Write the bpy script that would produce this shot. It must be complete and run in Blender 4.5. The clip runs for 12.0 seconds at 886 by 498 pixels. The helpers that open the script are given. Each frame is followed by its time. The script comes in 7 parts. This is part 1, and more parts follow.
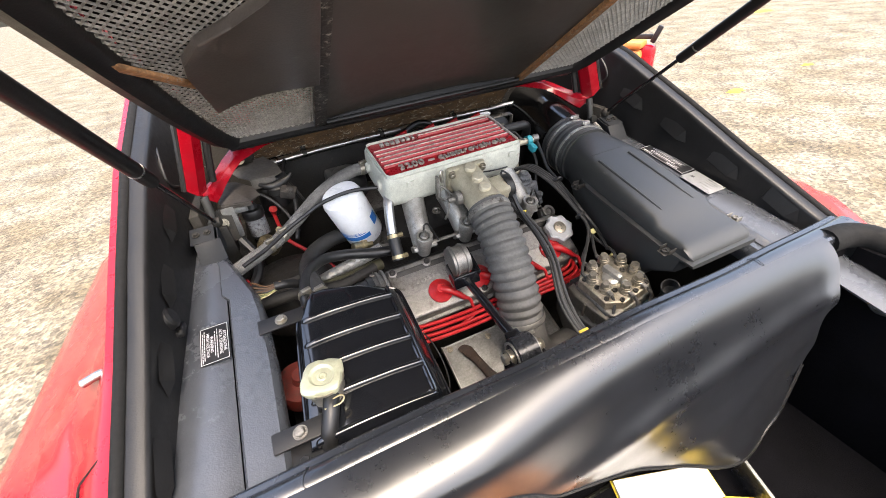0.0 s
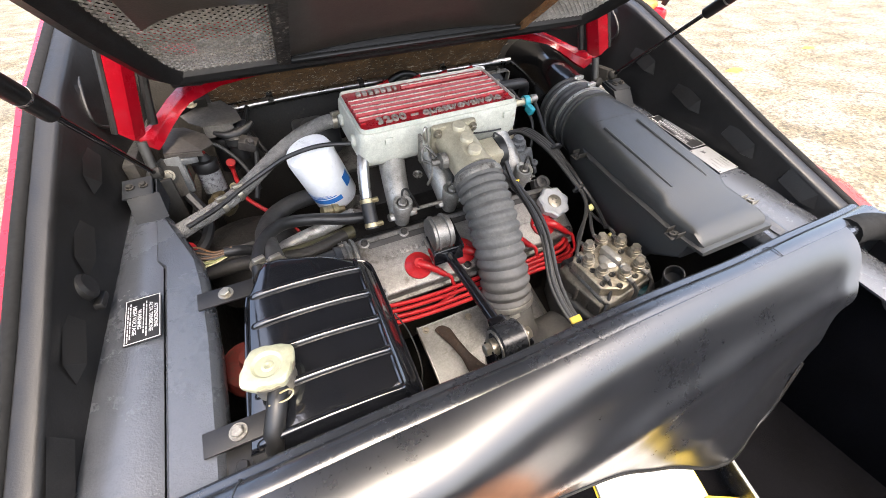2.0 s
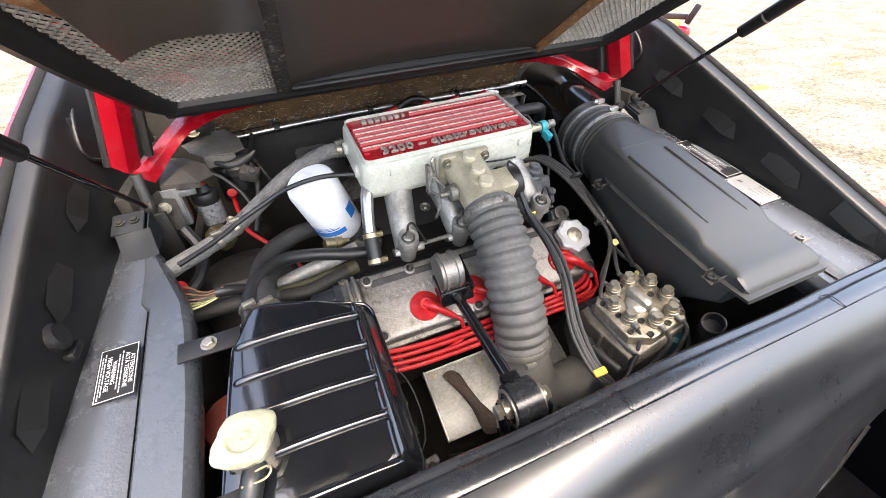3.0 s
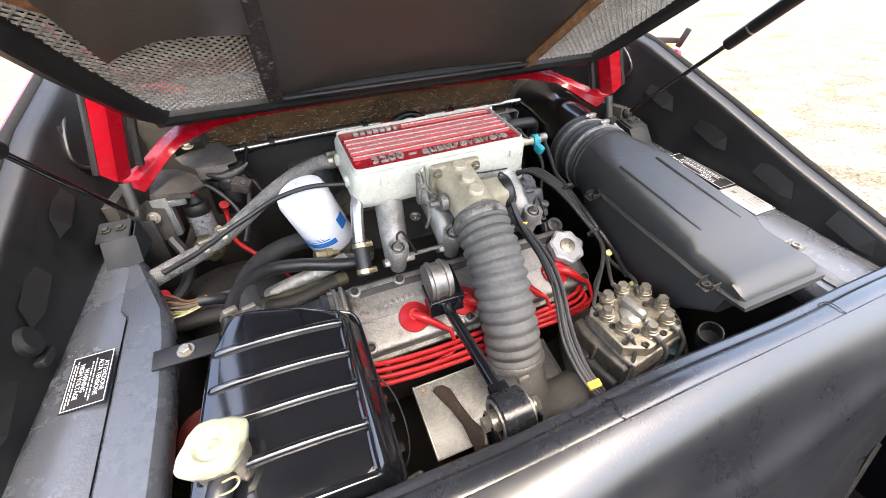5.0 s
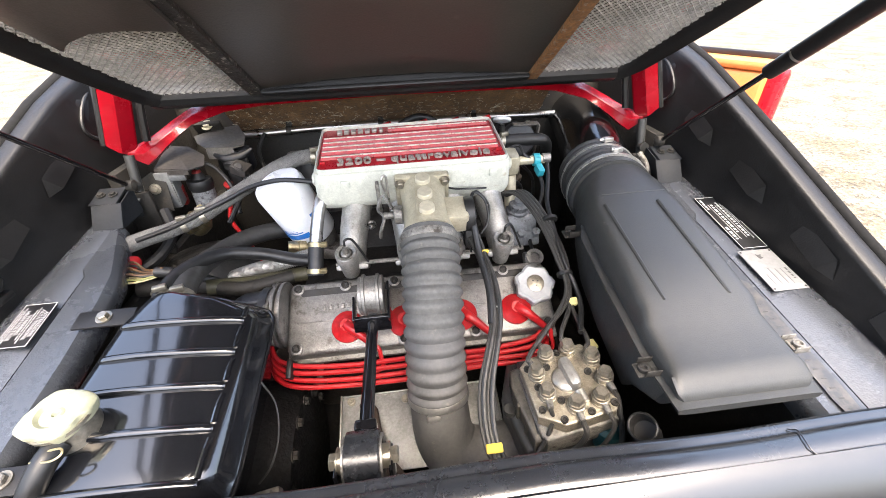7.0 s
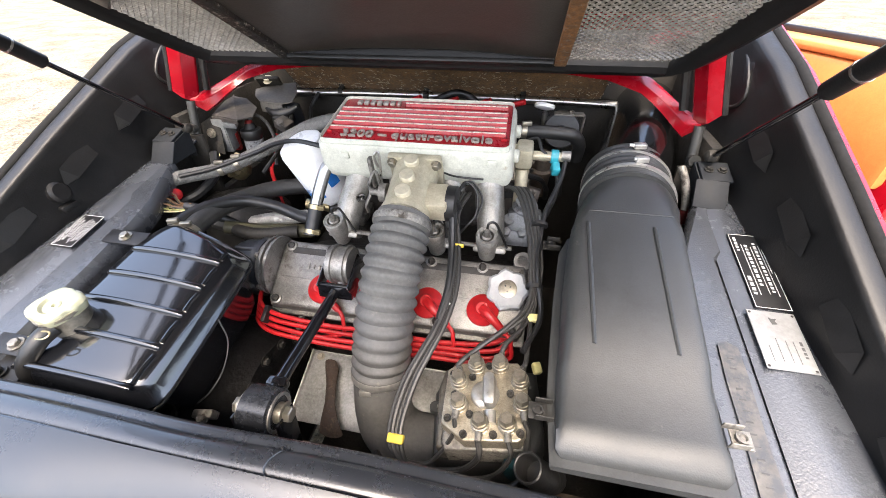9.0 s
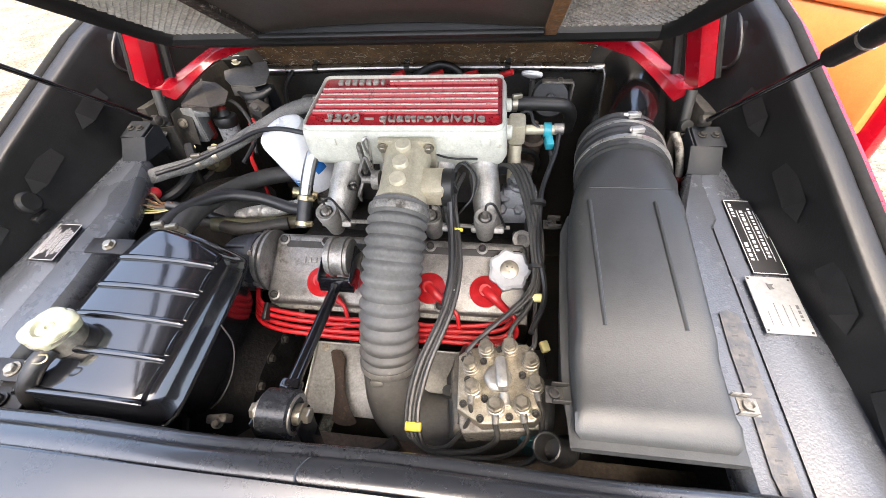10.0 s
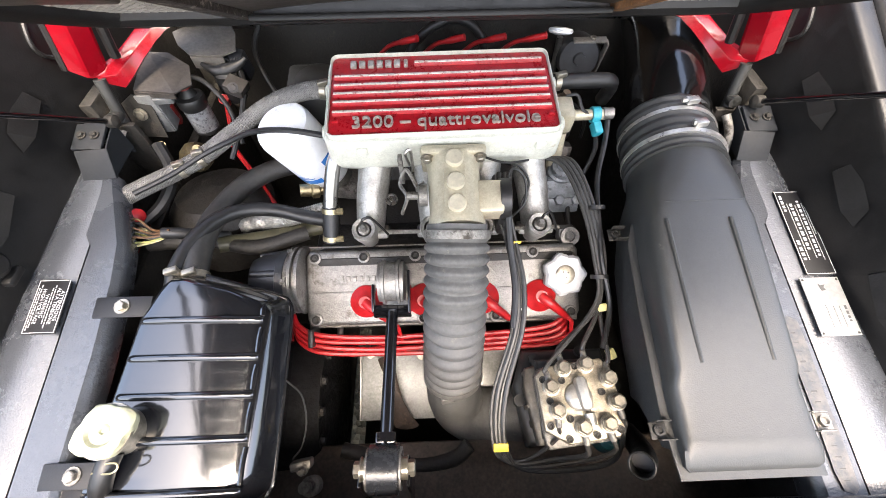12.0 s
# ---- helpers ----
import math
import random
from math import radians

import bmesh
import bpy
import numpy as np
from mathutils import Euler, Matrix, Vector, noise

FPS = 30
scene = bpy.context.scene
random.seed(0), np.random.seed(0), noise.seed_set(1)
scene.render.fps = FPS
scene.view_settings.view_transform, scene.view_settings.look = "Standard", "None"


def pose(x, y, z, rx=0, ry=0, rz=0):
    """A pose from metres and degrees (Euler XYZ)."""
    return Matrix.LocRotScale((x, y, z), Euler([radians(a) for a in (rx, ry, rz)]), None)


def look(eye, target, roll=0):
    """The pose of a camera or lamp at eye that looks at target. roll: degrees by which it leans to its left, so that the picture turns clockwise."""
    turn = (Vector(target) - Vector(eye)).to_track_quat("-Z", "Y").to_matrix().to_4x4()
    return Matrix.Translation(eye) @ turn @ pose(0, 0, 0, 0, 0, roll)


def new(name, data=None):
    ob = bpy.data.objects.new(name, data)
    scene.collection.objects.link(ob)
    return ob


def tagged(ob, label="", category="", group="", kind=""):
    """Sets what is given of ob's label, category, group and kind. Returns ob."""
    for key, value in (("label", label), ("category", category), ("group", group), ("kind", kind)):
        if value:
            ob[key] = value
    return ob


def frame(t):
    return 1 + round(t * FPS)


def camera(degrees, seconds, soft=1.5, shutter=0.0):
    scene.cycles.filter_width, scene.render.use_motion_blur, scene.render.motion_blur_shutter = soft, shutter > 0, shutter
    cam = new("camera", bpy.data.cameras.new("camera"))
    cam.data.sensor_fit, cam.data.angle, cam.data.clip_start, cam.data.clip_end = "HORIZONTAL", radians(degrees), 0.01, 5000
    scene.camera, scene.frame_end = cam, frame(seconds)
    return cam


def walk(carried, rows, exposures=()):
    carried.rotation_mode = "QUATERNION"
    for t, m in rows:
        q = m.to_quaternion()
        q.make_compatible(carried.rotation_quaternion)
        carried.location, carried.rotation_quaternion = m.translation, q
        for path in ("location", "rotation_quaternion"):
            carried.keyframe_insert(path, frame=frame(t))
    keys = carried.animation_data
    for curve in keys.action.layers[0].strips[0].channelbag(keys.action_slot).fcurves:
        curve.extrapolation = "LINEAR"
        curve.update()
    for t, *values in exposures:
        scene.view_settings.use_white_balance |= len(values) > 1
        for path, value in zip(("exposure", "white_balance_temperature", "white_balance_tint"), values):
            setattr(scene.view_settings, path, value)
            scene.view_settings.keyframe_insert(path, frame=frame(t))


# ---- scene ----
cam = camera(96.8, 12.0, soft=0.8)
PATH = [
    (0.0, -0.3233, -0.2024, 1.3106, 54.68, 5.69, -24.58),
    (0.5, -0.3196, -0.1709, 1.3072, 55.08, 5.07, -25.46),
    (1.0, -0.3129, -0.1587, 1.3019, 54.34, 4.06, -26.16),
    (1.5, -0.3007, -0.1499, 1.2979, 53.96, 3.45, -26.00),
    (2.0, -0.2871, -0.1288, 1.2558, 50.11, 1.98, -24.75),
    (2.5, -0.2502, -0.0984, 1.2431, 51.34, 4.41, -23.69),
    (3.0, -0.2453, -0.0698, 1.2462, 52.69, 3.24, -22.64),
    (3.5, -0.2434, -0.0642, 1.2509, 53.48, 2.91, -22.65),
    (5.5, -0.2123, -0.0891, 1.2113, 56.98, 3.33, -22.01),
    (6.0, -0.1697, -0.0910, 1.2125, 57.11, 3.29, -18.65),
    (6.5, -0.0861, -0.0919, 1.2140, 56.82, 2.88, -13.23),
    (8.5, 0.2022, -0.0539, 1.2308, 53.30, 0.63, 10.47),
    (9.0, 0.2105, -0.0515, 1.2316, 52.28, 1.15, 11.60),
    (9.5, 0.2133, -0.0449, 1.2326, 50.55, 1.94, 10.32),
    (10.0, 0.1808, -0.0299, 1.2528, 47.06, 2.77, 7.05),
    (10.5, 0.0991, 0.0494, 1.2650, 42.59, 2.66, 3.01),
    (11.0, 0.0414, 0.0914, 1.2915, 38.07, 2.21, -0.01),
    (11.5, 0.0133, 0.1119, 1.3207, 34.85, 0.95, -1.74),
    (12.0, 0.0058, 0.1248, 1.3440, 32.49, 0.21, -2.06),
]
walk(cam, [(t, pose(x, y, z, rx, ry, rz)) for t, x, y, z, rx, ry, rz in PATH],
     exposures=[(0.0, 2.61, 7000, 10), (3.0, 3.0, 6900, 10), (6.0, 3.15, 6900, 10), (9.0, 3.02, 6900, 10), (12.0, 3.26, 6950, 10)])

# ---- daylight ----
SUN_EL, SUN_AZ = 66.0, 170.0
world = bpy.data.worlds.new("sky")
scene.world = world
world.use_nodes = True
wn = world.node_tree
sky = wn.nodes.new("ShaderNodeTexSky")
sky.sky_type, sky.sun_disc = "NISHITA", False
sky.sun_elevation, sky.sun_rotation = radians(SUN_EL), radians(SUN_AZ)
sky.air_density, sky.dust_density = 1.0, 5.5
wn.nodes["Background"].inputs["Strength"].default_value = 0.15
wn.links.new(sky.outputs["Color"], wn.nodes["Background"].inputs["Color"])
sun = new("sun", bpy.data.lights.new("sun", "SUN"))
sun.data.energy, sun.data.angle, sun.data.color = 0.5, radians(35), (1.0, 0.95, 0.88)
sun_dir = Vector((math.sin(radians(SUN_AZ)) * math.cos(radians(SUN_EL)), math.cos(radians(SUN_AZ)) * math.cos(radians(SUN_EL)), math.sin(radians(SUN_EL))))
sun.matrix_world = look(sun_dir * 8, (0, 0, 0))


# ---- materials ----
def material(name, color, rough=0.5, metal=0.0, worn=None, worn_amount=0.35, scale=12.0, grain=180.0, bump=0.08, coat=0.0, contrast=0.25, spec=0.5):
    """A painted, moulded or metal surface: base colour with two scales of variation, wear patches of a second colour and fine relief."""
    m = bpy.data.materials.new(name)
    m.use_nodes = True
    nt = m.node_tree
    n, lk = nt.nodes, nt.links
    b = n["Principled BSDF"]
    tc = n.new("ShaderNodeTexCoord")
    big = n.new("ShaderNodeTexNoise")
    big.inputs["Scale"].default_value, big.inputs["Detail"].default_value, big.inputs["Roughness"].default_value = scale, 6, 0.65
    fine = n.new("ShaderNodeTexNoise")
    fine.inputs["Scale"].default_value, fine.inputs["Detail"].default_value = grain, 3
    mid = n.new("ShaderNodeTexNoise")
    mid.inputs["Scale"].default_value, mid.inputs["Detail"].default_value, mid.inputs["Roughness"].default_value = 55 + scale * 1.5, 9, 0.78
    for q in (big, fine, mid):
        lk.new(tc.outputs["Object"], q.inputs["Vector"])
    ramp = n.new("ShaderNodeMapRange")
    ramp.inputs["From Min"].default_value, ramp.inputs["From Max"].default_value = 0.3, 0.7
    ramp.inputs["To Min"].default_value, ramp.inputs["To Max"].default_value = 1 - contrast, 1 + contrast
    lk.new(big.outputs["Fac"], ramp.inputs["Value"])
    ramp2 = n.new("ShaderNodeMapRange")
    ramp2.inputs["From Min"].default_value, ramp2.inputs["From Max"].default_value = 0.3, 0.7
    ramp2.inputs["To Min"].default_value, ramp2.inputs["To Max"].default_value = 1 - contrast * 0.6, 1 + contrast * 0.6
    lk.new(fine.outputs["Fac"], ramp2.inputs["Value"])
    mul = n.new("ShaderNodeMath")
    mul.operation = "MULTIPLY"
    lk.new(ramp.outputs["Result"], mul.inputs[0])
    lk.new(ramp2.outputs["Result"], mul.inputs[1])
    ramp3 = n.new("ShaderNodeMapRange")
    ramp3.inputs["From Min"].default_value, ramp3.inputs["From Max"].default_value = 0.36, 0.62
    ramp3.inputs["To Min"].default_value, ramp3.inputs["To Max"].default_value = 1 - contrast * 0.8, 1 + contrast * 0.8
    lk.new(mid.outputs["Fac"], ramp3.inputs["Value"])
    mul2 = n.new("ShaderNodeMath")
    mul2.operation = "MULTIPLY"
    lk.new(mul.outputs[0], mul2.inputs[0])
    lk.new(ramp3.outputs["Result"], mul2.inputs[1])
    base = n.new("ShaderNodeMix")
    base.data_type, base.blend_type = "RGBA", "MULTIPLY"
    base.inputs["Factor"].default_value = 1.0
    base.inputs["A"].default_value = (*color, 1)
    lk.new(mul2.outputs[0], base.inputs["B"])
    out = base.outputs["Result"]
    if worn:
        third = n.new("ShaderNodeTexNoise")
        third.inputs["Scale"].default_value, third.inputs["Detail"].default_value, third.inputs["Roughness"].default_value = scale * 2.7, 8, 0.7
        lk.new(tc.outputs["Object"], third.inputs["Vector"])
        edge = n.new("ShaderNodeMapRange")
        edge.inputs["From Min"].default_value, edge.inputs["From Max"].default_value = 0.72 - worn_amount * 0.5, 0.80 - worn_amount * 0.4
        lk.new(third.outputs["Fac"], edge.inputs["Value"])
        mix = n.new("ShaderNodeMix")
        mix.data_type = "RGBA"
        mix.inputs["B"].default_value = (*worn, 1)
        lk.new(edge.outputs["Result"], mix.inputs["Factor"])
        lk.new(out, mix.inputs["A"])
        out = mix.outputs["Result"]
    lk.new(out, b.inputs["Base Color"])
    rr = n.new("ShaderNodeMapRange")
    rr.inputs["From Min"].default_value, rr.inputs["From Max"].default_value = 0.3, 0.7
    rr.inputs["To Min"].default_value, rr.inputs["To Max"].default_value = max(0.03, rough * 0.8), min(1, rough * 1.2)
    lk.new(big.outputs["Fac"], rr.inputs["Value"])
    smear = n.new("ShaderNodeMapRange")
    smear.inputs["From Min"].default_value, smear.inputs["From Max"].default_value = 0.38, 0.66
    smear.inputs["To Min"].default_value, smear.inputs["To Max"].default_value = 1 - contrast * 0.5, 1 + contrast
    lk.new(mid.outputs["Fac"], smear.inputs["Value"])
    gloss = n.new("ShaderNodeMath")
    gloss.operation, gloss.use_clamp = "MULTIPLY", True
    lk.new(rr.outputs["Result"], gloss.inputs[0])
    lk.new(smear.outputs["Result"], gloss.inputs[1])
    lk.new(gloss.outputs[0], b.inputs["Roughness"])
    b.inputs["Metallic"].default_value = metal
    b.inputs["Coat Weight"].default_value = coat
    b.inputs["Coat Roughness"].default_value = 0.06
    b.inputs["Specular IOR Level"].default_value = spec
    bp = n.new("ShaderNodeBump")
    bp.inputs["Strength"].default_value, bp.inputs["Distance"].default_value = bump, 0.002
    lk.new(fine.outputs["Fac"], bp.inputs["Height"])
    dents = n.new("ShaderNodeBump")
    dents.inputs["Strength"].default_value, dents.inputs["Distance"].default_value = bump * 0.3, 0.004
    lk.new(mid.outputs["Fac"], dents.inputs["Height"])
    lk.new(bp.outputs["Normal"], dents.inputs["Normal"])
    lk.new(dents.outputs["Normal"], b.inputs["Normal"])
    return m


RED = material("red_car_paint", (0.265, 0.002, 0.009), 0.27, coat=0.45, spec=0.3, contrast=0.06, bump=0.008, grain=60)
RED_LID = material("red_crackle_paint", (0.34, 0.006, 0.012), 0.30, worn=(0.50, 0.26, 0.22), worn_amount=0.045, scale=45, grain=500, bump=0.25, contrast=0.2)
RUBBER_RED = material("red_silicone", (0.37, 0.009, 0.012), 0.40, worn=(0.20, 0.02, 0.015), worn_amount=0.2, contrast=0.15, scale=30)
BLACK_PAINT = material("black_gloss_paint", (0.005, 0.005, 0.006), 0.09, coat=0.6, contrast=0.25, scale=18, bump=0.02, grain=300)
BLACK_SATIN = material("black_satin_panel", (0.0095, 0.0093, 0.0095), 0.42, spec=0.34, worn=(0.035, 0.034, 0.033), worn_amount=0.06, scale=7, bump=0.10, grain=420)
DECK = material("black_textured_deck", (0.045, 0.049, 0.056), 0.26, worn=(0.085, 0.087, 0.09), worn_amount=0.04, scale=9, bump=0.20, grain=420, contrast=0.08, spec=0.8)
VINYL = material("black_leatherette", (0.0090, 0.0098, 0.0120), 0.31, spec=1.0, contrast=0.10, scale=6, bump=0.012, grain=520)
VINYL_RIM = material("worn_leatherette", (0.016, 0.0178, 0.0215), 0.26, spec=1.0, coat=0.18, worn=(0.05, 0.05, 0.052), worn_amount=0.0, contrast=0.12, scale=7, bump=0.02, grain=480)
CARPET = material("black_carpet", (0.0025, 0.0025, 0.0032), 0.9, spec=0.05, contrast=0.4, scale=14, bump=0.6, grain=700)
PLASTIC = material("grey_black_plastic", (0.030, 0.031, 0.0305), 0.46, worn=(0.11, 0.105, 0.097), worn_amount=0.09, scale=8, bump=0.12, grain=600, contrast=0.15)
RUBBER = material("grey_rubber", (0.085, 0.083, 0.078), 0.62, worn=(0.17, 0.155, 0.13), worn_amount=0.20, scale=16, bump=0.15, contrast=0.2)
RUBBER_BLACK = material("black_rubber", (0.011, 0.011, 0.011), 0.45, worn=(0.045, 0.042, 0.036), worn_amount=0.12, scale=20, contrast=0.3)
BRAID = material("braided_hose", (0.16, 0.155, 0.145), 0.55, metal=0.2, scale=30, grain=900, bump=0.5, contrast=0.35)
ALU = material("cast_aluminium", (0.22, 0.21, 0.195), 0.45, metal=0.75, worn=(0.11, 0.10, 0.085), worn_amount=0.34, scale=14, grain=420, bump=0.35, contrast=0.25)
ALU_DIRTY = material("dirty_alloy", (0.20, 0.19, 0.17), 0.55, metal=0.6, worn=(0.05, 0.043, 0.035), worn_amount=0.40, scale=18, grain=300, bump=0.4, contrast=0.35)
SHEET = material("brushed_sheet_metal", (0.27, 0.27, 0.26), 0.45, metal=0.55, worn=(0.15, 0.12, 0.095), worn_amount=0.22, scale=9, grain=260, bump=0.08)
CREAM = material("cream_painted_alloy", (0.53, 0.535, 0.465), 0.36, worn=(0.36, 0.31, 0.22), worn_amount=0.22, scale=17, grain=350, bump=0.22, contrast=0.14)
TAN_ALLOY = material("yellowed_alloy", (0.44, 0.40, 0.295), 0.42, metal=0.35, worn=(0.24, 0.19, 0.12), worn_amount=0.12, scale=22, grain=350, bump=0.1, contrast=0.12)
PALE_STEEL = material("pale_steel", (0.40, 0.39, 0.36), 0.40, metal=0.8, worn=(0.25, 0.22, 0.17), worn_amount=0.2, scale=40, contrast=0.15)
SILVER = material("bright_steel", (0.42, 0.41, 0.39), 0.30, metal=1.0, scale=30, contrast=0.15, bump=0.05)
ZINC = material("yellow_zinc", (0.30, 0.275, 0.225), 0.36, metal=0.8, worn=(0.22, 0.17, 0.10), worn_amount=0.22, scale=40, contrast=0.2)
BRASS = material("brass_clamp", (0.38, 0.32, 0.19), 0.38, metal=0.8, scale=40)
WHITE = material("white_filter_paint", (0.82, 0.83, 0.84), 0.30, contrast=0.04, scale=20)
BLUE = material("blue_print", (0.02, 0.16, 0.50), 0.35, contrast=0.1)
CAP_YELLOW = material("pale_yellow_zinc_cap", (0.38, 0.38, 0.265), 0.40, metal=0.35, worn=(0.50, 0.45, 0.27), worn_amount=0.15, scale=35, contrast=0.1)
YELLOW = material("yellow_tag", (0.75, 0.55, 0.06), 0.45, contrast=0.1)
TEAL = material("teal_plastic", (0.02, 0.28, 0.34), 0.4, contrast=0.1)
RUSTY = material("rusty_insulation", (0.15, 0.088, 0.045), 0.7, worn=(0.36, 0.27, 0.18), worn_amount=0.20, scale=17, grain=300, bump=0.5, contrast=0.5)
SCUFF = material("scuffed_black_edge", (0.026, 0.023, 0.020), 0.5, worn=(0.45, 0.42, 0.37), worn_amount=0.32, scale=30, bump=0.4, contrast=0.4)
BROWN = material("dirty_brown_steel", (0.085, 0.066, 0.050), 0.6, metal=0.2, worn=(0.09, 0.08, 0.065), worn_amount=0.2, scale=12, contrast=0.4)
PLUG = material("pale_alloy_plug", (0.58, 0.53, 0.40), 0.4, metal=0.4, contrast=0.1, scale=40)
RUST_EDGE = material("rusty_strip", (0.24, 0.125, 0.055), 0.7, worn=(0.30, 0.27, 0.23), worn_amount=0.32, scale=40, bump=0.4, contrast=0.4)
NYLON = material("grey_nylon_line", (0.030, 0.029, 0.027), 0.42, contrast=0.2, scale=30)
RUST_DARK = material("dark_rust", (0.035, 0.022, 0.015), 0.7, worn=(0.07, 0.045, 0.03), worn_amount=0.35, scale=40, bump=0.5)
FIBRE = material("pale_fibre", (0.48, 0.42, 0.32), 0.7)
GLOSS_DARK = material("dark_gloss_enamel", (0.014, 0.015, 0.017), 0.24, contrast=0.2, scale=30)
TANK_PAINT = material("black_tank_enamel", (0.006, 0.0065, 0.008), 0.12, coat=0.5, spec=0.8, worn=(0.03, 0.032, 0.036), worn_amount=0.03, contrast=0.12, scale=26, bump=0.03, grain=260)
RUNNER = material("bright_cast_runner", (0.30, 0.29, 0.265), 0.42, metal=0.65, worn=(0.16, 0.145, 0.12), worn_amount=0.26, scale=22, grain=380, bump=0.35, contrast=0.2)
LID_PANEL = material("dull_black_lid_panel", (0.050, 0.043, 0.038), 0.38, worn=(0.09, 0.08, 0.07), worn_amount=0.10, scale=6, bump=0.1, grain=380, contrast=0.2)
HOSE_DARK = material("aged_dark_rubber", (0.030, 0.029, 0.027), 0.5, worn=(0.07, 0.065, 0.055), worn_amount=0.16, scale=24, contrast=0.3)
DUCT = material("glossy_black_duct", (0.005, 0.005, 0.005), 0.11, spec=0.5, worn=(0.02, 0.018, 0.016), worn_amount=0.08, scale=20, contrast=0.3)
STEEL_BRAID = material("steel_braid", (0.24, 0.235, 0.22), 0.42, metal=0.5, worn=(0.07, 0.065, 0.055), worn_amount=0.44, scale=90, grain=420, bump=0.7, contrast=0.4)
CLAMP = material("dull_zinc_band", (0.42, 0.41, 0.385), 0.32, metal=0.7, worn=(0.22, 0.20, 0.17), worn_amount=0.2, scale=50, contrast=0.15)
DULL_RED = material("dull_red_plastic", (0.22, 0.014, 0.011), 0.5, worn=(0.08, 0.01, 0.008), worn_amount=0.3, scale=60)
PLATE_BLACK = material("black_label", (0.009, 0.009, 0.010), 0.5, spec=0.25, contrast=0.1)
PLATE_WHITE = material("silver_label", (0.33, 0.335, 0.335), 0.42, metal=0.1, contrast=0.08)
INK = material("white_ink", (0.50, 0.50, 0.50), 0.5, contrast=0.1)
INK_DARK = material("dark_ink", (0.05, 0.05, 0.05), 0.5, contrast=0.1)
GRUBBY = material("oily_dark_metal", (0.020, 0.018, 0.015), 0.6, metal=0.1, worn=(0.05, 0.04, 0.03), worn_amount=0.25, scale=15, grain=200, bump=0.4, contrast=0.4)
TAN = material("tan_leather", (0.50, 0.185, 0.045), 0.45, contrast=0.08, scale=6, grain=300, bump=0.15)
PAPER = material("white_paper", (0.85, 0.85, 0.82), 0.6, contrast=0.04)
CAPBLACK = material("blue_black_plastic", (0.018, 0.020, 0.024), 0.38, worn=(0.05, 0.048, 0.045), worn_amount=0.1, scale=25)
BRACKET = material("dull_bracket_paint", (0.018, 0.020, 0.023), 0.6, spec=0.22, contrast=0.2, scale=20)
SEAL = material("matt_black_seal", (0.008, 0.008, 0.008), 0.75, spec=0.15, contrast=0.3)
FDALLOY = material("dull_yellow_alloy", (0.34, 0.305, 0.24), 0.38, metal=0.7, worn=(0.13, 0.11, 0.085), worn_amount=0.25, scale=40, grain=500, bump=0.2)
GLASS_DARK = material("dark_glass", (0.015, 0.018, 0.018), 0.05, contrast=0.1)


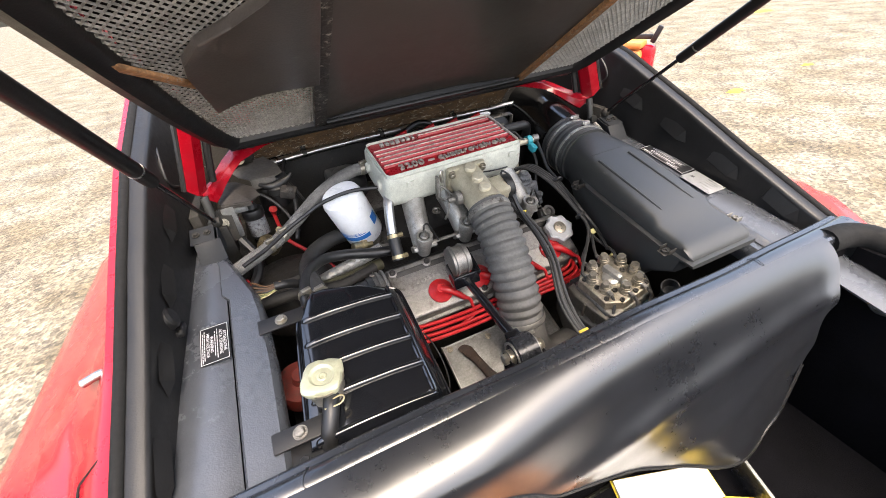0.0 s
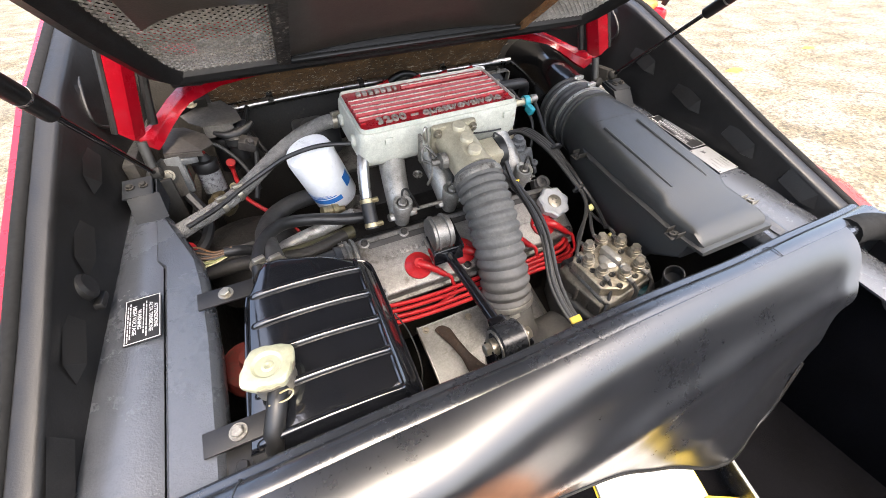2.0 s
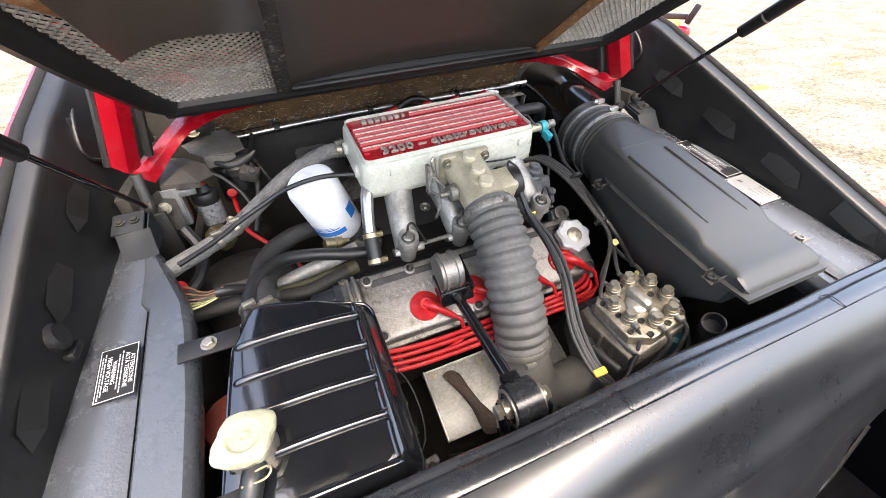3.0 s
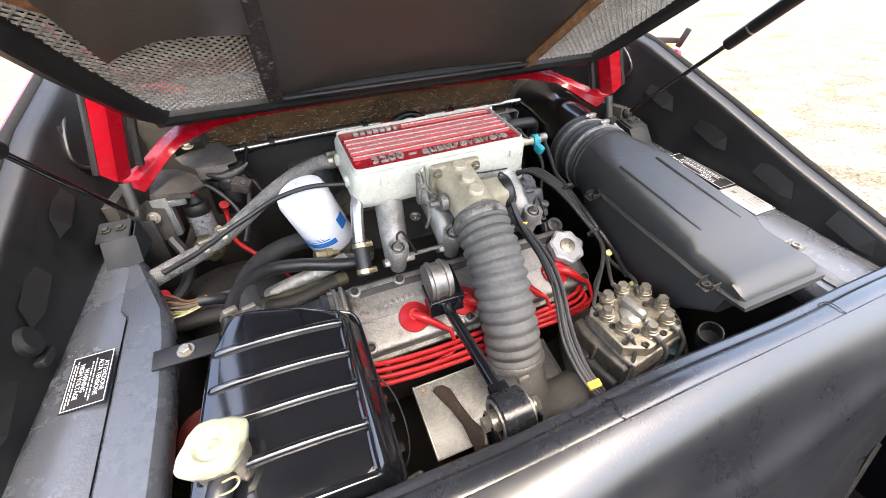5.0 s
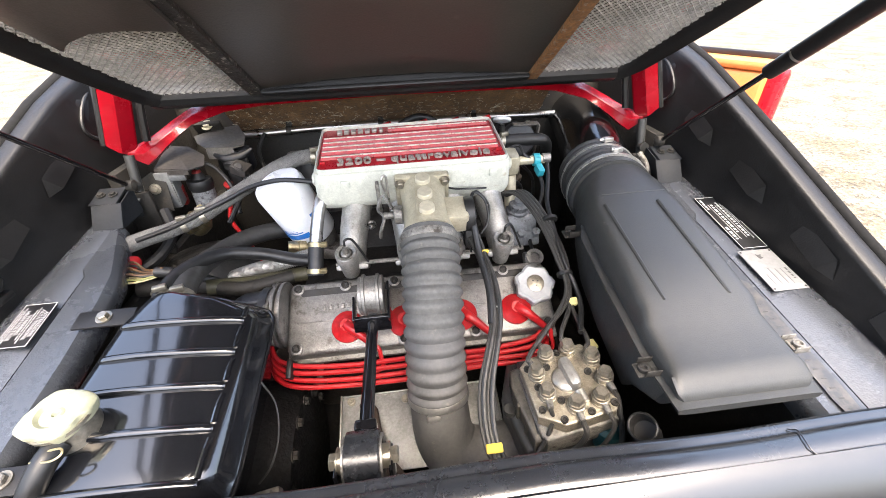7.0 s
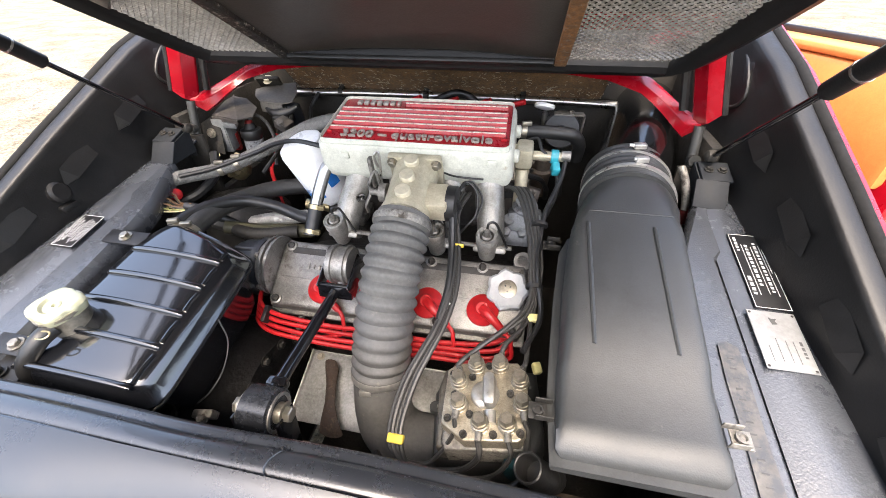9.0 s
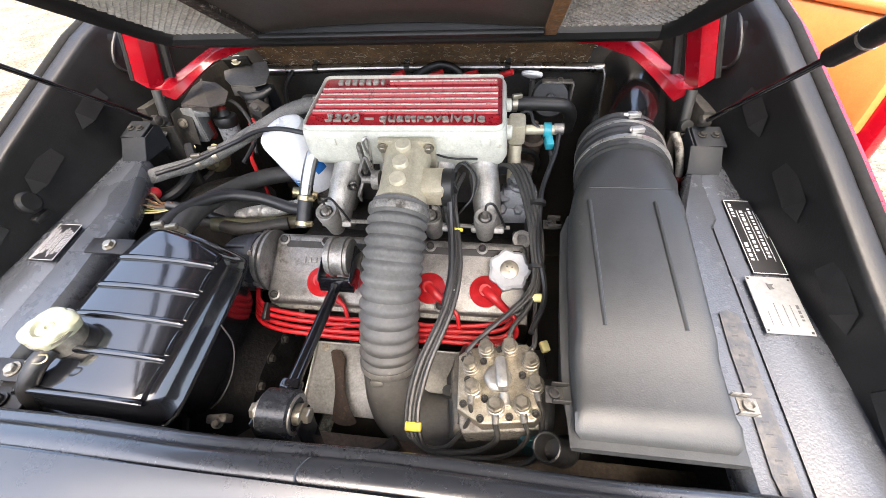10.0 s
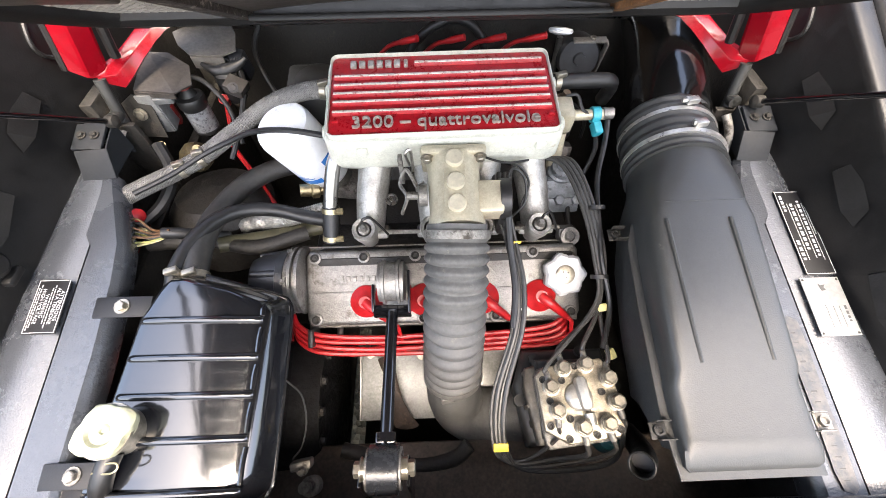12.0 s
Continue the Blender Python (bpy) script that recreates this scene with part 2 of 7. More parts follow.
def ground_material():
    m = bpy.data.materials.new("worn_pale_asphalt")
    m.use_nodes = True
    n, lk = m.node_tree.nodes, m.node_tree.links
    b = n["Principled BSDF"]
    tc = n.new("ShaderNodeTexCoord")
    stones = n.new("ShaderNodeTexVoronoi")
    stones.inputs["Scale"].default_value = 55
    patches = n.new("ShaderNodeTexNoise")
    patches.inputs["Scale"].default_value, patches.inputs["Detail"].default_value = 2.4, 11
    grit = n.new("ShaderNodeTexNoise")
    grit.inputs["Scale"].default_value, grit.inputs["Detail"].default_value, grit.inputs["Roughness"].default_value = 26, 9, 0.8
    for q in (stones, patches, grit):
        lk.new(tc.outputs["Object"], q.inputs["Vector"])
    r1 = n.new("ShaderNodeValToRGB")
    r1.color_ramp.elements[0].position, r1.color_ramp.elements[0].color = 0.37, (0.120, 0.096, 0.056, 1)
    r1.color_ramp.elements[1].position, r1.color_ramp.elements[1].color = 0.60, (0.190, 0.166, 0.121, 1)
    lk.new(patches.outputs["Fac"], r1.inputs["Fac"])
    r2 = n.new("ShaderNodeMapRange")
    r2.inputs["From Min"].default_value, r2.inputs["From Max"].default_value = 0.35, 0.65
    r2.inputs["To Min"].default_value, r2.inputs["To Max"].default_value = 0.50, 1.34
    lk.new(grit.outputs["Fac"], r2.inputs["Value"])
    mx = n.new("ShaderNodeMix")
    mx.data_type, mx.blend_type = "RGBA", "MULTIPLY"
    mx.inputs["Factor"].default_value = 1
    lk.new(r1.outputs["Color"], mx.inputs["A"])
    lk.new(r2.outputs["Result"], mx.inputs["B"])
    tone = n.new("ShaderNodeSeparateColor")
    lk.new(stones.outputs["Color"], tone.inputs["Color"])
    r3 = n.new("ShaderNodeMapRange")
    r3.inputs["To Min"].default_value, r3.inputs["To Max"].default_value = 0.48, 1.52
    lk.new(tone.outputs["Red"], r3.inputs["Value"])
    mx2 = n.new("ShaderNodeMix")
    mx2.data_type, mx2.blend_type = "RGBA", "MULTIPLY"
    mx2.inputs["Factor"].default_value = 1
    lk.new(mx.outputs["Result"], mx2.inputs["A"])
    lk.new(r3.outputs["Result"], mx2.inputs["B"])
    warp = n.new("ShaderNodeMix")
    warp.data_type = "VECTOR"
    warp.inputs["Factor"].default_value = 0.22
    lk.new(tc.outputs["Object"], warp.inputs["A"])
    lk.new(grit.outputs["Color"], warp.inputs["B"])
    cracks = n.new("ShaderNodeTexVoronoi")
    cracks.feature = "DISTANCE_TO_EDGE"
    cracks.inputs["Scale"].default_value = 2.6
    lk.new(warp.outputs["Result"], cracks.inputs["Vector"])
    r4 = n.new("ShaderNodeMapRange")
    r4.inputs["From Min"].default_value, r4.inputs["From Max"].default_value = 0.0, 0.035
    r4.inputs["To Min"].default_value, r4.inputs["To Max"].default_value = 0.45, 1.0
    lk.new(cracks.outputs["Distance"], r4.inputs["Value"])
    mx3 = n.new("ShaderNodeMix")
    mx3.data_type, mx3.blend_type = "RGBA", "MULTIPLY"
    mx3.inputs["Factor"].default_value = 1
    lk.new(mx2.outputs["Result"], mx3.inputs["A"])
    lk.new(r4.outputs["Result"], mx3.inputs["B"])
    lk.new(mx3.outputs["Result"], b.inputs["Base Color"])
    b.inputs["Roughness"].default_value = 0.85
    bp = n.new("ShaderNodeBump")
    bp.inputs["Strength"].default_value, bp.inputs["Distance"].default_value = 0.8, 0.01
    lk.new(stones.outputs["Distance"], bp.inputs["Height"])
    lk.new(bp.outputs["Normal"], b.inputs["Normal"])
    return m


GROUND = ground_material()


# ---- mesh helpers ----
def part(name, bm, mat, parent=None, label="", smooth=True):
    """Links a bmesh as one mesh object, under a thing or a part."""
    me = bpy.data.meshes.new(name)
    bmesh.ops.recalc_face_normals(bm, faces=bm.faces)
    for f in bm.faces:
        f.smooth = smooth
    bm.to_mesh(me)
    bm.free()
    if smooth:
        me.set_sharp_from_angle(angle=radians(38))
    me.materials.append(mat)
    ob = new(name, me)
    if parent:
        ob.parent = parent
        ob.matrix_parent_inverse = BASES.get(parent.name, Matrix()).inverted()
    if label:
        ob["label"] = label
    return ob


BASES = {}


def thing(name, base, label, category, group="", kind=""):
    """An Empty at the thing's base, to parent its parts."""
    ob = new(name)
    ob.location = base
    ob.empty_display_size = 0.02
    BASES[ob.name] = Matrix.Translation(base)
    return tagged(ob, label, category, group, kind)


def solo(name, bm, mat, label, category, group="", kind=""):
    return tagged(part(name, bm, mat), label, category, group, kind)


def basis(d):
    d = Vector(d).normalized()
    a = Vector((0, 0, 1)) if abs(d.z) < 0.9 else Vector((1, 0, 0))
    x = a.cross(d).normalized()
    return x, d.cross(x).normalized(), d


def curve_points(pts, res=6):
    """Catmull-Rom through the points."""
    p = [Vector(q) for q in pts]
    if len(p) < 3:
        return p
    p = [p[0] * 2 - p[1]] + p + [p[-1] * 2 - p[-2]]
    out = []
    for i in range(1, len(p) - 2):
        a, b, c, d = p[i - 1:i + 3]
        for k in range(res):
            t = k / res
            out.append(0.5 * (2 * b + (c - a) * t + (2 * a - 5 * b + 4 * c - d) * t * t + (3 * b - a - 3 * c + d) * t ** 3))
    return out + [p[-2]]


def loft(bm, rings, caps=True, closed=True):
    vs = [[bm.verts.new(q) for q in r] for r in rings]
    n = len(vs[0])
    for a, b in zip(vs, vs[1:]):
        for i in range(n if closed else n - 1):
            j = (i + 1) % n
            bm.faces.new((a[i], a[j], b[j], b[i]))
    if caps and closed:
        bm.faces.new(vs[0][::-1])
        bm.faces.new(vs[-1])
    return vs


def tube(bm, pts, r, seg=10, res=6):
    """A round tube along a smooth path; r is a number or a function of the way along, 0 to 1."""
    p = curve_points(pts, res)
    x, y, _ = basis(p[1] - p[0])
    rings = []
    for i, q in enumerate(p):
        d = (p[min(i + 1, len(p) - 1)] - p[max(i - 1, 0)]).normalized()
        x = (x - d * x.dot(d)).normalized()
        y = d.cross(x)
        rad = r(i / (len(p) - 1)) if callable(r) else r
        rings.append([q + (x * math.cos(a) + y * math.sin(a)) * rad for a in (2 * math.pi * k / seg for k in range(seg))])
    loft(bm, rings)
    return bm


def rod(bm, a, b, r, r2=None, seg=16):
    a, b = Vector(a), Vector(b)
    x, y, _ = basis(b - a)
    r2 = r if r2 is None else r2
    loft(bm, [[c + (x * math.cos(t) + y * math.sin(t)) * q for t in (2 * math.pi * k / seg for k in range(seg))] for c, q in ((a, r), (b, r2))])
    return bm


def lathe(bm, base, axis, profile, seg=24, lobes=0, lobe=0.0):
    """Rings of (height, radius) along an axis."""
    base = Vector(base)
    x, y, d = basis(axis)
    rings = []
    for h, r in profile:
        ring = []
        for k in range(seg):
            t = 2 * math.pi * k / seg
            q = r * (1 + lobe * math.cos(lobes * t) + 0.25 * lobe * math.cos(3 * lobes * t + 0.6)) if lobes else r
            ring.append(base + d * h + (x * math.cos(t) + y * math.sin(t)) * max(q, 1e-5))
        rings.append(ring)
    loft(bm, rings)
    return bm


def box(bm, c, s, rot=(0, 0, 0), bevel=0.0, taper=1.0, m=None):
    """A box of size s about c, turned by rot degrees, its top scaled by taper, its edges rounded."""
    m = m or pose(*c, *rot)
    x, y, z = s[0] / 2, s[1] / 2, s[2] / 2
    vs = [bm.verts.new(m @ Vector((sx * x * (taper if sz > 0 else 1), sy * y * (taper if sz > 0 else 1), sz * z))) for sz in (-1, 1) for sx, sy in ((-1, -1), (1, -1), (1, 1), (-1, 1))]
    fs = [bm.faces.new([vs[i] for i in q]) for q in ((3, 2, 1, 0), (4, 5, 6, 7), (0, 1, 5, 4), (1, 2, 6, 5), (2, 3, 7, 6), (3, 0, 4, 7))]
    if bevel:
        es = list({e for f in fs for e in f.edges})
        bmesh.ops.bevel(bm, geom=es, offset=bevel, segments=2, profile=0.5, affect="EDGES", clamp_overlap=True)
    return bm


def prism(bm, poly, m, h, bevel=0.0):
    """A polygon in the local xy plane of m, extruded by h along its z."""
    lo = [bm.verts.new(m @ Vector((x, y, 0))) for x, y in poly]
    hi = [bm.verts.new(m @ Vector((x, y, h))) for x, y in poly]
    n = len(poly)
    fs = [bm.faces.new(lo[::-1]), bm.faces.new(hi)] + [bm.faces.new((lo[i], lo[(i + 1) % n], hi[(i + 1) % n], hi[i])) for i in range(n)]
    if bevel:
        bmesh.ops.bevel(bm, geom=[e for e in fs[1].edges], offset=bevel, segments=3, profile=0.5, affect="EDGES", clamp_overlap=True)
    return bm


def hexbolt(bm, base, axis, r=0.008, h=0.006, washer=True):
    base, d = Vector(base), Vector(axis).normalized()
    if washer:
        lathe(bm, base, d, [(0, r * 1.45), (0.0018, r * 1.45)], 16)
    lathe(bm, base + d * 0.0015, d, [(0, r), (h * 0.85, r), (h, r * 0.85)], 6)
    return bm


def grid(bm, f, nu, nv):
    vs = [[bm.verts.new(f(i / nu, j / nv)) for j in range(nv + 1)] for i in range(nu + 1)]
    for i in range(nu):
        for j in range(nv):
            bm.faces.new((vs[i][j], vs[i + 1][j], vs[i + 1][j + 1], vs[i][j + 1]))
    return bm


def thicken(bm, t):
    bmesh.ops.recalc_face_normals(bm, faces=bm.faces)
    bmesh.ops.solidify(bm, geom=bm.faces[:], thickness=t)
    return bm


def lerp(table, v):
    """Piecewise linear through rows of (v, value)."""
    if v <= table[0][0]:
        return table[0][1]
    for (a, p), (b, q) in zip(table, table[1:]):
        if v <= b:
            return p + (q - p) * (v - a) / (b - a)
    return table[-1][1]


def lettering(name, words, m, size, depth, mat, parent, label=""):
    """Raised words with the built-in font, as a mesh."""
    cu = bpy.data.curves.new(name, "FONT")
    cu.body, cu.size, cu.extrude, cu.align_x, cu.align_y = words, size, depth, "CENTER", "CENTER"
    cu.resolution_u = 3
    tmp = new(name + "_curve", cu)
    dg = bpy.context.evaluated_depsgraph_get()
    me = bpy.data.meshes.new_from_object(tmp.evaluated_get(dg))
    bpy.data.objects.remove(tmp)
    me.transform(m)
    me.materials.clear()
    me.materials.append(mat)
    ob = new(name, me)
    ob.parent = parent
    base = parent
    ob.matrix_parent_inverse = BASES.get(base.name, Matrix()).inverted()
    if label:
        ob["label"] = label
    return ob


# ---- ground ----
g = bmesh.new()
grid(g, lambda u, v: Vector(((u - 0.5) * 600, (v - 0.5) * 600, 0)), 8, 8)
solo("ground", g, GROUND, "pale worn asphalt yard with gravelly grain", "ground", kind="structure")

# ---- the car body ----
def deck_z(y):
    return 0.782 + 0.178 * y


WALL_TOP_Z = [(-0.9, 0.80), (-0.1, 0.805), (0.1, 0.835), (0.3, 0.925), (0.45, 0.998), (0.65, 1.09), (0.95, 1.19)]
WALL_TOP_X = [(-0.9, 0.635), (0.1, 0.607), (0.3, 0.594), (0.65, 0.570), (0.95, 0.55)]
WALL_LOW_X = [(-0.9, 0.605), (0.1, 0.588), (0.3, 0.577), (0.65, 0.545), (0.95, 0.525)]
car = thing("sports_car", (0, 0.2, 0), "red mid-engined sports car with its rear deck open", "car")


RAIL_IN = [(0.06, 0.440), (0.30, 0.438), (0.40, 0.442), (0.455, 0.449), (0.50, 0.465), (0.55, 0.483), (0.58, 0.493)]


def fender_shelf(y):
    """The flat gutter beside the lid's seal: its width and its fall."""
    return lerp(((0.2, 0.074), (0.5, 0.052)), y), lerp(((0.2, 0.034), (0.5, 0.058)), y)


def side_parts(s):
    ys = [-0.9 + 0.05 * i for i in range(38)]
    # outer fender: from the lid's seal over the haunch and down
    b = bmesh.new()
    rings = []
    for y in ys:
        xt, zt = lerp(WALL_TOP_X, y), lerp(WALL_TOP_Z, y)
        shelf, fall = fender_shelf(y)
        rings.append([Vector((s * x, y, z)) for x, z in (
            (xt + 0.029, zt - 0.03), (xt + 0.030, zt - 0.013), (xt + 0.044, zt - 0.016), (xt + shelf, zt - fall), (xt + shelf + 0.005, zt - fall - 0.010),
            (0.712, min(zt - 0.074, 0.850)), (0.755, min(zt - 0.084, 0.826)), (0.760, min(zt - 0.088, 0.820)), (0.812, min(zt - 0.098, 0.798)), (0.850, min(zt - 0.108, 0.774)), (0.856, min(zt - 0.118, 0.760)), (0.868, 0.66), (0.866, 0.55), (0.850, 0.38), (0.80, 0.22), (0.70, 0.20))])
    loft(b, rings, closed=False)
    part("rear_fender", thicken(b, 0.004), RED, car, "glossy red rear fender")
    # dark gap between the gutter and the outer panel, and across the gutter
    b = bmesh.new()
    edge = []
    for y in [-0.85 + 0.05 * i for i in range(22)]:
        w, fall = fender_shelf(y)
        edge.append((s * (lerp(WALL_TOP_X, y) + w + 0.003), y, lerp(WALL_TOP_Z, y) - fall - 0.0035))
    tube(b, edge, 0.0024, 6, 1)
    w, fall = fender_shelf(0.2)
    xt, zt = lerp(WALL_TOP_X, 0.2), lerp(WALL_TOP_Z, 0.2)
    tube(b, [edge[-1], (s * (xt + w), 0.205, zt - fall + 0.001), (s * (xt + 0.044), 0.215, zt - 0.013)], 0.0018, 6, 2)
    part("panel_gap", b, SEAL, car, "dark gap between body panels")
    # inner panel with folded top flange and gutter
    b = bmesh.new()
    rings = []
    for y in [0.0] + [v for v in ys if v > 0.02]:
        xt, zt, xb = lerp(WALL_TOP_X, y), lerp(WALL_TOP_Z, y), lerp(WALL_LOW_X, y)
        zb = min(deck_z(y), zt - 0.02)
        rings.append([Vector((s * x, y, z)) for x, z in (
            (xb, zb - 0.01), (xb + (xt - 0.013 - xb) * 0.5, zb + (zt - 0.012 - zb) * 0.5), (xb + (xt - 0.013 - xb) * 0.95, zb + (zt - 0.012 - zb) * 0.95), (xt - 0.0130, zt - 0.012), (xt - 0.0115, zt - 0.0085), (xt - 0.0080, zt - 0.0065),
            (xt + 0.010, zt - 0.0045), (xt + 0.0125, zt - 0.006), (xt + 0.013, zt - 0.019), (xt + 0.029, zt - 0.019))])
    loft(b, rings, caps=False, closed=False)
    panel = part("inner_side_panel", thicken(b, 0.003), BLACK_SATIN, car, "black satin inner side panel with pressed recesses")
    # rubber seal along the opening
    b = bmesh.new()
    tube(b, [(s * (lerp(WALL_TOP_X, y) + 0.0208), y, lerp(WALL_TOP_Z, y) - 0.009) for y in ys], 0.0085, 10, 1)
    part("rubber_seal", b, SEAL, car, "black rubber lid seal")
    # pressed recesses
    for y, z in ((0.585, 0.985), (0.452, 0.935), (0.315, 0.885), (0.18, 0.84)):
        zt, xt, xb, zb = lerp(WALL_TOP_Z, y), lerp(WALL_TOP_X, y), lerp(WALL_LOW_X, y), deck_z(y)
        f = (z - zb) / (zt - zb)
        x = xb + (xt - 0.01 - xb) * f
        along = Vector((0, -1, -0.42)).normalized()
        high = Vector((s * (xt - 0.02 - xb), 0, zt - zb)).normalized()
        high = (high - along * high.dot(along)).normalized()
        out = Vector((-s, 0, 0))
        o = Vector((s * x, y, z)) + out * 0.0005
        at = lambda a, h, n: o + along * a + high * h + out * n
        b = bmesh.new()
        q = [b.verts.new(at(*c)) for c in ((-0.040, 0.016, 0.0), (0.026, 0.016, 0.0), (0.020, -0.012, 0.009), (-0.036, -0.012, 0.009), (0.044, -0.008, 0.0), (-0.040, -0.017, 0.0), (0.020, -0.017, 0.0))]
        b.faces.new((q[0], q[1], q[2], q[3]))
        b.faces.new((q[1], q[4], q[2]))
        b.faces.new((q[0], q[3], q[5]))
        b.faces.new((q[3], q[2], q[6], q[5]))
        b.faces.new((q[2], q[4], q[6]))
        part("pressed_recess", b, BLACK_SATIN, panel, smooth=False)
    # sloping deck beside the bay: padded outer strip and inner rail
    b = bmesh.new()
    def pad(u, v):
        y = -0.10 + 0.78 * u
        xi, xo = 0.502 + 0.008 * v, lerp(WALL_LOW_X, y) + 0.012
        x = xi + (xo - xi) * v
        return Vector((s * x, y, deck_z(y) + 0.006 * math.sin(math.pi * min(1, v * 1.15)) - 0.004 * (v > 0.99)))
    grid(b, pad, 24, 8)
    part("deck_pad", thicken(b, 0.004), DECK, car, "black textured side deck")
    b = bmesh.new()
    def rail(u, v):
        y = 0.06 + 0.515 * u
        notch = 0.012 if y > 0.47 else 0.0
        xi, xo = lerp(RAIL_IN, y), max(0.500 + notch, lerp(RAIL_IN, y) + 0.028)
        prof = [(xi + 0.004, -0.035), (xi, -0.012), (xi + 0.004, -0.002), (xi + 0.010, 0.004), (xo - 0.004, 0.004), (xo, 0.0), (xo, -0.008)]
        x, dz = prof[round(v * 6)]
        return Vector((s * x, y, deck_z(y) + dz))
    grid(b, rail, 30, 6)
    part("deck_rail", thicken(b, 0.002), DECK, car, "dark grey painted inner deck rail")
    # strut bracket block at the front of the rail
    b = bmesh.new()
    box(b, (s * 0.516, 0.580, 0.903), (0.048, 0.046, 0.005), (50, 0, -6 * s), 0.0015)
    part("bracket_plate", b, BRACKET, car, "dark grey sloping bracket plate")
    b = bmesh.new()
    box(b, (s * 0.526, 0.618, 0.925), (0.046, 0.046, 0.005), (16, 0, 0), 0.0015)
    box(b, (s * 0.522, 0.643, 0.900), (0.044, 0.005, 0.06), (0, 0, 0), 0.0015)
    for dx in (-0.021, 0.021):
        prism(b, [(0.565, 0.880), (0.645, 0.880), (0.645, 0.930), (0.598, 0.918)], Matrix.Translation((s * 0.521 + dx, 0, 0)) @ Matrix(((0, 0, 1, 0), (1, 0, 0, 0), (0, 1, 0, 0), (0, 0, 0, 1))), 0.002)
    br = part("strut_bracket", b, BRACKET, car, "dull dark strut bracket")
    b = bmesh.new()
    for dx in (-0.01, 0.01):
        hexbolt(b, (s * 0.526 + dx, 0.618, 0.9285), (0, -0.25, 1), 0.005, 0.004)
    part("bolt", b, GRUBBY, br)
    # body-coloured trim, a V at each end of the bulkhead band
    b = bmesh.new()
    foot = ((0.527, 0.676, 1.000), (0.5255, 0.675, 0.999), (0.514, 0.682, 0.983), (0.511, 0.684, 0.981), (0.502, 0.706, 0.966), (0.502, 0.712, 0.966), (0.522, 0.718, 0.985))
    loft(b, [[Vector((s * (x - 0.28 * (zt - z) * (k > 0)), y + 0.06 * (zt - z) * (k > 0), z if k == 0 else zt)) for x, y, z in foot] for k, zt in ((0, 1.0), (1, 1.06), (1, 1.17))])
    part("pillar_trim", b, RED, car, "glossy red pillar trim", smooth=False)
    b = bmesh.new()
    tube(b, [(s * 0.531, 0.678, 1.000), (s * 0.514, 0.682, 1.06), (s * 0.484, 0.688, 1.17)], 0.0055, 8)
    tube(b, [(s * 0.482, 0.722, 0.992), (s * 0.466, 0.724, 1.06), (s * 0.436, 0.730, 1.16)], 0.0075, 8)
    part("pillar_seal", b, RUBBER_BLACK, car)
    b = bmesh.new()
    rod(b, (s * 0.506, 0.690, 0.975), (s * 0.508, 0.672, 0.90), 0.0085)
    lathe(b, (s * 0.508, 0.668, 0.922), (0, -1, 0.2), [(-0.006, 0.010), (0.006, 0.010)], 14)
    part("drain_tube", b, PLASTIC, car)
    b = bmesh.new()
    tube(b, [(s * 0.556, 0.76, 1.090), (s * 0.551, 0.716, 1.073), (s * 0.550, 0.690, 1.052), (s * 0.550, 0.679, 1.030), (s * 0.548, 0.690, 1.012), (s * 0.540, 0.715, 1.000)], 0.0032, 8)
    part("release_cable", b, RUBBER_BLACK, car)
    # buttress inner face outside the window
    b = bmesh.new()
    box(b, (s * 0.575, 0.86, 0.95), (0.05, 0.34, 0.26), (0, 0, 0), 0.01)
    part("buttress", b, BLACK_SATIN, car)


for side in (-1, 1):
    side_parts(side)

# red bulkhead band dipping into a V at both ends
b = bmesh.new()
BAND = [(0.507, 0.690, 0.973, 0.700, 0.980), (0.500, 0.696, 0.962, 0.706, 0.982), (0.490, 0.707, 0.948, 0.716, 0.985), (0.478, 0.724, 0.957, 0.748, 0.992), (0.460, 0.746, 0.973, 0.782, 1.004), (0.440, 0.766, 0.988, 0.803, 1.015), (0.420, 0.782, 1.000, 0.818, 1.024), (0.36, 0.812, 1.014, 0.840, 1.038), (0.28, 0.828, 1.019, 0.852, 1.046), (0.0, 0.834, 1.022, 0.858, 1.052)]
rings = []
for sx, row in [(-1, r) for r in BAND] + [(1, r) for r in BAND[-2::-1]]:
    x, y0, z0, y1, z1 = row
    low, top = Vector((sx * x, y0, z0)), Vector((sx * x, y1, z1))
    mid = low.lerp(top, 0.5) + Vector((0, -0.004, 0.003))
    rings.append([low + Vector((0, 0.012, -0.002)), low, low.lerp(mid, 0.9), mid, mid.lerp(top, 0.1), top, top + Vector((0, 0.014, 0.004)), top + Vector((0, 0.03, -0.006))])
loft(b, rings)
part("bulkhead_band", b, RED, car, "glossy red bulkhead trim band")
b = bmesh.new()
box(b, (0, 0.99, 0.68), (1.24, 0.02, 0.80), (0, 0, 0), 0.003)
part("firewall", b, GRUBBY, car, "dark grubby firewall")
b = bmesh.new()
def insul(u, v):
    x = -0.40 + 0.78 * u
    return Vector((x, 0.968 - 0.09 * v + 0.004 * noise.noise((x * 20, v * 9, 3)), 0.935 + 0.095 * v + 0.003 * noise.noise((x * 30, v * 7, 1))))
grid(b, insul, 60, 8)
ip = part("insulation_panel", thicken(b, 0.004), RUSTY, car, "brown rusty bulkhead insulation")
rng = random.Random(5)
b = bmesh.new()
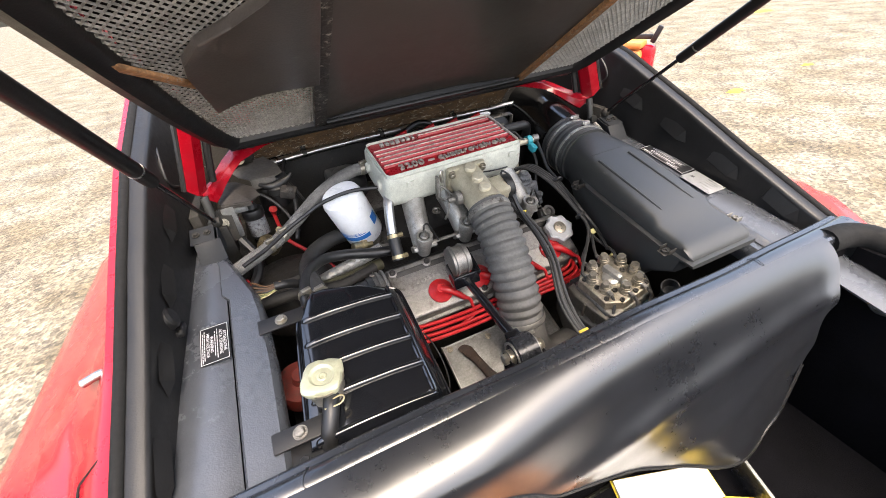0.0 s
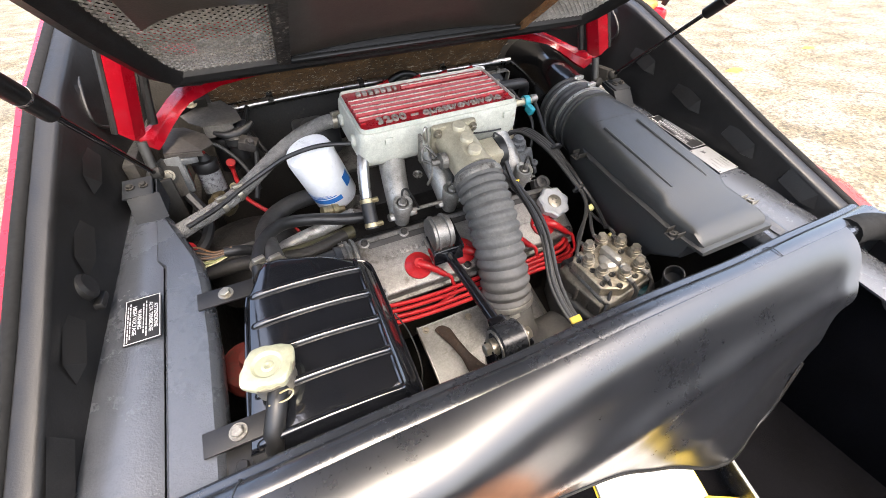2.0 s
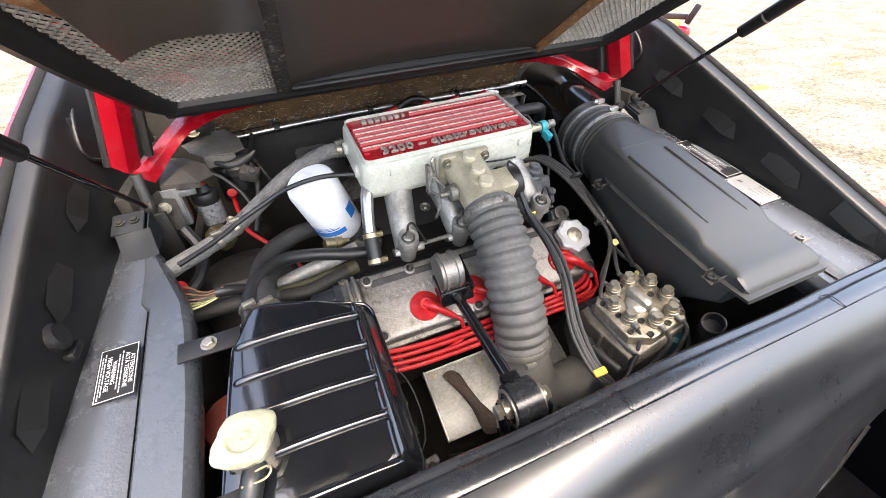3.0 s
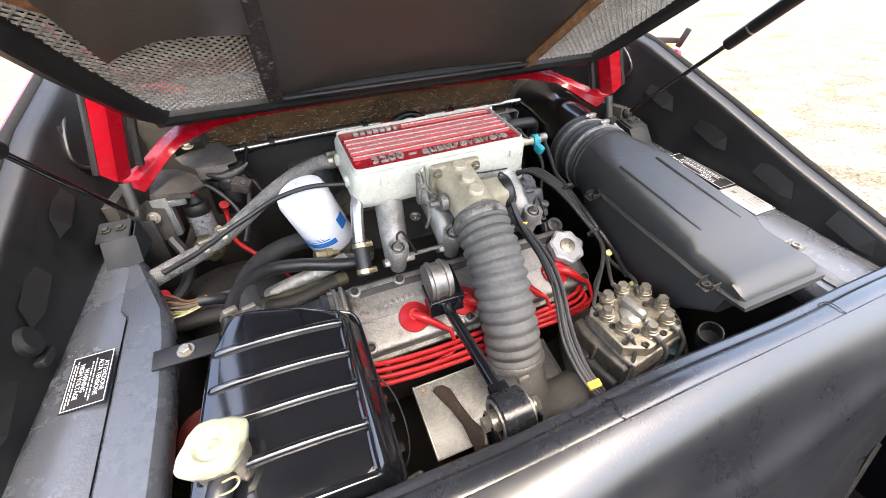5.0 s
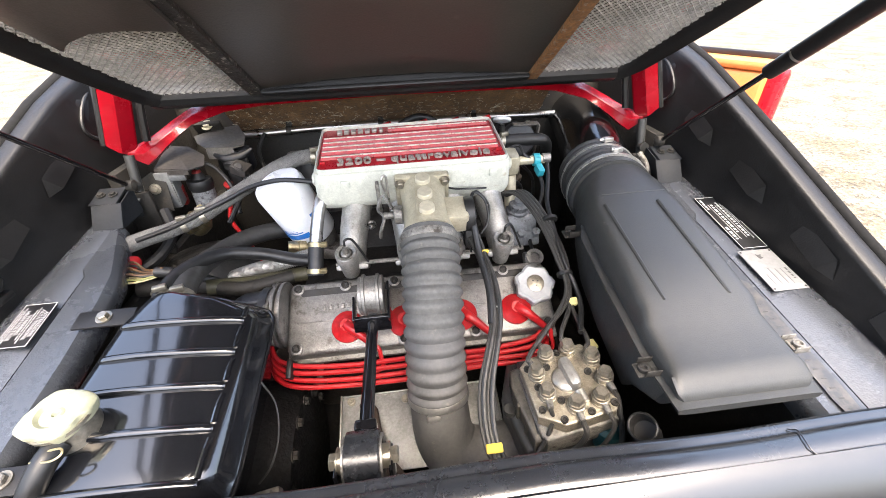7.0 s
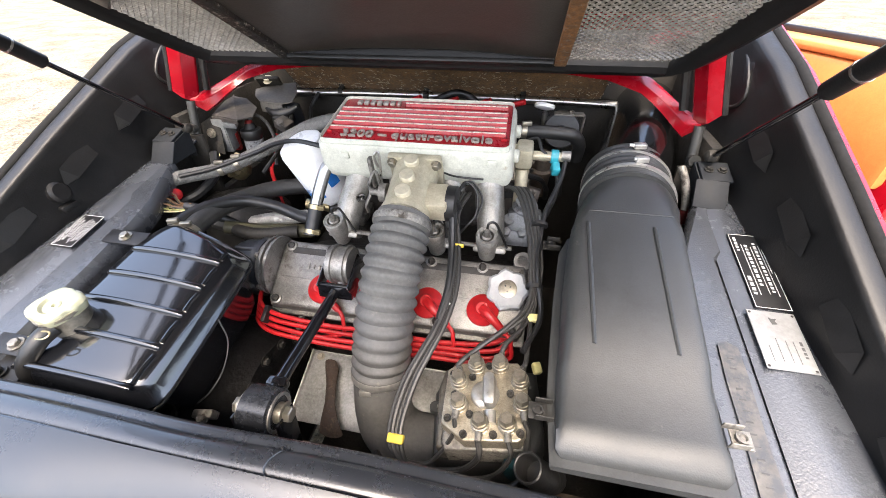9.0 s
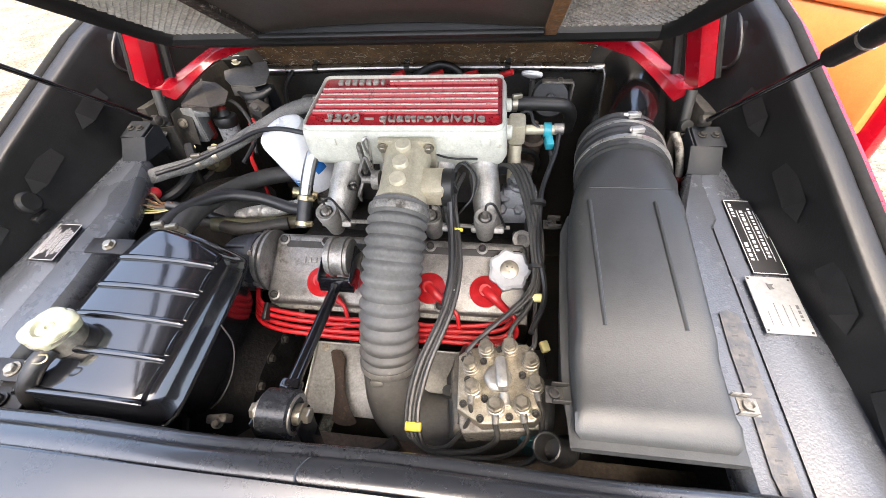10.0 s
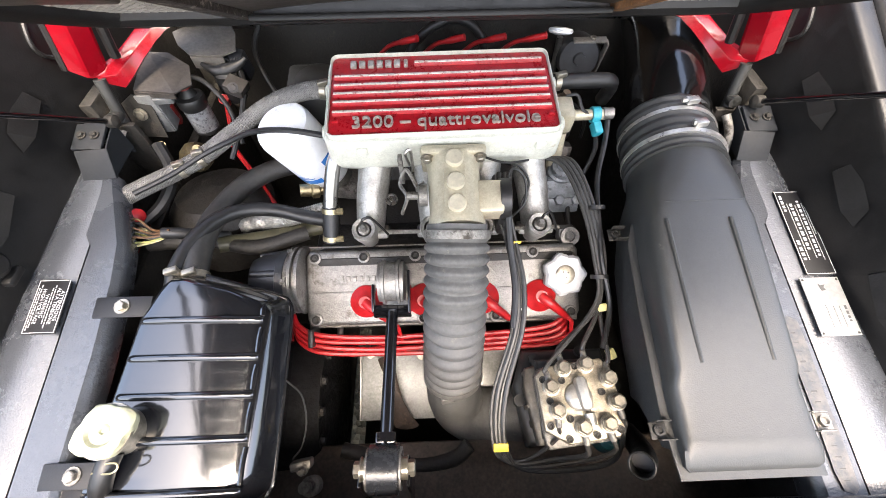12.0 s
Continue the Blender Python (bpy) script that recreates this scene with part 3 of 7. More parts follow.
for i in range(420):
    p = insul(rng.random(), 0.05 + 0.75 * rng.random() ** 1.6) + Vector((0, -0.0065, -0.0065))
    a = rng.uniform(0, 6.28)
    d = Vector((math.cos(a), -0.35 * math.sin(a), 0.45 * math.sin(a))) * rng.uniform(0.0015, 0.007)
    c = Vector((rng.uniform(-0.006, 0.006), -0.004, rng.uniform(0.0, 0.006)))
    tube(b, [p - d, p + c * 0.6, p + d + c * 0.3], rng.uniform(0.00025, 0.0005), 4, 2)
tagged(part("loose_fibres", b, FIBRE, ip, "pale loose fibres on the insulation"), kind="stuff")
# added sheet, hidden behind the lid, that blocks light from the bay's front
b = bmesh.new()
loft(b, [[Vector((x, y, z)) for y, z in ((0.735, 1.072), (0.735, 1.078), (1.01, 1.115), (1.01, 1.105))] for x in (-0.455, -0.15, 0.15, 0.455)])
part("hidden_shade_panel", b, BLACK_SATIN, car)
b = bmesh.new()
box(b, (0, 1.02, 1.10), (1.08, 0.02, 0.16), (-12, 0, 0), 0.004)
part("rear_window", b, GLASS_DARK, car, "dark rear window glass")
# bay sides, crossmember and undertray below
for s in (-1, 1):
    b = bmesh.new()
    box(b, (s * 0.50, 0.52, 0.54), (0.02, 0.92, 0.46), (0, 0, 0), 0.003)
    box(b, (s * 0.535, 0.82, 0.84), (0.02, 0.32, 0.22), (0, 0, 0), 0.003)
    box(b, (s * 0.540, 0.36, 0.77), (0.01, 0.62, 0.10), (10, 0, 0), 0.002)
    box(b, (s * 0.545, 0.60, 0.80), (0.01, 0.16, 0.13), (0, 0, 0), 0.002)
    box(b, (s * 0.515, 0.665, 0.83), (0.06, 0.01, 0.16), (0, 0, 0), 0.002)
    part("bay_side", b, GRUBBY, car)
b = bmesh.new()
box(b, (0, 0.155, 0.585), (1.0, 0.11, 0.05), (0, 0, 0), 0.01)
box(b, (0, 0.105, 0.55), (1.0, 0.012, 0.50), (0, 0, 0), 0.003)
part("rear_crossmember", b, BROWN, car)
b = bmesh.new()
box(b, (0.21, 0.52, 0.30), (0.78, 0.90, 0.01))
box(b, (-0.355, 0.52, 0.30), (0.28, 0.90, 0.01))
part("undertray", b, GRUBBY, car)
# cabin and nose, closing the car in front, and the wheels that carry it
b = bmesh.new()
box(b, (0, 1.75, 0.58), (1.64, 1.5, 0.60), (0, 0, 0), 0.08)
box(b, (0, 1.62, 1.00), (1.20, 1.1, 0.22), (0, 0, 0), 0.08, 0.85)
part("cabin_body", b, RED, car)
b = bmesh.new()
box(b, (0, 3.0, 0.46), (1.60, 1.2, 0.42), (0, 0, 0), 0.08, 0.92)
part("nose", b, RED, car)
for x in (-0.74, 0.74):
    for y in (0.30, 2.75):
        b = bmesh.new()
        lathe(b, (x - 0.1, y, 0.31), (1, 0, 0), [(0, 0.20), (0.01, 0.28), (0.04, 0.308), (0.16, 0.308), (0.19, 0.28), (0.20, 0.20)], 32)
        wh = part("wheel", b, RUBBER_BLACK, car, "black road tyre")
        b = bmesh.new()
        lathe(b, (x - 0.09, y, 0.31), (1, 0, 0), [(0, 0.195), (0.18, 0.195)], 24)
        part("rim", b, SILVER, wh)

# silver tube across the bulkhead
b = bmesh.new()
tube(b, [(-0.42, 0.935, 0.925), (-0.2, 0.945, 0.93), (0.2, 0.945, 0.93), (0.40, 0.94, 0.928), (0.50, 0.935, 0.926)], 0.0095, 12)
pipe = thing("bulkhead_pipe", (0, 0.945, 0.92), "bright metal pipe running across the bulkhead", "pipe")
part("pipe", b, SILVER, pipe)
for x in (-0.28, -0.05, 0.19):
    b = bmesh.new()
    lathe(b, (x, 0.945, 0.93), (1, 0, 0), [(0, 0.0095), (0.0005, 0.0115), (0.0135, 0.0115), (0.014, 0.0095)], 16)
    box(b, (x + 0.007, 0.952, 0.945), (0.014, 0.003, 0.022), (0, 0, 0), 0.0008)
    part("pipe_clip", b, GRUBBY, pipe)

# ---- engine lid, propped open ----
LID_T = radians(31.4)


def lid_at(x, v, w=0.0):
    """A place on the lid: across, back from the hinge, and out of its upper side."""
    return Vector((x, 0.692 - v * math.cos(LID_T) + w * math.sin(LID_T), 1.062 + v * math.sin(LID_T) + w * math.cos(LID_T)))


LID_M = Matrix.Translation((0, 0.692, 1.062)) @ Matrix(((1, 0, 0, 0), (0, -math.cos(LID_T), math.sin(LID_T), 0), (0, math.sin(LID_T), math.cos(LID_T), 0), (0, 0, 0, 1)))
LID_EDGE = [(0.0, 0.40), (0.012, 0.43), (0.05, 0.450), (0.12, 0.462), (0.2, 0.474), (0.36, 0.490), (0.5, 0.502), (0.8, 0.52), (1.2, 0.54)]


def lid_edge(s, v):
    """The lid's half width on one side; it sits a little towards the right."""
    return lerp(LID_EDGE, v) + 0.013 * s


LID_LEN = 1.2
b = bmesh.new()
grid(b, lambda u, v: lid_at(-0.25 + 0.5 * u, -0.005 + 1.22 * v, 0.045 + 0.01 * math.sin(math.pi * u)), 8, 10)
lid = part("engine_lid", thicken(b, 0.004), RED, car, "red engine lid with black lining and mesh vents, propped open")


def lid_strip(name, x0, x1, v0, v1, w0, w1, mat, label=""):
    b = bmesh.new()
    vs = [b.verts.new(lid_at(x, v, w)) for w in (w0, w1) for x, v in ((x0, v0), (x1, v0), (x1, v1), (x0, v1))]
    for q in ((3, 2, 1, 0), (4, 5, 6, 7), (0, 1, 5, 4), (1, 2, 6, 5), (2, 3, 7, 6), (3, 0, 4, 7)):
        b.faces.new([vs[i] for i in q])
    bmesh.ops.bevel(b, geom=b.edges[:], offset=0.002, segments=2, affect="EDGES", profile=0.5, clamp_overlap=True)
    return part(name, b, mat, lid, label)


# frame tube round the edge: a rounded black channel
for s in (-1, 1):
    b = bmesh.new()
    rings = []
    for i in range(31):
        v = LID_LEN * (i / 30) ** 1.4
        e = lid_edge(s, v)
        rings.append([lid_at(s * (e + dx), v, w) for dx, w in ((-0.030, 0.012), (-0.030, 0.002), (-0.024, -0.006), (-0.008, -0.012), (0.006, -0.006), (0.012, 0.008), (0.012, 0.03), (-0.02, 0.034))])
    loft(b, rings)
    part("side_frame", b, BLACK_SATIN, lid, "black painted lid frame")
b = bmesh.new()
rings = [[lid_at(x, v, w) for v, w in ((0.028, 0.010), (0.026, -0.004), (0.018, -0.011), (0.004, -0.011), (-0.004, -0.002), (-0.006, 0.02), (0.028, 0.03))] for x in [-0.42 + 0.04 * i for i in range(22)]]
loft(b, rings)
part("hinge_frame", b, BLACK_SATIN, lid, "black painted hinge edge of the lid")
# centre panel, slightly dished, with a bright folded front lip
b = bmesh.new()
grid(b, lambda u, v: lid_at(-0.226 + 0.475 * u, 0.035 + 1.1 * v, 0.004 + 0.012 * math.sin(math.pi * u) + 0.0015 * noise.noise((u * 3, v * 4, 0))), 16, 24)
part("centre_panel", thicken(b, 0.002), LID_PANEL, lid, "smooth black centre panel")
lid_strip("front_lip", -0.225, 0.245, 0.030, 0.046, -0.010, -0.002, BLACK_SATIN)
lid_strip("panel_edge", -0.248, -0.224, 0.02, 1.1, -0.006, 0.006, SCUFF, "scuffed black panel edge strip")
lid_strip("panel_edge", 0.246, 0.266, 0.02, 1.1, -0.006, 0.006, RUST_EDGE, "rusty panel edge strip")


def mesh_vent(x_in, s):
    """Expanded metal: wavy flat strands whose crests meet the next strand's troughs."""
    b = bmesh.new()
    pitch, half, wide = 0.0057, 0.0056, 0.0009
    v, row = 0.026, 0
    while v < 0.95:
        x_out = lid_edge(s, v) - 0.026
        n = int((x_out - x_in) / half)
        prev = None
        for i in range(n + 1):
            x = s * (x_in + i * half)
            dv = (0.26 * pitch if (i + row) % 2 else -0.26 * pitch) * 2
            ring = [b.verts.new(lid_at(x, v + dv + q, w)) for q, w in ((-wide / 2, 0.004), (wide / 2, 0.0055), (wide / 2, 0.0068), (-wide / 2, 0.0052))]
            if prev:
                for k in range(4):
                    b.faces.new((prev[k], prev[(k + 1) % 4], ring[(k + 1) % 4], ring[k]))
            prev = ring
        v += pitch
        row += 1
    return tagged(part("mesh_vent", b, MESH, lid, "expanded metal mesh vent", smooth=False), kind="stuff")


MESH = material("grey_black_mesh", (0.19, 0.186, 0.178), 0.42, metal=0.5, worn=(0.16, 0.13, 0.10), worn_amount=0.2, scale=12, contrast=0.3)
mesh_vent(0.240, -1)
mesh_vent(0.260, 1)
# louvre slats of the outer skin over the vents
for s in (-1, 1):
    for i in range(17):
        v = 0.075 + 0.054 * i
        e = lid_edge(s, v) - 0.02
        b = bmesh.new()
        vs = [b.verts.new(lid_at(s * x, v + dv, w)) for dv, w in ((0.0, 0.030), (0.066, 0.050), (0.066, 0.053), (0.0, 0.033)) for x in (0.25, e)]
        for q in ((0, 1, 3, 2), (2, 3, 5, 4), (4, 5, 7, 6), (6, 7, 1, 0)):
            b.faces.new([vs[k] for k in q])
        part("louvre_slat", b, SEAL if i > 0 else RED, lid, smooth=False)
# red outer skin edges
for s in (-1, 1):
    b = bmesh.new()
    rings = []
    for i in range(25):
        v = LID_LEN * i / 24
        e = lid_edge(s, v)
        rings.append([lid_at(s * x, v, w) for x, w in ((e - 0.02, 0.036), (e + 0.004, 0.036), (e + 0.016, 0.030), (e + 0.020, 0.034), (e + 0.008, 0.050), (e - 0.02, 0.054))])
    loft(b, rings)
    part("skin_edge", b, RED, lid, "red lid skin edge")
# black plate screwed over the left vent, with a rounded, turned-up corner
b = bmesh.new()
poly = [(-0.240, 0.252), (-0.298, 0.265), (-0.337, 0.262), (-0.372, 0.245), (-0.396, 0.217), (-0.402, 0.35), (-0.397, 0.38), (-0.372, 0.42), (-0.332, 0.445), (-0.29, 0.478), (-0.26, 0.52), (-0.240, 0.60)]
prism(b, poly, LID_M @ Matrix.Translation((0, 0, -0.012)), 0.014, 0.0)
bmesh.ops.bevel(b, geom=[e for e in b.edges], offset=0.003, segments=2, affect="EDGES", profile=0.5, clamp_overlap=True)
part("heat_shield_plate", b, LID_PANEL, lid, "black plate covering part of the mesh")
b = bmesh.new()
box(b, (0, 0, 0), (0.13, 0.012, 0.006), m=LID_M @ pose(-0.437, 0.362, -0.004, 0, 0, -53), bevel=0.002)
part("mesh_brace", b, RUST_EDGE, lid, "rusty brace across the mesh")


# ---- gas struts ----
def gas_strut(s, low, up):
    low, up = Vector(low), Vector(up)
    d = (up - low).normalized()
    st = thing("gas_strut", low, "black gas strut holding the lid", "gas strut", "lid struts")
    j = low + d * 0.25
    b = bmesh.new()
    rod(b, low, j + d * 0.02, 0.0042, seg=10)
    part("piston_rod", b, BLACK_PAINT, st)
    b = bmesh.new()
    lathe(b, j, d, [(0, 0.006), (0.004, 0.0105), (0.05, 0.0110), ((up - j).length, 0.0110)], 16)
    cyl = part("cylinder", b, BLACK_SATIN, st)
    b = bmesh.new()
    lathe(b, j + d * 0.045, d, [(0, 0.0114), (0.0015, 0.0118), (0.003, 0.0114)], 16)
    part("crimp_ring", b, SILVER, cyl)
    b = bmesh.new()
    lathe(b, low - Vector((s * 0.012, 0, 0)), (s, 0, 0), [(0, 0.004), (0.004, 0.010), (0.016, 0.010), (0.020, 0.004)], 14)
    part("ball_joint", b, GRUBBY, st)
    return st


gas_strut(-1, (-0.497, 0.642, 0.934), (-0.545, -0.05, 1.563))
gas_strut(1, (0.520, 0.635, 0.945), (0.492, -0.06, 1.510))

# ---- luggage compartment behind the bay ----
lug = thing("luggage_compartment", (0, -0.3, 0.38), "black luggage compartment with leatherette rim", "luggage bay")
b = bmesh.new()
prof = [(0.112, 0.74), (0.112, 0.827), (0.1115, 0.833), (0.1095, 0.8366), (0.106, 0.8388), (0.1022, 0.8394), (0.0995, 0.8384), (0.0978, 0.8388), (0.0955, 0.8425), (0.090, 0.8465), (0.081, 0.8485), (0.074, 0.8475), (0.0705, 0.8455), (0.067, 0.8462), (0.063, 0.8475), (0.058, 0.845), (0.055, 0.835), (0.054, 0.820), (0.056, 0.80), (0.06, 0.74)]
rings = []
for i in range(50):
    x = -0.61 + 1.22 * i / 49
    k = 0.0025 * noise.noise((x * 5, 0, 0))
    rings.append([Vector((x, y + k, z + (k if z > 0.82 else 0) + 0.004 * (abs(x) / 0.6) ** 3)) for y, z in prof])
loft(b, rings)
part("front_rim", b, VINYL_RIM, lug, "black leatherette-wrapped crossmember")
for x in (0.010, 0.36, -0.42):
    b = bmesh.new()
    tube(b, [(x + 0.004 * math.sin(k), y, z + 0.002) for k, (y, z) in enumerate(prof[6:15])], 0.0007, 6, 3)
    part("rim_seam", b, VINYL, lug)
# the unzipped cover flap hanging down inside
FLAP_END = [(-0.60, 0.80), (-0.35, 0.79), (-0.22, 0.755), (-0.10, 0.675), (0.066, 0.600), (0.23, 0.508), (0.33, 0.476), (0.39, 0.470), (0.425, 0.50), (0.445, 0.56), (0.455, 0.62)]


def flap(u, v):
    x = -0.60 + 1.055 * u
    zb = lerp(FLAP_END, x)
    w = v ** 1.25
    z = 0.853 + (zb - 0.853) * w
    x2 = x + 0.05 * max(0, (x - 0.25) / 0.205) * (1 - v) ** 1.5 + 0.004 * math.sin(v * 9)
    drape = min(1.0, v * 2.5)
    fold = drape * (0.005 * math.sin(x * 8 + z * 16) + 0.003 * math.sin(x * 5 - z * 30) + 0.005 * noise.noise((x * 5, z * 7, 0))) - 0.050 * math.exp(-((x - 0.27) / 0.17) ** 2) * v ** 2.2
    drop = 0.853 - z
    for along, deep, tall in ((0.085 + 0.12 * (0.42 - x), 0.008, 0.022), (0.19 + 0.22 * (0.42 - x), 0.006, 0.035)):
        fold -= deep * math.exp(-((drop - along) / tall) ** 2) * min(1.0, max(0.0, (x + 0.45) / 0.5))
    return Vector((x2, 0.067 - 0.063 * (1 - math.exp(-5 * v)) - 0.010 * v + fold, z + 0.001 * (1 - v)))


b = bmesh.new()
grid(b, flap, 80, 48)
fl = part("cover_flap", thicken(b, 0.003), VINYL, lug, "glossy black leatherette cover flap, unzipped")
b = bmesh.new()
tube(b, [flap(i / 40, 1.0) for i in range(41)], 0.0032, 6, 2)
part("zip_piping", b, RUBBER_BLACK, fl)
# padded side rims
for s in (-1, 1):
    b = bmesh.new()
    tube(b, [(s * 0.53, 0.070, 0.832), (s * 0.585, 0.060, 0.832), (s * 0.613, 0.02, 0.828), (s * 0.62, -0.10, 0.81), (s * 0.62, -0.45, 0.80), (s * 0.60, -0.80, 0.79)], 0.024, 14)
    part("side_rim", b, SEAL, lug, "black padded side rim")
for c, sz in (((0, -0.38, 0.385), (1.16, 0.84, 0.01)), ((-0.585, -0.38, 0.60), (0.01, 0.84, 0.44)), ((0.585, -0.38, 0.60), (0.01, 0.84, 0.44)), ((0, -0.80, 0.60), (1.16, 0.01, 0.44)), ((0, 0.055, 0.60), (1.16, 0.01, 0.44))):
    b = bmesh.new()
    box(b, c, sz, (0, 0, 0), 0.002)
    part("carpet_lining", b, CARPET, lug, "black carpet lining")
b = bmesh.new()
tube(b, [(0.57, 0.0, 0.78), (0.56, -0.03, 0.73), (0.565, -0.07, 0.74), (0.57, -0.08, 0.77)], 0.003, 8)
part("pull_cord", b, RUBBER_BLACK, lug)
bk = thing("manual", (0.155, -0.045, 0.408), "white paper booklet with yellow cover in the luggage compartment", "booklet")
b = bmesh.new()
box(b, (0.1285, -0.132, 0.4105), (0.206, 0.306, 0.003), (0, 0, -17), 0.001)
part("cover", b, YELLOW, bk, "yellow cover")
b = bmesh.new()
box(b, (0.1265, -0.132, 0.417), (0.196, 0.298, 0.010), (0, 0, -17), 0.002)
part("page_block", b, PAPER, bk, "white pages")
b = bmesh.new()
box(b, (0.248, -0.125, 0.427), (0.072, 0.070, 0.016), (0, 10, -25), 0.007)
solo("pouch", b, YELLOW, "yellow pouch lying in the luggage compartment", "pouch")
case = thing("tool_case", (0.03, -0.1, 0.39), "open black case lying on the luggage floor", "case")
b = bmesh.new()
prism(b, [(-0.24, -0.40), (0.205, -0.40), (0.338, 0.035), (-0.24, 0.035)], Matrix.Translation((0, 0, 0.391)), 0.016)
part("case_floor", b, CARPET, case)
CASE_SIDE = Matrix.Translation((0.0, 0.0, 0.407))
for name, poly in (("case_side", [(0.199, -0.40), (0.205, -0.40), (0.338, 0.035), (0.332, 0.035)]), ("case_side", [(-0.24, -0.40), (-0.234, -0.40), (-0.234, 0.035), (-0.24, 0.035)]), ("case_back", [(-0.233, -0.40), (0.198, -0.40), (0.200, -0.394), (-0.233, -0.394)])):
    b = bmesh.new()
    prism(b, poly, CASE_SIDE, 0.060)
    side = part(name, b, GLOSS_DARK, case)
    b = bmesh.new()
    prism(b, poly, CASE_SIDE @ Matrix.Translation((0, 0, 0.0602)), 0.0025)
    part("worn_edge", b, SHEET, side, "pale worn top edge")
# unseen tan cloth, added so the glossy flap has something tan to reflect
b = bmesh.new()
grid(b, lambda u, v: Vector((-0.20 + 0.22 * u, -0.34 + 0.26 * v, 0.418 + 0.012 * math.sin(5 * u + 3 * v) * math.sin(3.1 * u) + 0.006 * noise.noise((u * 4, v * 4, 2)))), 16, 18)
solo("tan_reflection_cloth", thicken(b, 0.004), TAN, "unseen tan cloth in the open case, added for the tan reflection in the flap", "cloth")

# ---- engine ----
eng = thing("engine", (0, 0.55, 0.305), "transverse alloy engine with rear cam cover", "engine")
# cam cover face: top edge and lower edge
CC_T, CC_B = Vector((0, 0.478, 0.795)), Vector((0, 0.372, 0.728))
CC_D = (CC_T - CC_B).normalized()
CC_N = Vector((0, -CC_D.z, CC_D.y))


def cover_at(x, h, n=0.0):
    """A place on the cam cover: across, up its face from the lower edge, and out of it."""
    return CC_B + Vector((x, 0, 0)) + CC_D * h + CC_N * n


CC_H = (CC_T - CC_B).length
COVER_M = Matrix.Translation(CC_B) @ Matrix(((1, 0, 0, 0), (0, CC_D.y, CC_N.y, 0), (0, CC_D.z, CC_N.z, 0), (0, 0, 0, 1)))
b = bmesh.new()
prism(b, [(-0.205, 0), (0.235, 0), (0.242, 0.012), (0.242, CC_H - 0.01), (0.235, CC_H), (-0.205, CC_H), (-0.212, CC_H - 0.01), (-0.212, 0.012)], COVER_M @ Matrix.Translation((0, 0, -0.03)), 0.03, 0.008)
cover = part("cam_cover", b, ALU, eng, "dull cast alloy cam cover")
b = bmesh.new()
prism(b, [(-0.218, -0.008), (0.247, -0.008), (0.247, CC_H + 0.008), (-0.218, CC_H + 0.008)], COVER_M @ Matrix.Translation((0, 0, -0.040)), 0.010, 0.002)
part("gasket_flange", b, ALU_DIRTY, cover)
for x, h in ((-0.195, CC_H - 0.012), (-0.115, CC_H - 0.012), (-0.03, CC_H - 0.012), (0.075, CC_H - 0.012), (0.165, CC_H - 0.012), (-0.195, 0.012), (-0.02, 0.01), (0.10, 0.01), (0.225, 0.012)):
    b = bmesh.new()
    lathe(b, cover_at(x, h, -0.004), CC_N, [(0, 0.011), (0.006, 0.010), (0.007, 0.0085)], 16)
    cb = part("cover_bolt", b, ALU, cover)
    b = bmesh.new()
    lathe(b, cover_at(x, h, 0.0025), CC_N, [(0, 0.0068), (0.0035, 0.0068), (0.0040, 0.0055), (0.0015, 0.0035)], 12)
    part("socket", b, GRUBBY, cb)
# raised ribs and name plate block on the cover
b = bmesh.new()
for i in range(7):
    box(b, (0, 0, 0), (0.0065, 0.012 if i in (0,) else 0.009, 0.002), m=COVER_M @ pose(-0.152 + 0.0105 * i, CC_H * 0.62, 0.001), bevel=0.0008)
part("cast_badge", b, ALU, cover)
b = bmesh.new()
box(b, (0, 0, 0), (0.43, 0.003, 0.002), m=COVER_M @ pose(0.015, CC_H * 0.44, 0.0008), bevel=0.0008)
part("cast_rib", b, ALU, cover)
# end cap on the left of the cover
b = bmesh.new()
lathe(b, cover_at(-0.212, CC_H * 0.62, -0.020), (-1, 0, 0), [(0, 0.050), (0.003, 0.057), (0.008, 0.057), (0.009, 0.050), (0.013, 0.050), (0.014, 0.056), (0.019, 0.056), (0.0205, 0.047), (0.028, 0.048)], 32)
ceh = part("cam_end_housing", b, ALU, eng, "cast alloy cam end housing")
for a in range(5):
    t = 1.26 * a + 0.3
    b = bmesh.new()
    hexbolt(b, cover_at(-0.232, CC_H * 0.62 + 0.050 * math.cos(t), -0.020 + 0.050 * math.sin(t)), (-1, 0, 0), 0.0055, 0.008)
    part("housing_bolt", b, ALU_DIRTY, ceh)
b = bmesh.new()
lathe(b, cover_at(-0.24, CC_H * 0.62, -0.020), (-1, 0, 0), [(0, 0.050), (0.012, 0.051), (0.014, 0.047), (0.045, 0.044), (0.058, 0.038), (0.06, 0.0)], 28)
for a in range(5):
    t = 1.26 * a
    rod(b, cover_at(-0.245, CC_H * 0.62 + 0.044 * math.cos(t), -0.020 + 0.044 * math.sin(t)), cover_at(-0.292, CC_H * 0.62 + 0.042 * math.cos(t), -0.020 + 0.042 * math.sin(t)), 0.007, 0.005, 10)
part("distributor_cap", b, CAPBLACK, eng, "black distributor cap")
b = bmesh.new()
box(b, cover_at(-0.27, CC_H * 0.3, -0.03), (0.05, 0.03, 0.06), (30, 0, 0), 0.006)
part("cap_boss", b, PLASTIC, eng)
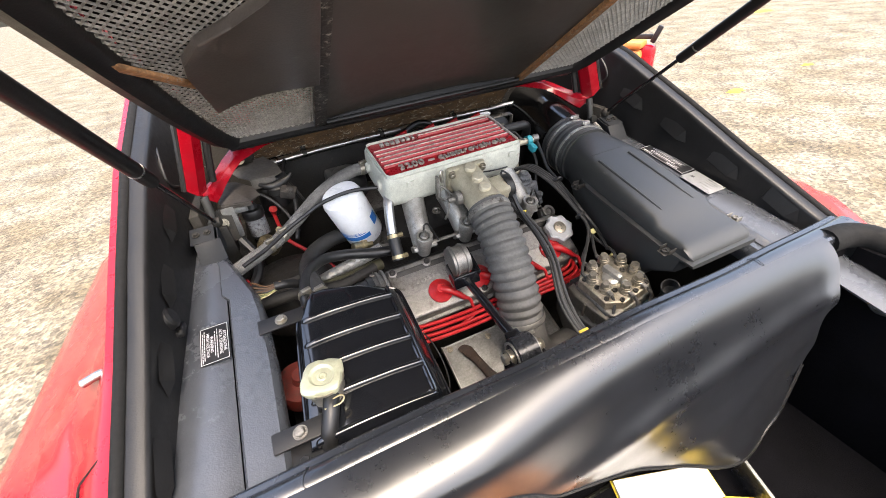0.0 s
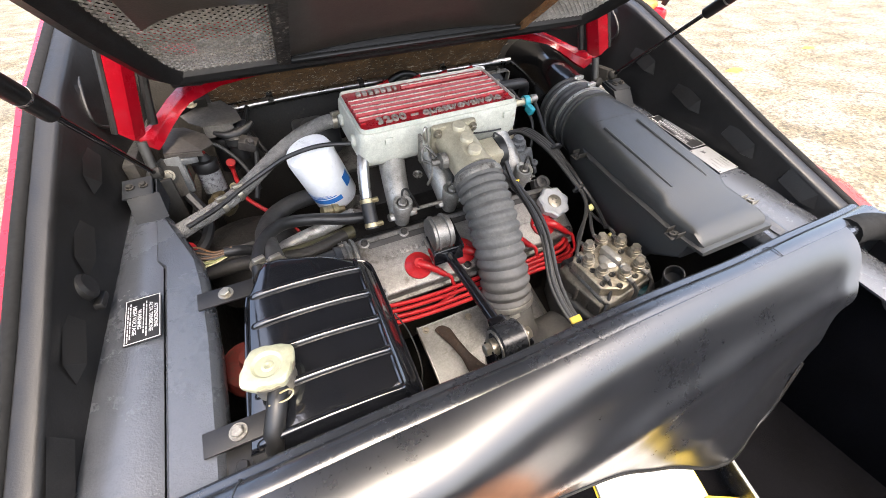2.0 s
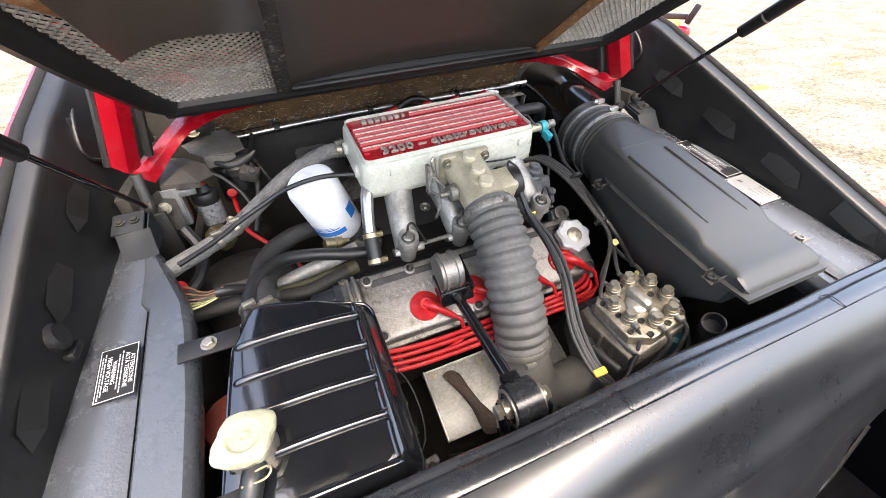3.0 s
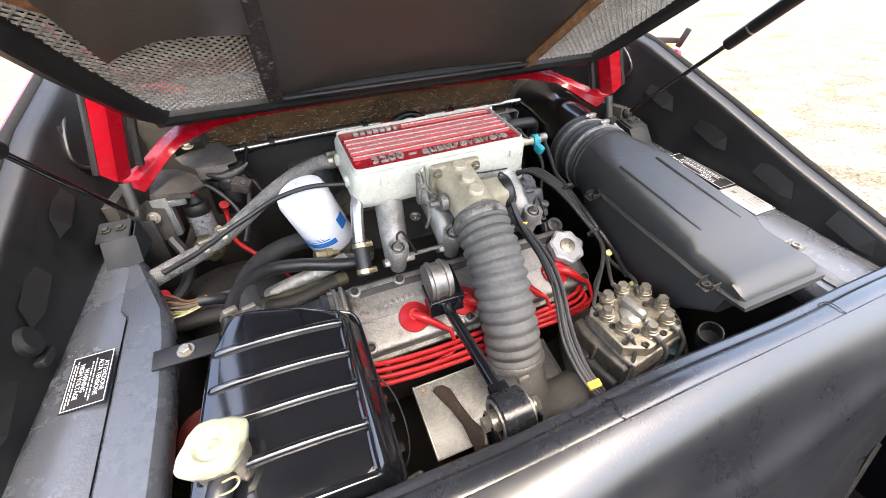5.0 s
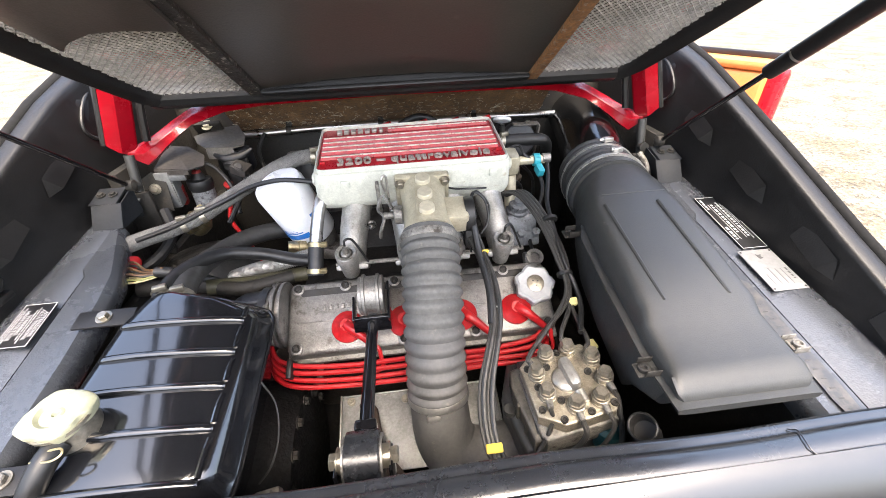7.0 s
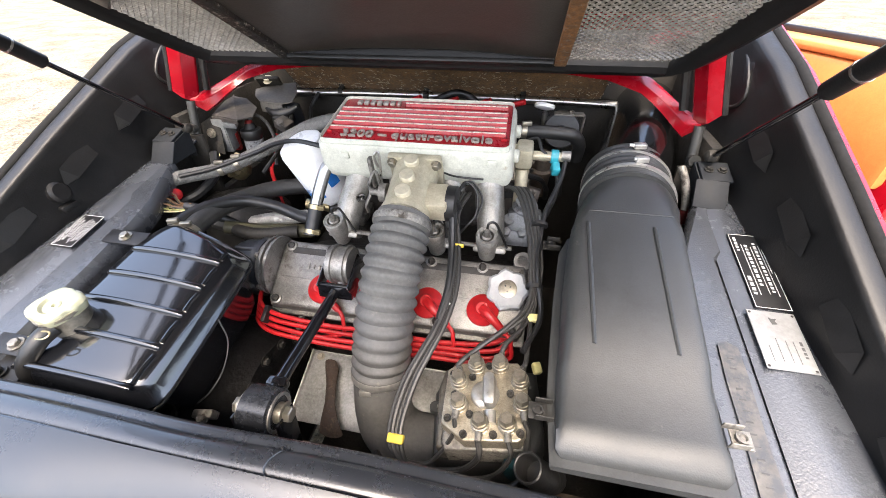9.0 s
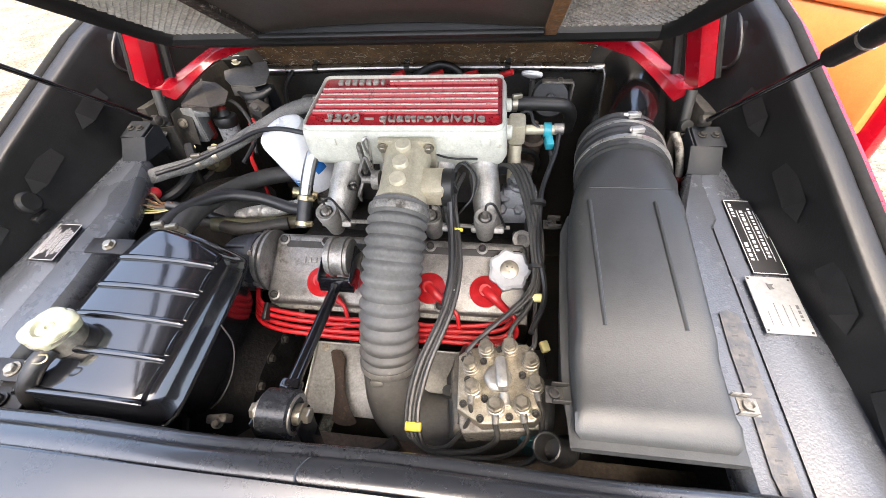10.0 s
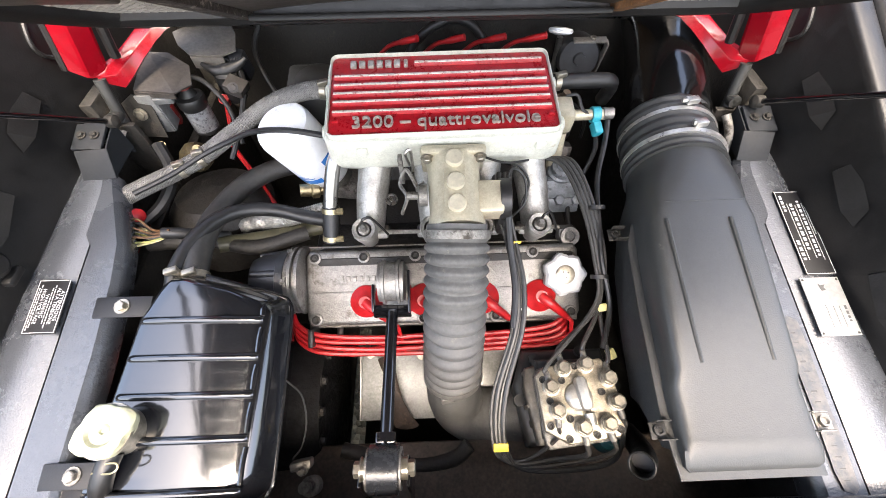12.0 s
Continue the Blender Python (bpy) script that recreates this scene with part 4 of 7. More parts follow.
# plug boots and leads
BOOT_X = (-0.112, -0.018, 0.080, 0.174)
for x in BOOT_X:
    c = cover_at(x, 0.040, 0.0)
    b = bmesh.new()
    lathe(b, c, CC_N, [(0, 0.027), (0.004, 0.0265), (0.008, 0.021), (0.013, 0.013), (0.018, 0.010)], 24)
    d = Vector((0.75, -0.55, -0.32))
    tube(b, [c + CC_N * 0.012, c + CC_N * 0.018 + d * 0.016, c + CC_N * 0.014 + d * 0.034, c + CC_N * 0.006 + d * 0.055], lambda t: 0.0095 - 0.004 * t, 12)
    part("plug_boot", b, RUBBER_RED, eng, "red silicone spark plug boot")
    b = bmesh.new()
    e = c + CC_N * 0.006 + d * 0.053
    tube(b, [e - d * 0.004, e + d * 0.012, e + Vector((0.012, -0.012, -0.016)), Vector((x + 0.05, 0.352, 0.700)), Vector((x, 0.345, 0.688))], 0.0036, 8)
    part("plug_lead", b, RUBBER_RED, eng)
for i in range(4):
    b = bmesh.new()
    z, y = 0.716 - 0.0085 * i, 0.362 - 0.007 * i
    tube(b, [(-0.245, y + 0.045, z + 0.004), (-0.228, y + 0.016, z + 0.004), (-0.19, y, z), (-0.10, y - 0.006 + 0.002 * (i % 2), z - 0.004), (0.0, y - 0.004, z - 0.004), (0.10, y - 0.004, z - 0.006 + 0.004 * i), (0.185 + 0.004 * i, y + 0.002, z - 0.001), (0.214 + 0.003 * i, y + 0.016, z + 0.004), (0.226, y + 0.040, z - 0.004), (0.224, y + 0.065, z - 0.03)], 0.0042, 8)
    part("ignition_lead", b, RUBBER_RED, eng, "red ignition lead")
b = bmesh.new()
box(b, (-0.205, 0.364, 0.705), (0.008, 0.03, 0.045), (30, 0, 0), 0.002)
part("lead_clip", b, RUBBER_BLACK, eng)
# oil filler cap: lobed alloy knob with a round centre
b = bmesh.new()
OC = Vector((0.211, 0.431, 0.775))
lathe(b, OC - CC_N * 0.012, CC_N, [(0, 0.022), (0.014, 0.022)], 24)
lathe(b, OC, CC_N, [(0, 0.030), (0.002, 0.033), (0.015, 0.033), (0.018, 0.029), (0.016, 0.016)], 56, 7, 0.07)
oc = part("oil_filler_cap", b, PLATE_WHITE, eng, "pale alloy lobed oil filler cap")
b = bmesh.new()
lathe(b, OC + CC_N * 0.014, CC_N, [(0, 0.015), (0.004, 0.015), (0.005, 0.012)], 24)
part("cap_disc", b, ZINC, oc)
# three dark dots, painting the shade of small holes onto the disc
b = bmesh.new()
for dx, dh in ((-0.004, 0.004), (0.004, 0.003), (0.0, -0.005)):
    lathe(b, OC + CC_N * 0.018 + Vector((dx, 0, 0)) + CC_D * dh, CC_N, [(0, 0.0015), (0.0014, 0.0015)], 8)
part("cap_hole_shade", b, INK_DARK, oc)
# block, heads and valley, dark between the runners
b = bmesh.new()
box(b, (0.02, 0.50, 0.70), (0.44, 0.16, 0.12), (-32, 0, 0), 0.012)
part("cylinder_head", b, GRUBBY, eng)
b = bmesh.new()
box(b, (0.02, 0.80, 0.70), (0.44, 0.16, 0.12), (32, 0, 0), 0.012)
part("cylinder_head", b, GRUBBY, eng)
b = bmesh.new()
box(b, (0.02, 0.65, 0.58), (0.50, 0.36, 0.26), (0, 0, 0), 0.02)
part("block", b, GRUBBY, eng, "oily dark engine block")
b = bmesh.new()
box(b, (0.02, 0.84, 0.79), (0.45, 0.10, 0.04), (35, 0, 0), 0.012)
part("front_cam_cover", b, ALU_DIRTY, eng)
b = bmesh.new()
lathe(b, (-0.46, 0.30, 0.535), (1, 0, 0), [(0, 0.13), (0.16, 0.15), (0.235, 0.145), (0.262, 0.125), (0.268, 0.04), (0.268, 0.0)], 36)
part("gearbox_case", b, material("black_road_grime", (0.005, 0.0045, 0.004), 0.7, worn=(0.022, 0.018, 0.014), worn_amount=0.15, scale=22, grain=160, bump=0.6, contrast=0.5, spec=0.2), eng)
b = bmesh.new()
for x0, r0 in ((-0.30, 0.1545), (-0.345, 0.154)):
    lathe(b, (x0, 0.30, 0.535), (1, 0, 0), [(0, r0 - 0.012), (0.001, r0), (0.009, r0), (0.010, r0 - 0.012)], 36)
for k in range(7):
    a = radians(20 + 24 * k)
    hexbolt(b, (-0.1985, 0.30 - 0.118 * math.cos(a), 0.535 + 0.118 * math.sin(a)), (1, 0, 0), 0.007, 0.007)
part("case_rib", b, GRUBBY, eng, "grimy ribs and bolts of the gearbox case")
# intake runners with injector cups
for x, lean in ((-0.085, -0.012), (-0.005, 0.006), (0.09, -0.006), (0.155, 0.012)):
    b = bmesh.new()
    tube(b, [(x, 0.605, 0.915), (x + lean * 0.3, 0.585, 0.88), (x + lean, 0.545, 0.845), (x + lean * 1.5, 0.51, 0.805)], lambda t: 0.029 - 0.006 * t, 18)
    box(b, (x + lean * 1.4, 0.508, 0.802), (0.058, 0.03, 0.016), (-35, 0, 0), 0.004)
    r = part("intake_runner", b, RUNNER, eng, "cast alloy intake runner")
    b = bmesh.new()
    c = Vector((x + lean * 1.4 - 0.004, 0.490, 0.825))
    lathe(b, c, (0, -0.35, 0.93), [(-0.035, 0.015), (-0.01, 0.0165), (0.010, 0.019), (0.024, 0.019), (0.026, 0.0175), (0.024, 0.012), (0.008, 0.011)], 20)
    part("injector_cup", b, RUNNER, r)
    b = bmesh.new()
    lathe(b, c + Vector((0, -0.003, 0.008)), (0, -0.35, 0.93), [(0, 0.010), (0.016, 0.009), (0.018, 0.006), (0.03, 0.004)], 10)
    part("injector", b, ALU_DIRTY, r)
    b = bmesh.new()
    tube(b, [c + Vector((0, -0.008, 0.034)), c + Vector((0.002, -0.010, 0.048)), c + Vector((0.012, -0.004, 0.046)), c + Vector((0.022, -0.002, 0.026)), c + Vector((0.034, 0.0, -0.005))], 0.0022, 6)
    part("injector_line", b, RUBBER_BLACK, r)
b = bmesh.new()
rod(b, (-0.13, 0.50, 0.812), (0.21, 0.50, 0.812), 0.004, seg=8)
part("linkage_rod", b, ALU_DIRTY, eng)
for i, x in enumerate((-0.05, 0.03, 0.10, 0.17)):
    b = bmesh.new()
    tube(b, [(x - 0.06, 0.82, 0.90), (x - 0.02, 0.81, 0.945), (x + 0.01, 0.795, 0.963), (x + 0.035, 0.785, 0.974)], lambda t: 0.0040 + 0.0018 * min(1, max(0, (t - 0.55) * 8)), 10)
    part("front_plug_lead", b, RUBBER_RED, eng)

# ---- intake plenum ----
PL = pose(0.0215, 0.640, 0.948, 10.0, 0, 1.0)
plen = thing("intake_plenum", (0.02, 0.64, 0.90), "cream alloy intake plenum with ribbed red top", "engine part")
b = bmesh.new()
rings = []
for z, w, d in ((-0.052, 0.325, 0.135), (-0.046, 0.345, 0.155), (-0.030, 0.354, 0.168), (0.014, 0.348, 0.170), (0.022, 0.346, 0.168), (0.026, 0.342, 0.165)):
    ring = []
    for k in range(40):
        t = 2 * math.pi * (k + 0.5) / 40
        c, q = math.cos(t), math.sin(t)
        e = 0.16
        ring.append(PL @ Vector((w / 2 * math.copysign(abs(c) ** e, c), d / 2 * math.copysign(abs(q) ** e, q), z)))
    rings.append(ring)
loft(b, rings)
body = part("plenum_body", b, CREAM, plen, "cream painted cast body")
for x in (-0.12, 0.14):
    b = bmesh.new()
    box(b, (0, 0, 0), (0.016, 0.006, 0.014), m=PL @ pose(x, -0.086, 0.008), bevel=0.002)
    part("body_lug", b, CREAM, body)
for y in (-0.04, 0.04):
    for x in (-0.176, 0.178):
        b = bmesh.new()
        lathe(b, PL @ Vector((x, y, -0.005)), (math.copysign(1, x), 0, 0), [(-0.004, 0.012), (0.004, 0.012), (0.006, 0.009)], 14)
        part("body_boss", b, CREAM, body)
b = bmesh.new()
prism(b, [(-0.156, -0.0755), (0.156, -0.0755), (0.163, -0.073), (0.1655, -0.066), (0.1655, 0.066), (0.163, 0.073), (0.156, 0.0755), (-0.156, 0.0755), (-0.163, 0.073), (-0.1655, 0.066), (-0.1655, -0.066), (-0.163, -0.073)], PL @ Matrix.Translation((0, 0, 0.024)), 0.006, 0.003)
top = part("plenum_top", b, RED_LID, plen, "worn red crackle-painted top")
RIDGE = material("bare_ridge", (0.66, 0.60, 0.52), 0.36, metal=0.3, worn=(0.36, 0.02, 0.02), worn_amount=0.36, scale=70, contrast=0.2)
LETTER = material("dull_bare_letter", (0.40, 0.37, 0.32), 0.42, metal=0.4, worn=(0.30, 0.02, 0.02), worn_amount=0.28, scale=80, contrast=0.25)
for y, x0, x1 in ((0.056, -0.04, 0.156), (0.032, -0.160, 0.158), (0.015, -0.160, 0.158), (-0.001, -0.160, 0.158), (-0.017, -0.160, 0.158), (-0.035, -0.160, 0.158)):
    b = bmesh.new()
    loft(b, [[PL @ Vector((x, y + v, z)) for v, z in ((-0.0046, 0.0295), (-0.0026, 0.0335), (-0.0015, 0.0350), (0.0015, 0.0350), (0.0026, 0.0335), (0.0046, 0.0295))] for x in (x0, x1)])
    part("top_ridge", b, RED_LID, top, "red painted ridge", smooth=False)
    b = bmesh.new()
    box(b, (0, 0, 0), (x1 - x0 - 0.001, 0.0036, 0.0022), m=PL @ pose((x0 + x1) / 2, y, 0.0348), bevel=0.0007)
    part("ridge_crest", b, RIDGE, top, "ridge crest worn to bare metal")
lip = []
for cx, cy, a0 in ((0.155, 0.065, 0), (-0.155, 0.065, 90), (-0.155, -0.065, 180), (0.155, -0.065, 270)):
    for a in range(0, 91, 15):
        lip.append((cx + 0.0115 * math.cos(radians(a0 + a)), cy + 0.0115 * math.sin(radians(a0 + a))))
b = bmesh.new()
vs = [[b.verts.new(PL @ Vector((x * (1 + 0.012 * o), y * (1 + 0.026 * o), z))) for o, z in ((0.35, 0.020), (0.45, 0.031), (0.25, 0.0345), (-0.35, 0.0345), (-0.6, 0.031), (-0.7, 0.026))] for x, y in lip]
for p, q in zip(vs, vs[1:] + vs[:1]):
    for m in range(5):
        b.faces.new((p[m], q[m], q[m + 1], p[m + 1]))
bmesh.ops.recalc_face_normals(b, faces=b.faces[:])
part("top_rim", b, CREAM, top, "cream raised lip round the red top")
for x in (-0.156, 0.156):
    b = bmesh.new()
    box(b, (0, 0, 0), (0.010, 0.004, 0.005), m=PL @ pose(x, -0.050, 0.0320), bevel=0.0012)
    part("top_stud", b, RED_LID, top)
lettering("raised_lettering", "3200 – quattrovalvole", PL @ pose(0.003, -0.0555, 0.0335) @ Matrix.Diagonal((1.11, 1.0, 1.0, 1.0)), 0.0275, 0.0022, LETTER, top, "raised bare metal lettering")
for i in range(7):
    b = bmesh.new()
    box(b, (0, 0, 0), (0.0095 if i < 6 else 0.006, 0.0125, 0.006), m=PL @ pose(-0.132 + 0.0132 * i, 0.056, 0.0325), bevel=0.0014)
    part("badge_block", b, LETTER, top, "raised badge shape")

# ---- throttle body and ribbed intake hose ----
thr = thing("throttle_assembly", (0.034, 0.50, 0.86), "yellowed alloy throttle with bolt heads", "throttle body")
T0, T1 = Vector((0.034, 0.556, 0.922)), Vector((0.036, 0.452, 0.886))
TD = (T1 - T0).normalized()
TU = Vector((0, TD.z, -TD.y))
b = bmesh.new()
m = Matrix.Translation(T0) @ Matrix(((1, 0, 0, 0), (0, TU.y, TD.y, 0), (0, TU.z, TD.z, 0), (0, 0, 0, 1)))
box(b, (0, 0, 0), (0.094, 0.068, 0.014), m=m @ pose(0, 0.002, 0.004), bevel=0.005)
lathe(b, T0, TD, [(0.008, 0.040), (0.03, 0.038), (0.09, 0.038), (0.104, 0.041), (0.112, 0.041)], 28)
part("body", b, TAN_ALLOY, thr)
b = bmesh.new()
box(b, (0, 0, 0), (0.038, 0.030, 0.088), m=m @ pose(0, 0.024, 0.052), bevel=0.013)
part("air_bypass", b, TAN_ALLOY, thr)
b = bmesh.new()
box(b, (0, 0, 0), (0.040, 0.04, 0.05), m=m @ pose(0.05, 0.0, 0.07), bevel=0.006)
part("switch_boss", b, TAN_ALLOY, thr)
for h in (0.022, 0.056, 0.088):
    b = bmesh.new()
    lathe(b, T0 + TD * h + TU * 0.036, TU, [(0, 0.0125), (0.008, 0.0125), (0.010, 0.011)], 18)
    part("plug", b, PLUG, thr)
for x in (-0.038, 0.038):
    b = bmesh.new()
    hexbolt(b, T0 + TD * 0.011 + TU * 0.024 + Vector((x, 0, 0)), TD, 0.0065, 0.007)
    part("flange_bolt", b, ZINC, thr)
b = bmesh.new()
lathe(b, T0 + TD * 0.06 + Vector((-0.04, 0, 0)), (-1, 0, 0), [(0, 0.016), (0.012, 0.016), (0.014, 0.006), (0.03, 0.006)], 16)
tube(b, [(-0.02, 0.51, 0.91), (-0.035, 0.53, 0.925), (-0.045, 0.52, 0.905), (-0.035, 0.50, 0.90), (-0.042, 0.49, 0.88), (-0.045, 0.50, 0.86)], 0.003, 6)
box(b, (-0.042, 0.535, 0.92), (0.006, 0.012, 0.06), (10, 0, 0), 0.001)
part("throttle_lever", b, ALU_DIRTY, thr)
b = bmesh.new()
tube(b, [(-0.030, 0.535, 0.93), (-0.034, 0.532, 0.952), (-0.026, 0.535, 0.955), (-0.024, 0.528, 0.90), (-0.010, 0.522, 0.905)], 0.0024, 8)
part("link_rod", b, SILVER, thr)
b = bmesh.new()
lathe(b, (-0.060, 0.512, 0.880), (0, -0.4, 0.9), [(0, 0.0095), (0.002, 0.0095), (0.002, 0.007), (0.0, 0.007)], 16)
lathe(b, (-0.060, 0.512, 0.880), (0, -0.4, 0.9), [(0, 0.003), (0.003, 0.003)], 8)
part("cable_wheel", b, SILVER, thr)
b = bmesh.new()
lathe(b, (0.078, 0.495, 0.895), (1, 0, 0), [(0, 0.012), (0.02, 0.012), (0.021, 0.03), (0.036, 0.03), (0.038, 0.024)], 20)
box(b, (0.108, 0.49, 0.862), (0.02, 0.034, 0.05), (-15, 0, 0), 0.004)
part("throttle_switch", b, RUBBER_BLACK, thr, "black throttle switch")

HOSE = [(0.036, 0.456, 0.888), (0.034, 0.415, 0.860), (0.031, 0.372, 0.820), (0.028, 0.334, 0.765), (0.026, 0.305, 0.705), (0.027, 0.290, 0.662), (0.028, 0.283, 0.640)]
hose = thing("intake_hose", (0.026, 0.28, 0.62), "grey ribbed rubber intake hose", "hose")
b = bmesh.new()


def ribs(t):
    if t < 0.04 or t > 0.72:
        return 0.0430
    return 0.0418 + 0.0056 * (0.5 - 0.5 * math.cos(2 * math.pi * 14 * (t - 0.04) / 0.68)) ** 0.6


tube(b, HOSE, ribs, 36, 28)
part("bellows", b, RUBBER, hose)
for p, q in ((HOSE[0], HOSE[1]), (HOSE[4], HOSE[5])):
    b = bmesh.new()
    p, q = Vector(p), Vector(q)
    d = (q - p).normalized()
    c = p + d * 0.008
    lathe(b, c, d, [(0, 0.0425), (0.0005, 0.0476), (0.0025, 0.0484), (0.0105, 0.0484), (0.0125, 0.0476), (0.013, 0.0425)], 40)
    box(b, c + Vector((-0.006, -0.045, -0.006)), (0.030, 0.008, 0.010), (-20, 0, 6), 0.002)
    part("hose_clamp", b, PALE_STEEL if p.z < 0.8 else ALU_DIRTY, hose)
# rigid elbow into the air meter
b = bmesh.new()
tube(b, [(0.0265, 0.298, 0.684), (0.0272, 0.289, 0.655), (0.030, 0.278, 0.622), (0.042, 0.264, 0.596), (0.070, 0.252, 0.580), (0.105, 0.248, 0.578), (0.150, 0.248, 0.585)], lambda t: 0.0445 + 0.008 * t, 28)
elb = solo("intake_elbow", b, RUBBER, "dark grey cast intake elbow under the ribbed hose", "duct")

# ---- fuel distributor on its air meter ----
METER = material("dull_tan_casting", (0.10, 0.092, 0.078), 0.5, metal=0.4, worn=(0.05, 0.045, 0.038), worn_amount=0.3, scale=25, grain=300, bump=0.3)
fdt = thing("fuel_distributor", (0.2, 0.245, 0.56), "alloy fuel distributor on a dark air meter housing", "engine part")
FD = pose(0.203, 0.240, 0.766, 6, -8, 5) @ Matrix.Scale(0.87, 4)
b = bmesh.new()
prism(b, [(-0.085, -0.075), (0.07, -0.08), (0.09, -0.03), (0.085, 0.07), (-0.06, 0.09), (-0.09, 0.03)], FD @ Matrix.Translation((-0.012, 0.012, -0.17)), 0.10, 0.012)
prism(b, [(-0.066, -0.06), (0.055, -0.064), (0.066, 0.05), (-0.05, 0.068)], FD @ Matrix.Translation((-0.01, 0.006, -0.075)), 0.05, 0.008)
part("air_meter_housing", b, PLASTIC, fdt, "dusty black air meter housing")
for k in range(5):
    b = bmesh.new()
    box(b, (0, 0, 0), (0.006, 0.012 if k % 2 else 0.008, 0.085), m=FD @ pose(-0.088 + 0.004 * abs(k - 2), -0.056 + 0.028 * k, -0.075, 0, 6, 0), bevel=0.002)
    part("cast_rib", b, METER, fdt)
b = bmesh.new()
prism(b, [(-0.082, -0.062), (-0.048, -0.066), (-0.048, 0.066), (-0.078, 0.062), (-0.086, 0.03)], FD @ Matrix.Translation((0, 0, -0.075)), 0.045, 0.006)
part("cast_housing", b, METER, fdt, "dull tan cast housing")
for k in range(6):
    t = 2 * math.pi * k / 6
    b = bmesh.new()
    lathe(b, FD @ Vector((0.085 * math.cos(t) - 0.012, 0.078 * math.sin(t) + 0.012, -0.075)), (0, 0, 1), [(0, 0.009), (0.010, 0.009)], 12)
    part("housing_lug", b, PLASTIC, fdt)
b = bmesh.new()
prism(b, [(-0.036, -0.066), (0.040, -0.066), (0.050, -0.056), (0.056, -0.010), (0.056, 0.036), (0.044, 0.054), (-0.050, 0.054), (-0.066, 0.042), (-0.070, -0.042)], FD @ Matrix.Translation((0, 0, -0.020)), 0.024, 0.003)
part("distributor_plate", b, FDALLOY, fdt, "dull yellowish alloy top plate")
b = bmesh.new()
prism(b, [(-0.066, -0.070), (0.046, -0.070), (0.052, -0.060), (0.053, 0.044), (0.045, 0.056), (-0.058, 0.056), (-0.068, 0.044), (-0.072, -0.060)], FD @ Matrix.Translation((0, 0, -0.062)), 0.042, 0.004)
part("distributor_base", b, ALU_DIRTY, fdt)
b = bmesh.new()
lathe(b, FD @ Vector((-0.006, 0, 0.004)), FD.to_3x3() @ Vector((0, 0, 1)), [(0, 0.0185), (0.003, 0.0185), (0.006, 0.016), (0.008, 0.010)], 28)
box(b, (0, 0, 0), (0.020, 0.054, 0.028), m=FD @ pose(0.001, 0.004, 0.011), bevel=0.0085)
rod(b, FD @ Vector((0.002, -0.026, 0.010)), FD @ Vector((0.002, -0.044, 0.008)), 0.007)
part("regulator_cap", b, PALE_STEEL, fdt, "bright metal centre fitting")
UP = (FD.to_3x3() @ Vector((0, 0, 1))).normalized() * 0.9
FUEL_ENDS = []
for k in range(8):
    bx, by = ((0.046, 0.020), (0.017, 0.046), (-0.020, 0.046), (-0.046, 0.020), (-0.044, -0.016), (-0.012, -0.045), (0.026, -0.045), (0.048, -0.016))[k]
    t = math.atan2(by, bx) + radians(15)
    c = FD @ Vector((bx, by, 0.004))
    b = bmesh.new()
    lathe(b, c, UP, [(0, 0.0118), (0.003, 0.0118), (0.0035, 0.0104), (0.0045, 0.0104), (0.005, 0.0114), (0.011, 0.0114), (0.0115, 0.0100), (0.013, 0.0103), (0.015, 0.0096)], 18)
    lathe(b, c + UP * 0.015, UP, [(0, 0.0088), (0.008, 0.0088), (0.010, 0.0074)], 6)
    un = part("banjo_bolt", b, ZINC, fdt, "yellowed hex banjo bolt")
    b = bmesh.new()
    o = Vector((0.15 * math.cos(t), 1.0 if by > 0 else -1.0, 0.0)).normalized()
    rod(b, c + UP * 0.007, c + UP * 0.005 + o * 0.022, 0.0055, 0.004, 10)
    part("banjo_neck", b, ALU_DIRTY, un)
    FUEL_ENDS.append(c + UP * 0.005 + o * 0.020)
for x, y in ((0.031, 0.002), (-0.026, 0.028), (-0.028, -0.030), (-0.060, -0.036), (-0.036, -0.058), (0.000, 0.047), (-0.056, 0.034), (0.043, -0.055), (0.006, -0.058), (-0.052, 0.0)):
    b = bmesh.new()
    lathe(b, FD @ Vector((x, y, 0.003)), UP, [(0, 0.005), (0.004, 0.005), (0.0035, 0.003), (0.002, 0.002)], 10)
    part("socket_screw", b, GRUBBY, fdt)
fl_lines = thing("fuel_lines", (0.10, 0.25, 0.60), "thin black fuel lines with yellow tags", "fuel line")
for k in (4, 5, 6, 7):
    e = FUEL_ENDS[k]
    b = bmesh.new()
    j = k - 4
    tube(b, [e, e + Vector((0.002 * j, -0.012, -0.02)), Vector((0.135 + 0.035 * j, 0.172 - 0.004 * j, 0.700 + 0.003 * j)), Vector((0.10 + 0.010 * j, 0.168 - 0.004 * j, 0.706 - 0.004 * j)), Vector((0.078 + 0.0055 * j, 0.185, 0.72)), Vector((0.081 + 0.0060 * j, 0.25, 0.748 + 0.003 * (j % 2))),
             Vector((0.113 + 0.0048 * j, 0.33, 0.788 + 0.004 * (j % 2))), Vector((0.121 + 0.0045 * j, 0.39, 0.815 + 0.004 * (j % 2))), Vector((0.112 + 0.0045 * j, 0.45, 0.846)), Vector((0.096 + 0.0070 * j, 0.50, 0.872 + 0.004 * (j % 2))), Vector((0.10 + 0.009 * j, 0.56, 0.88))], 0.0038 if j % 2 else 0.0030, 8)
    part("fuel_line", b, NYLON, fl_lines)
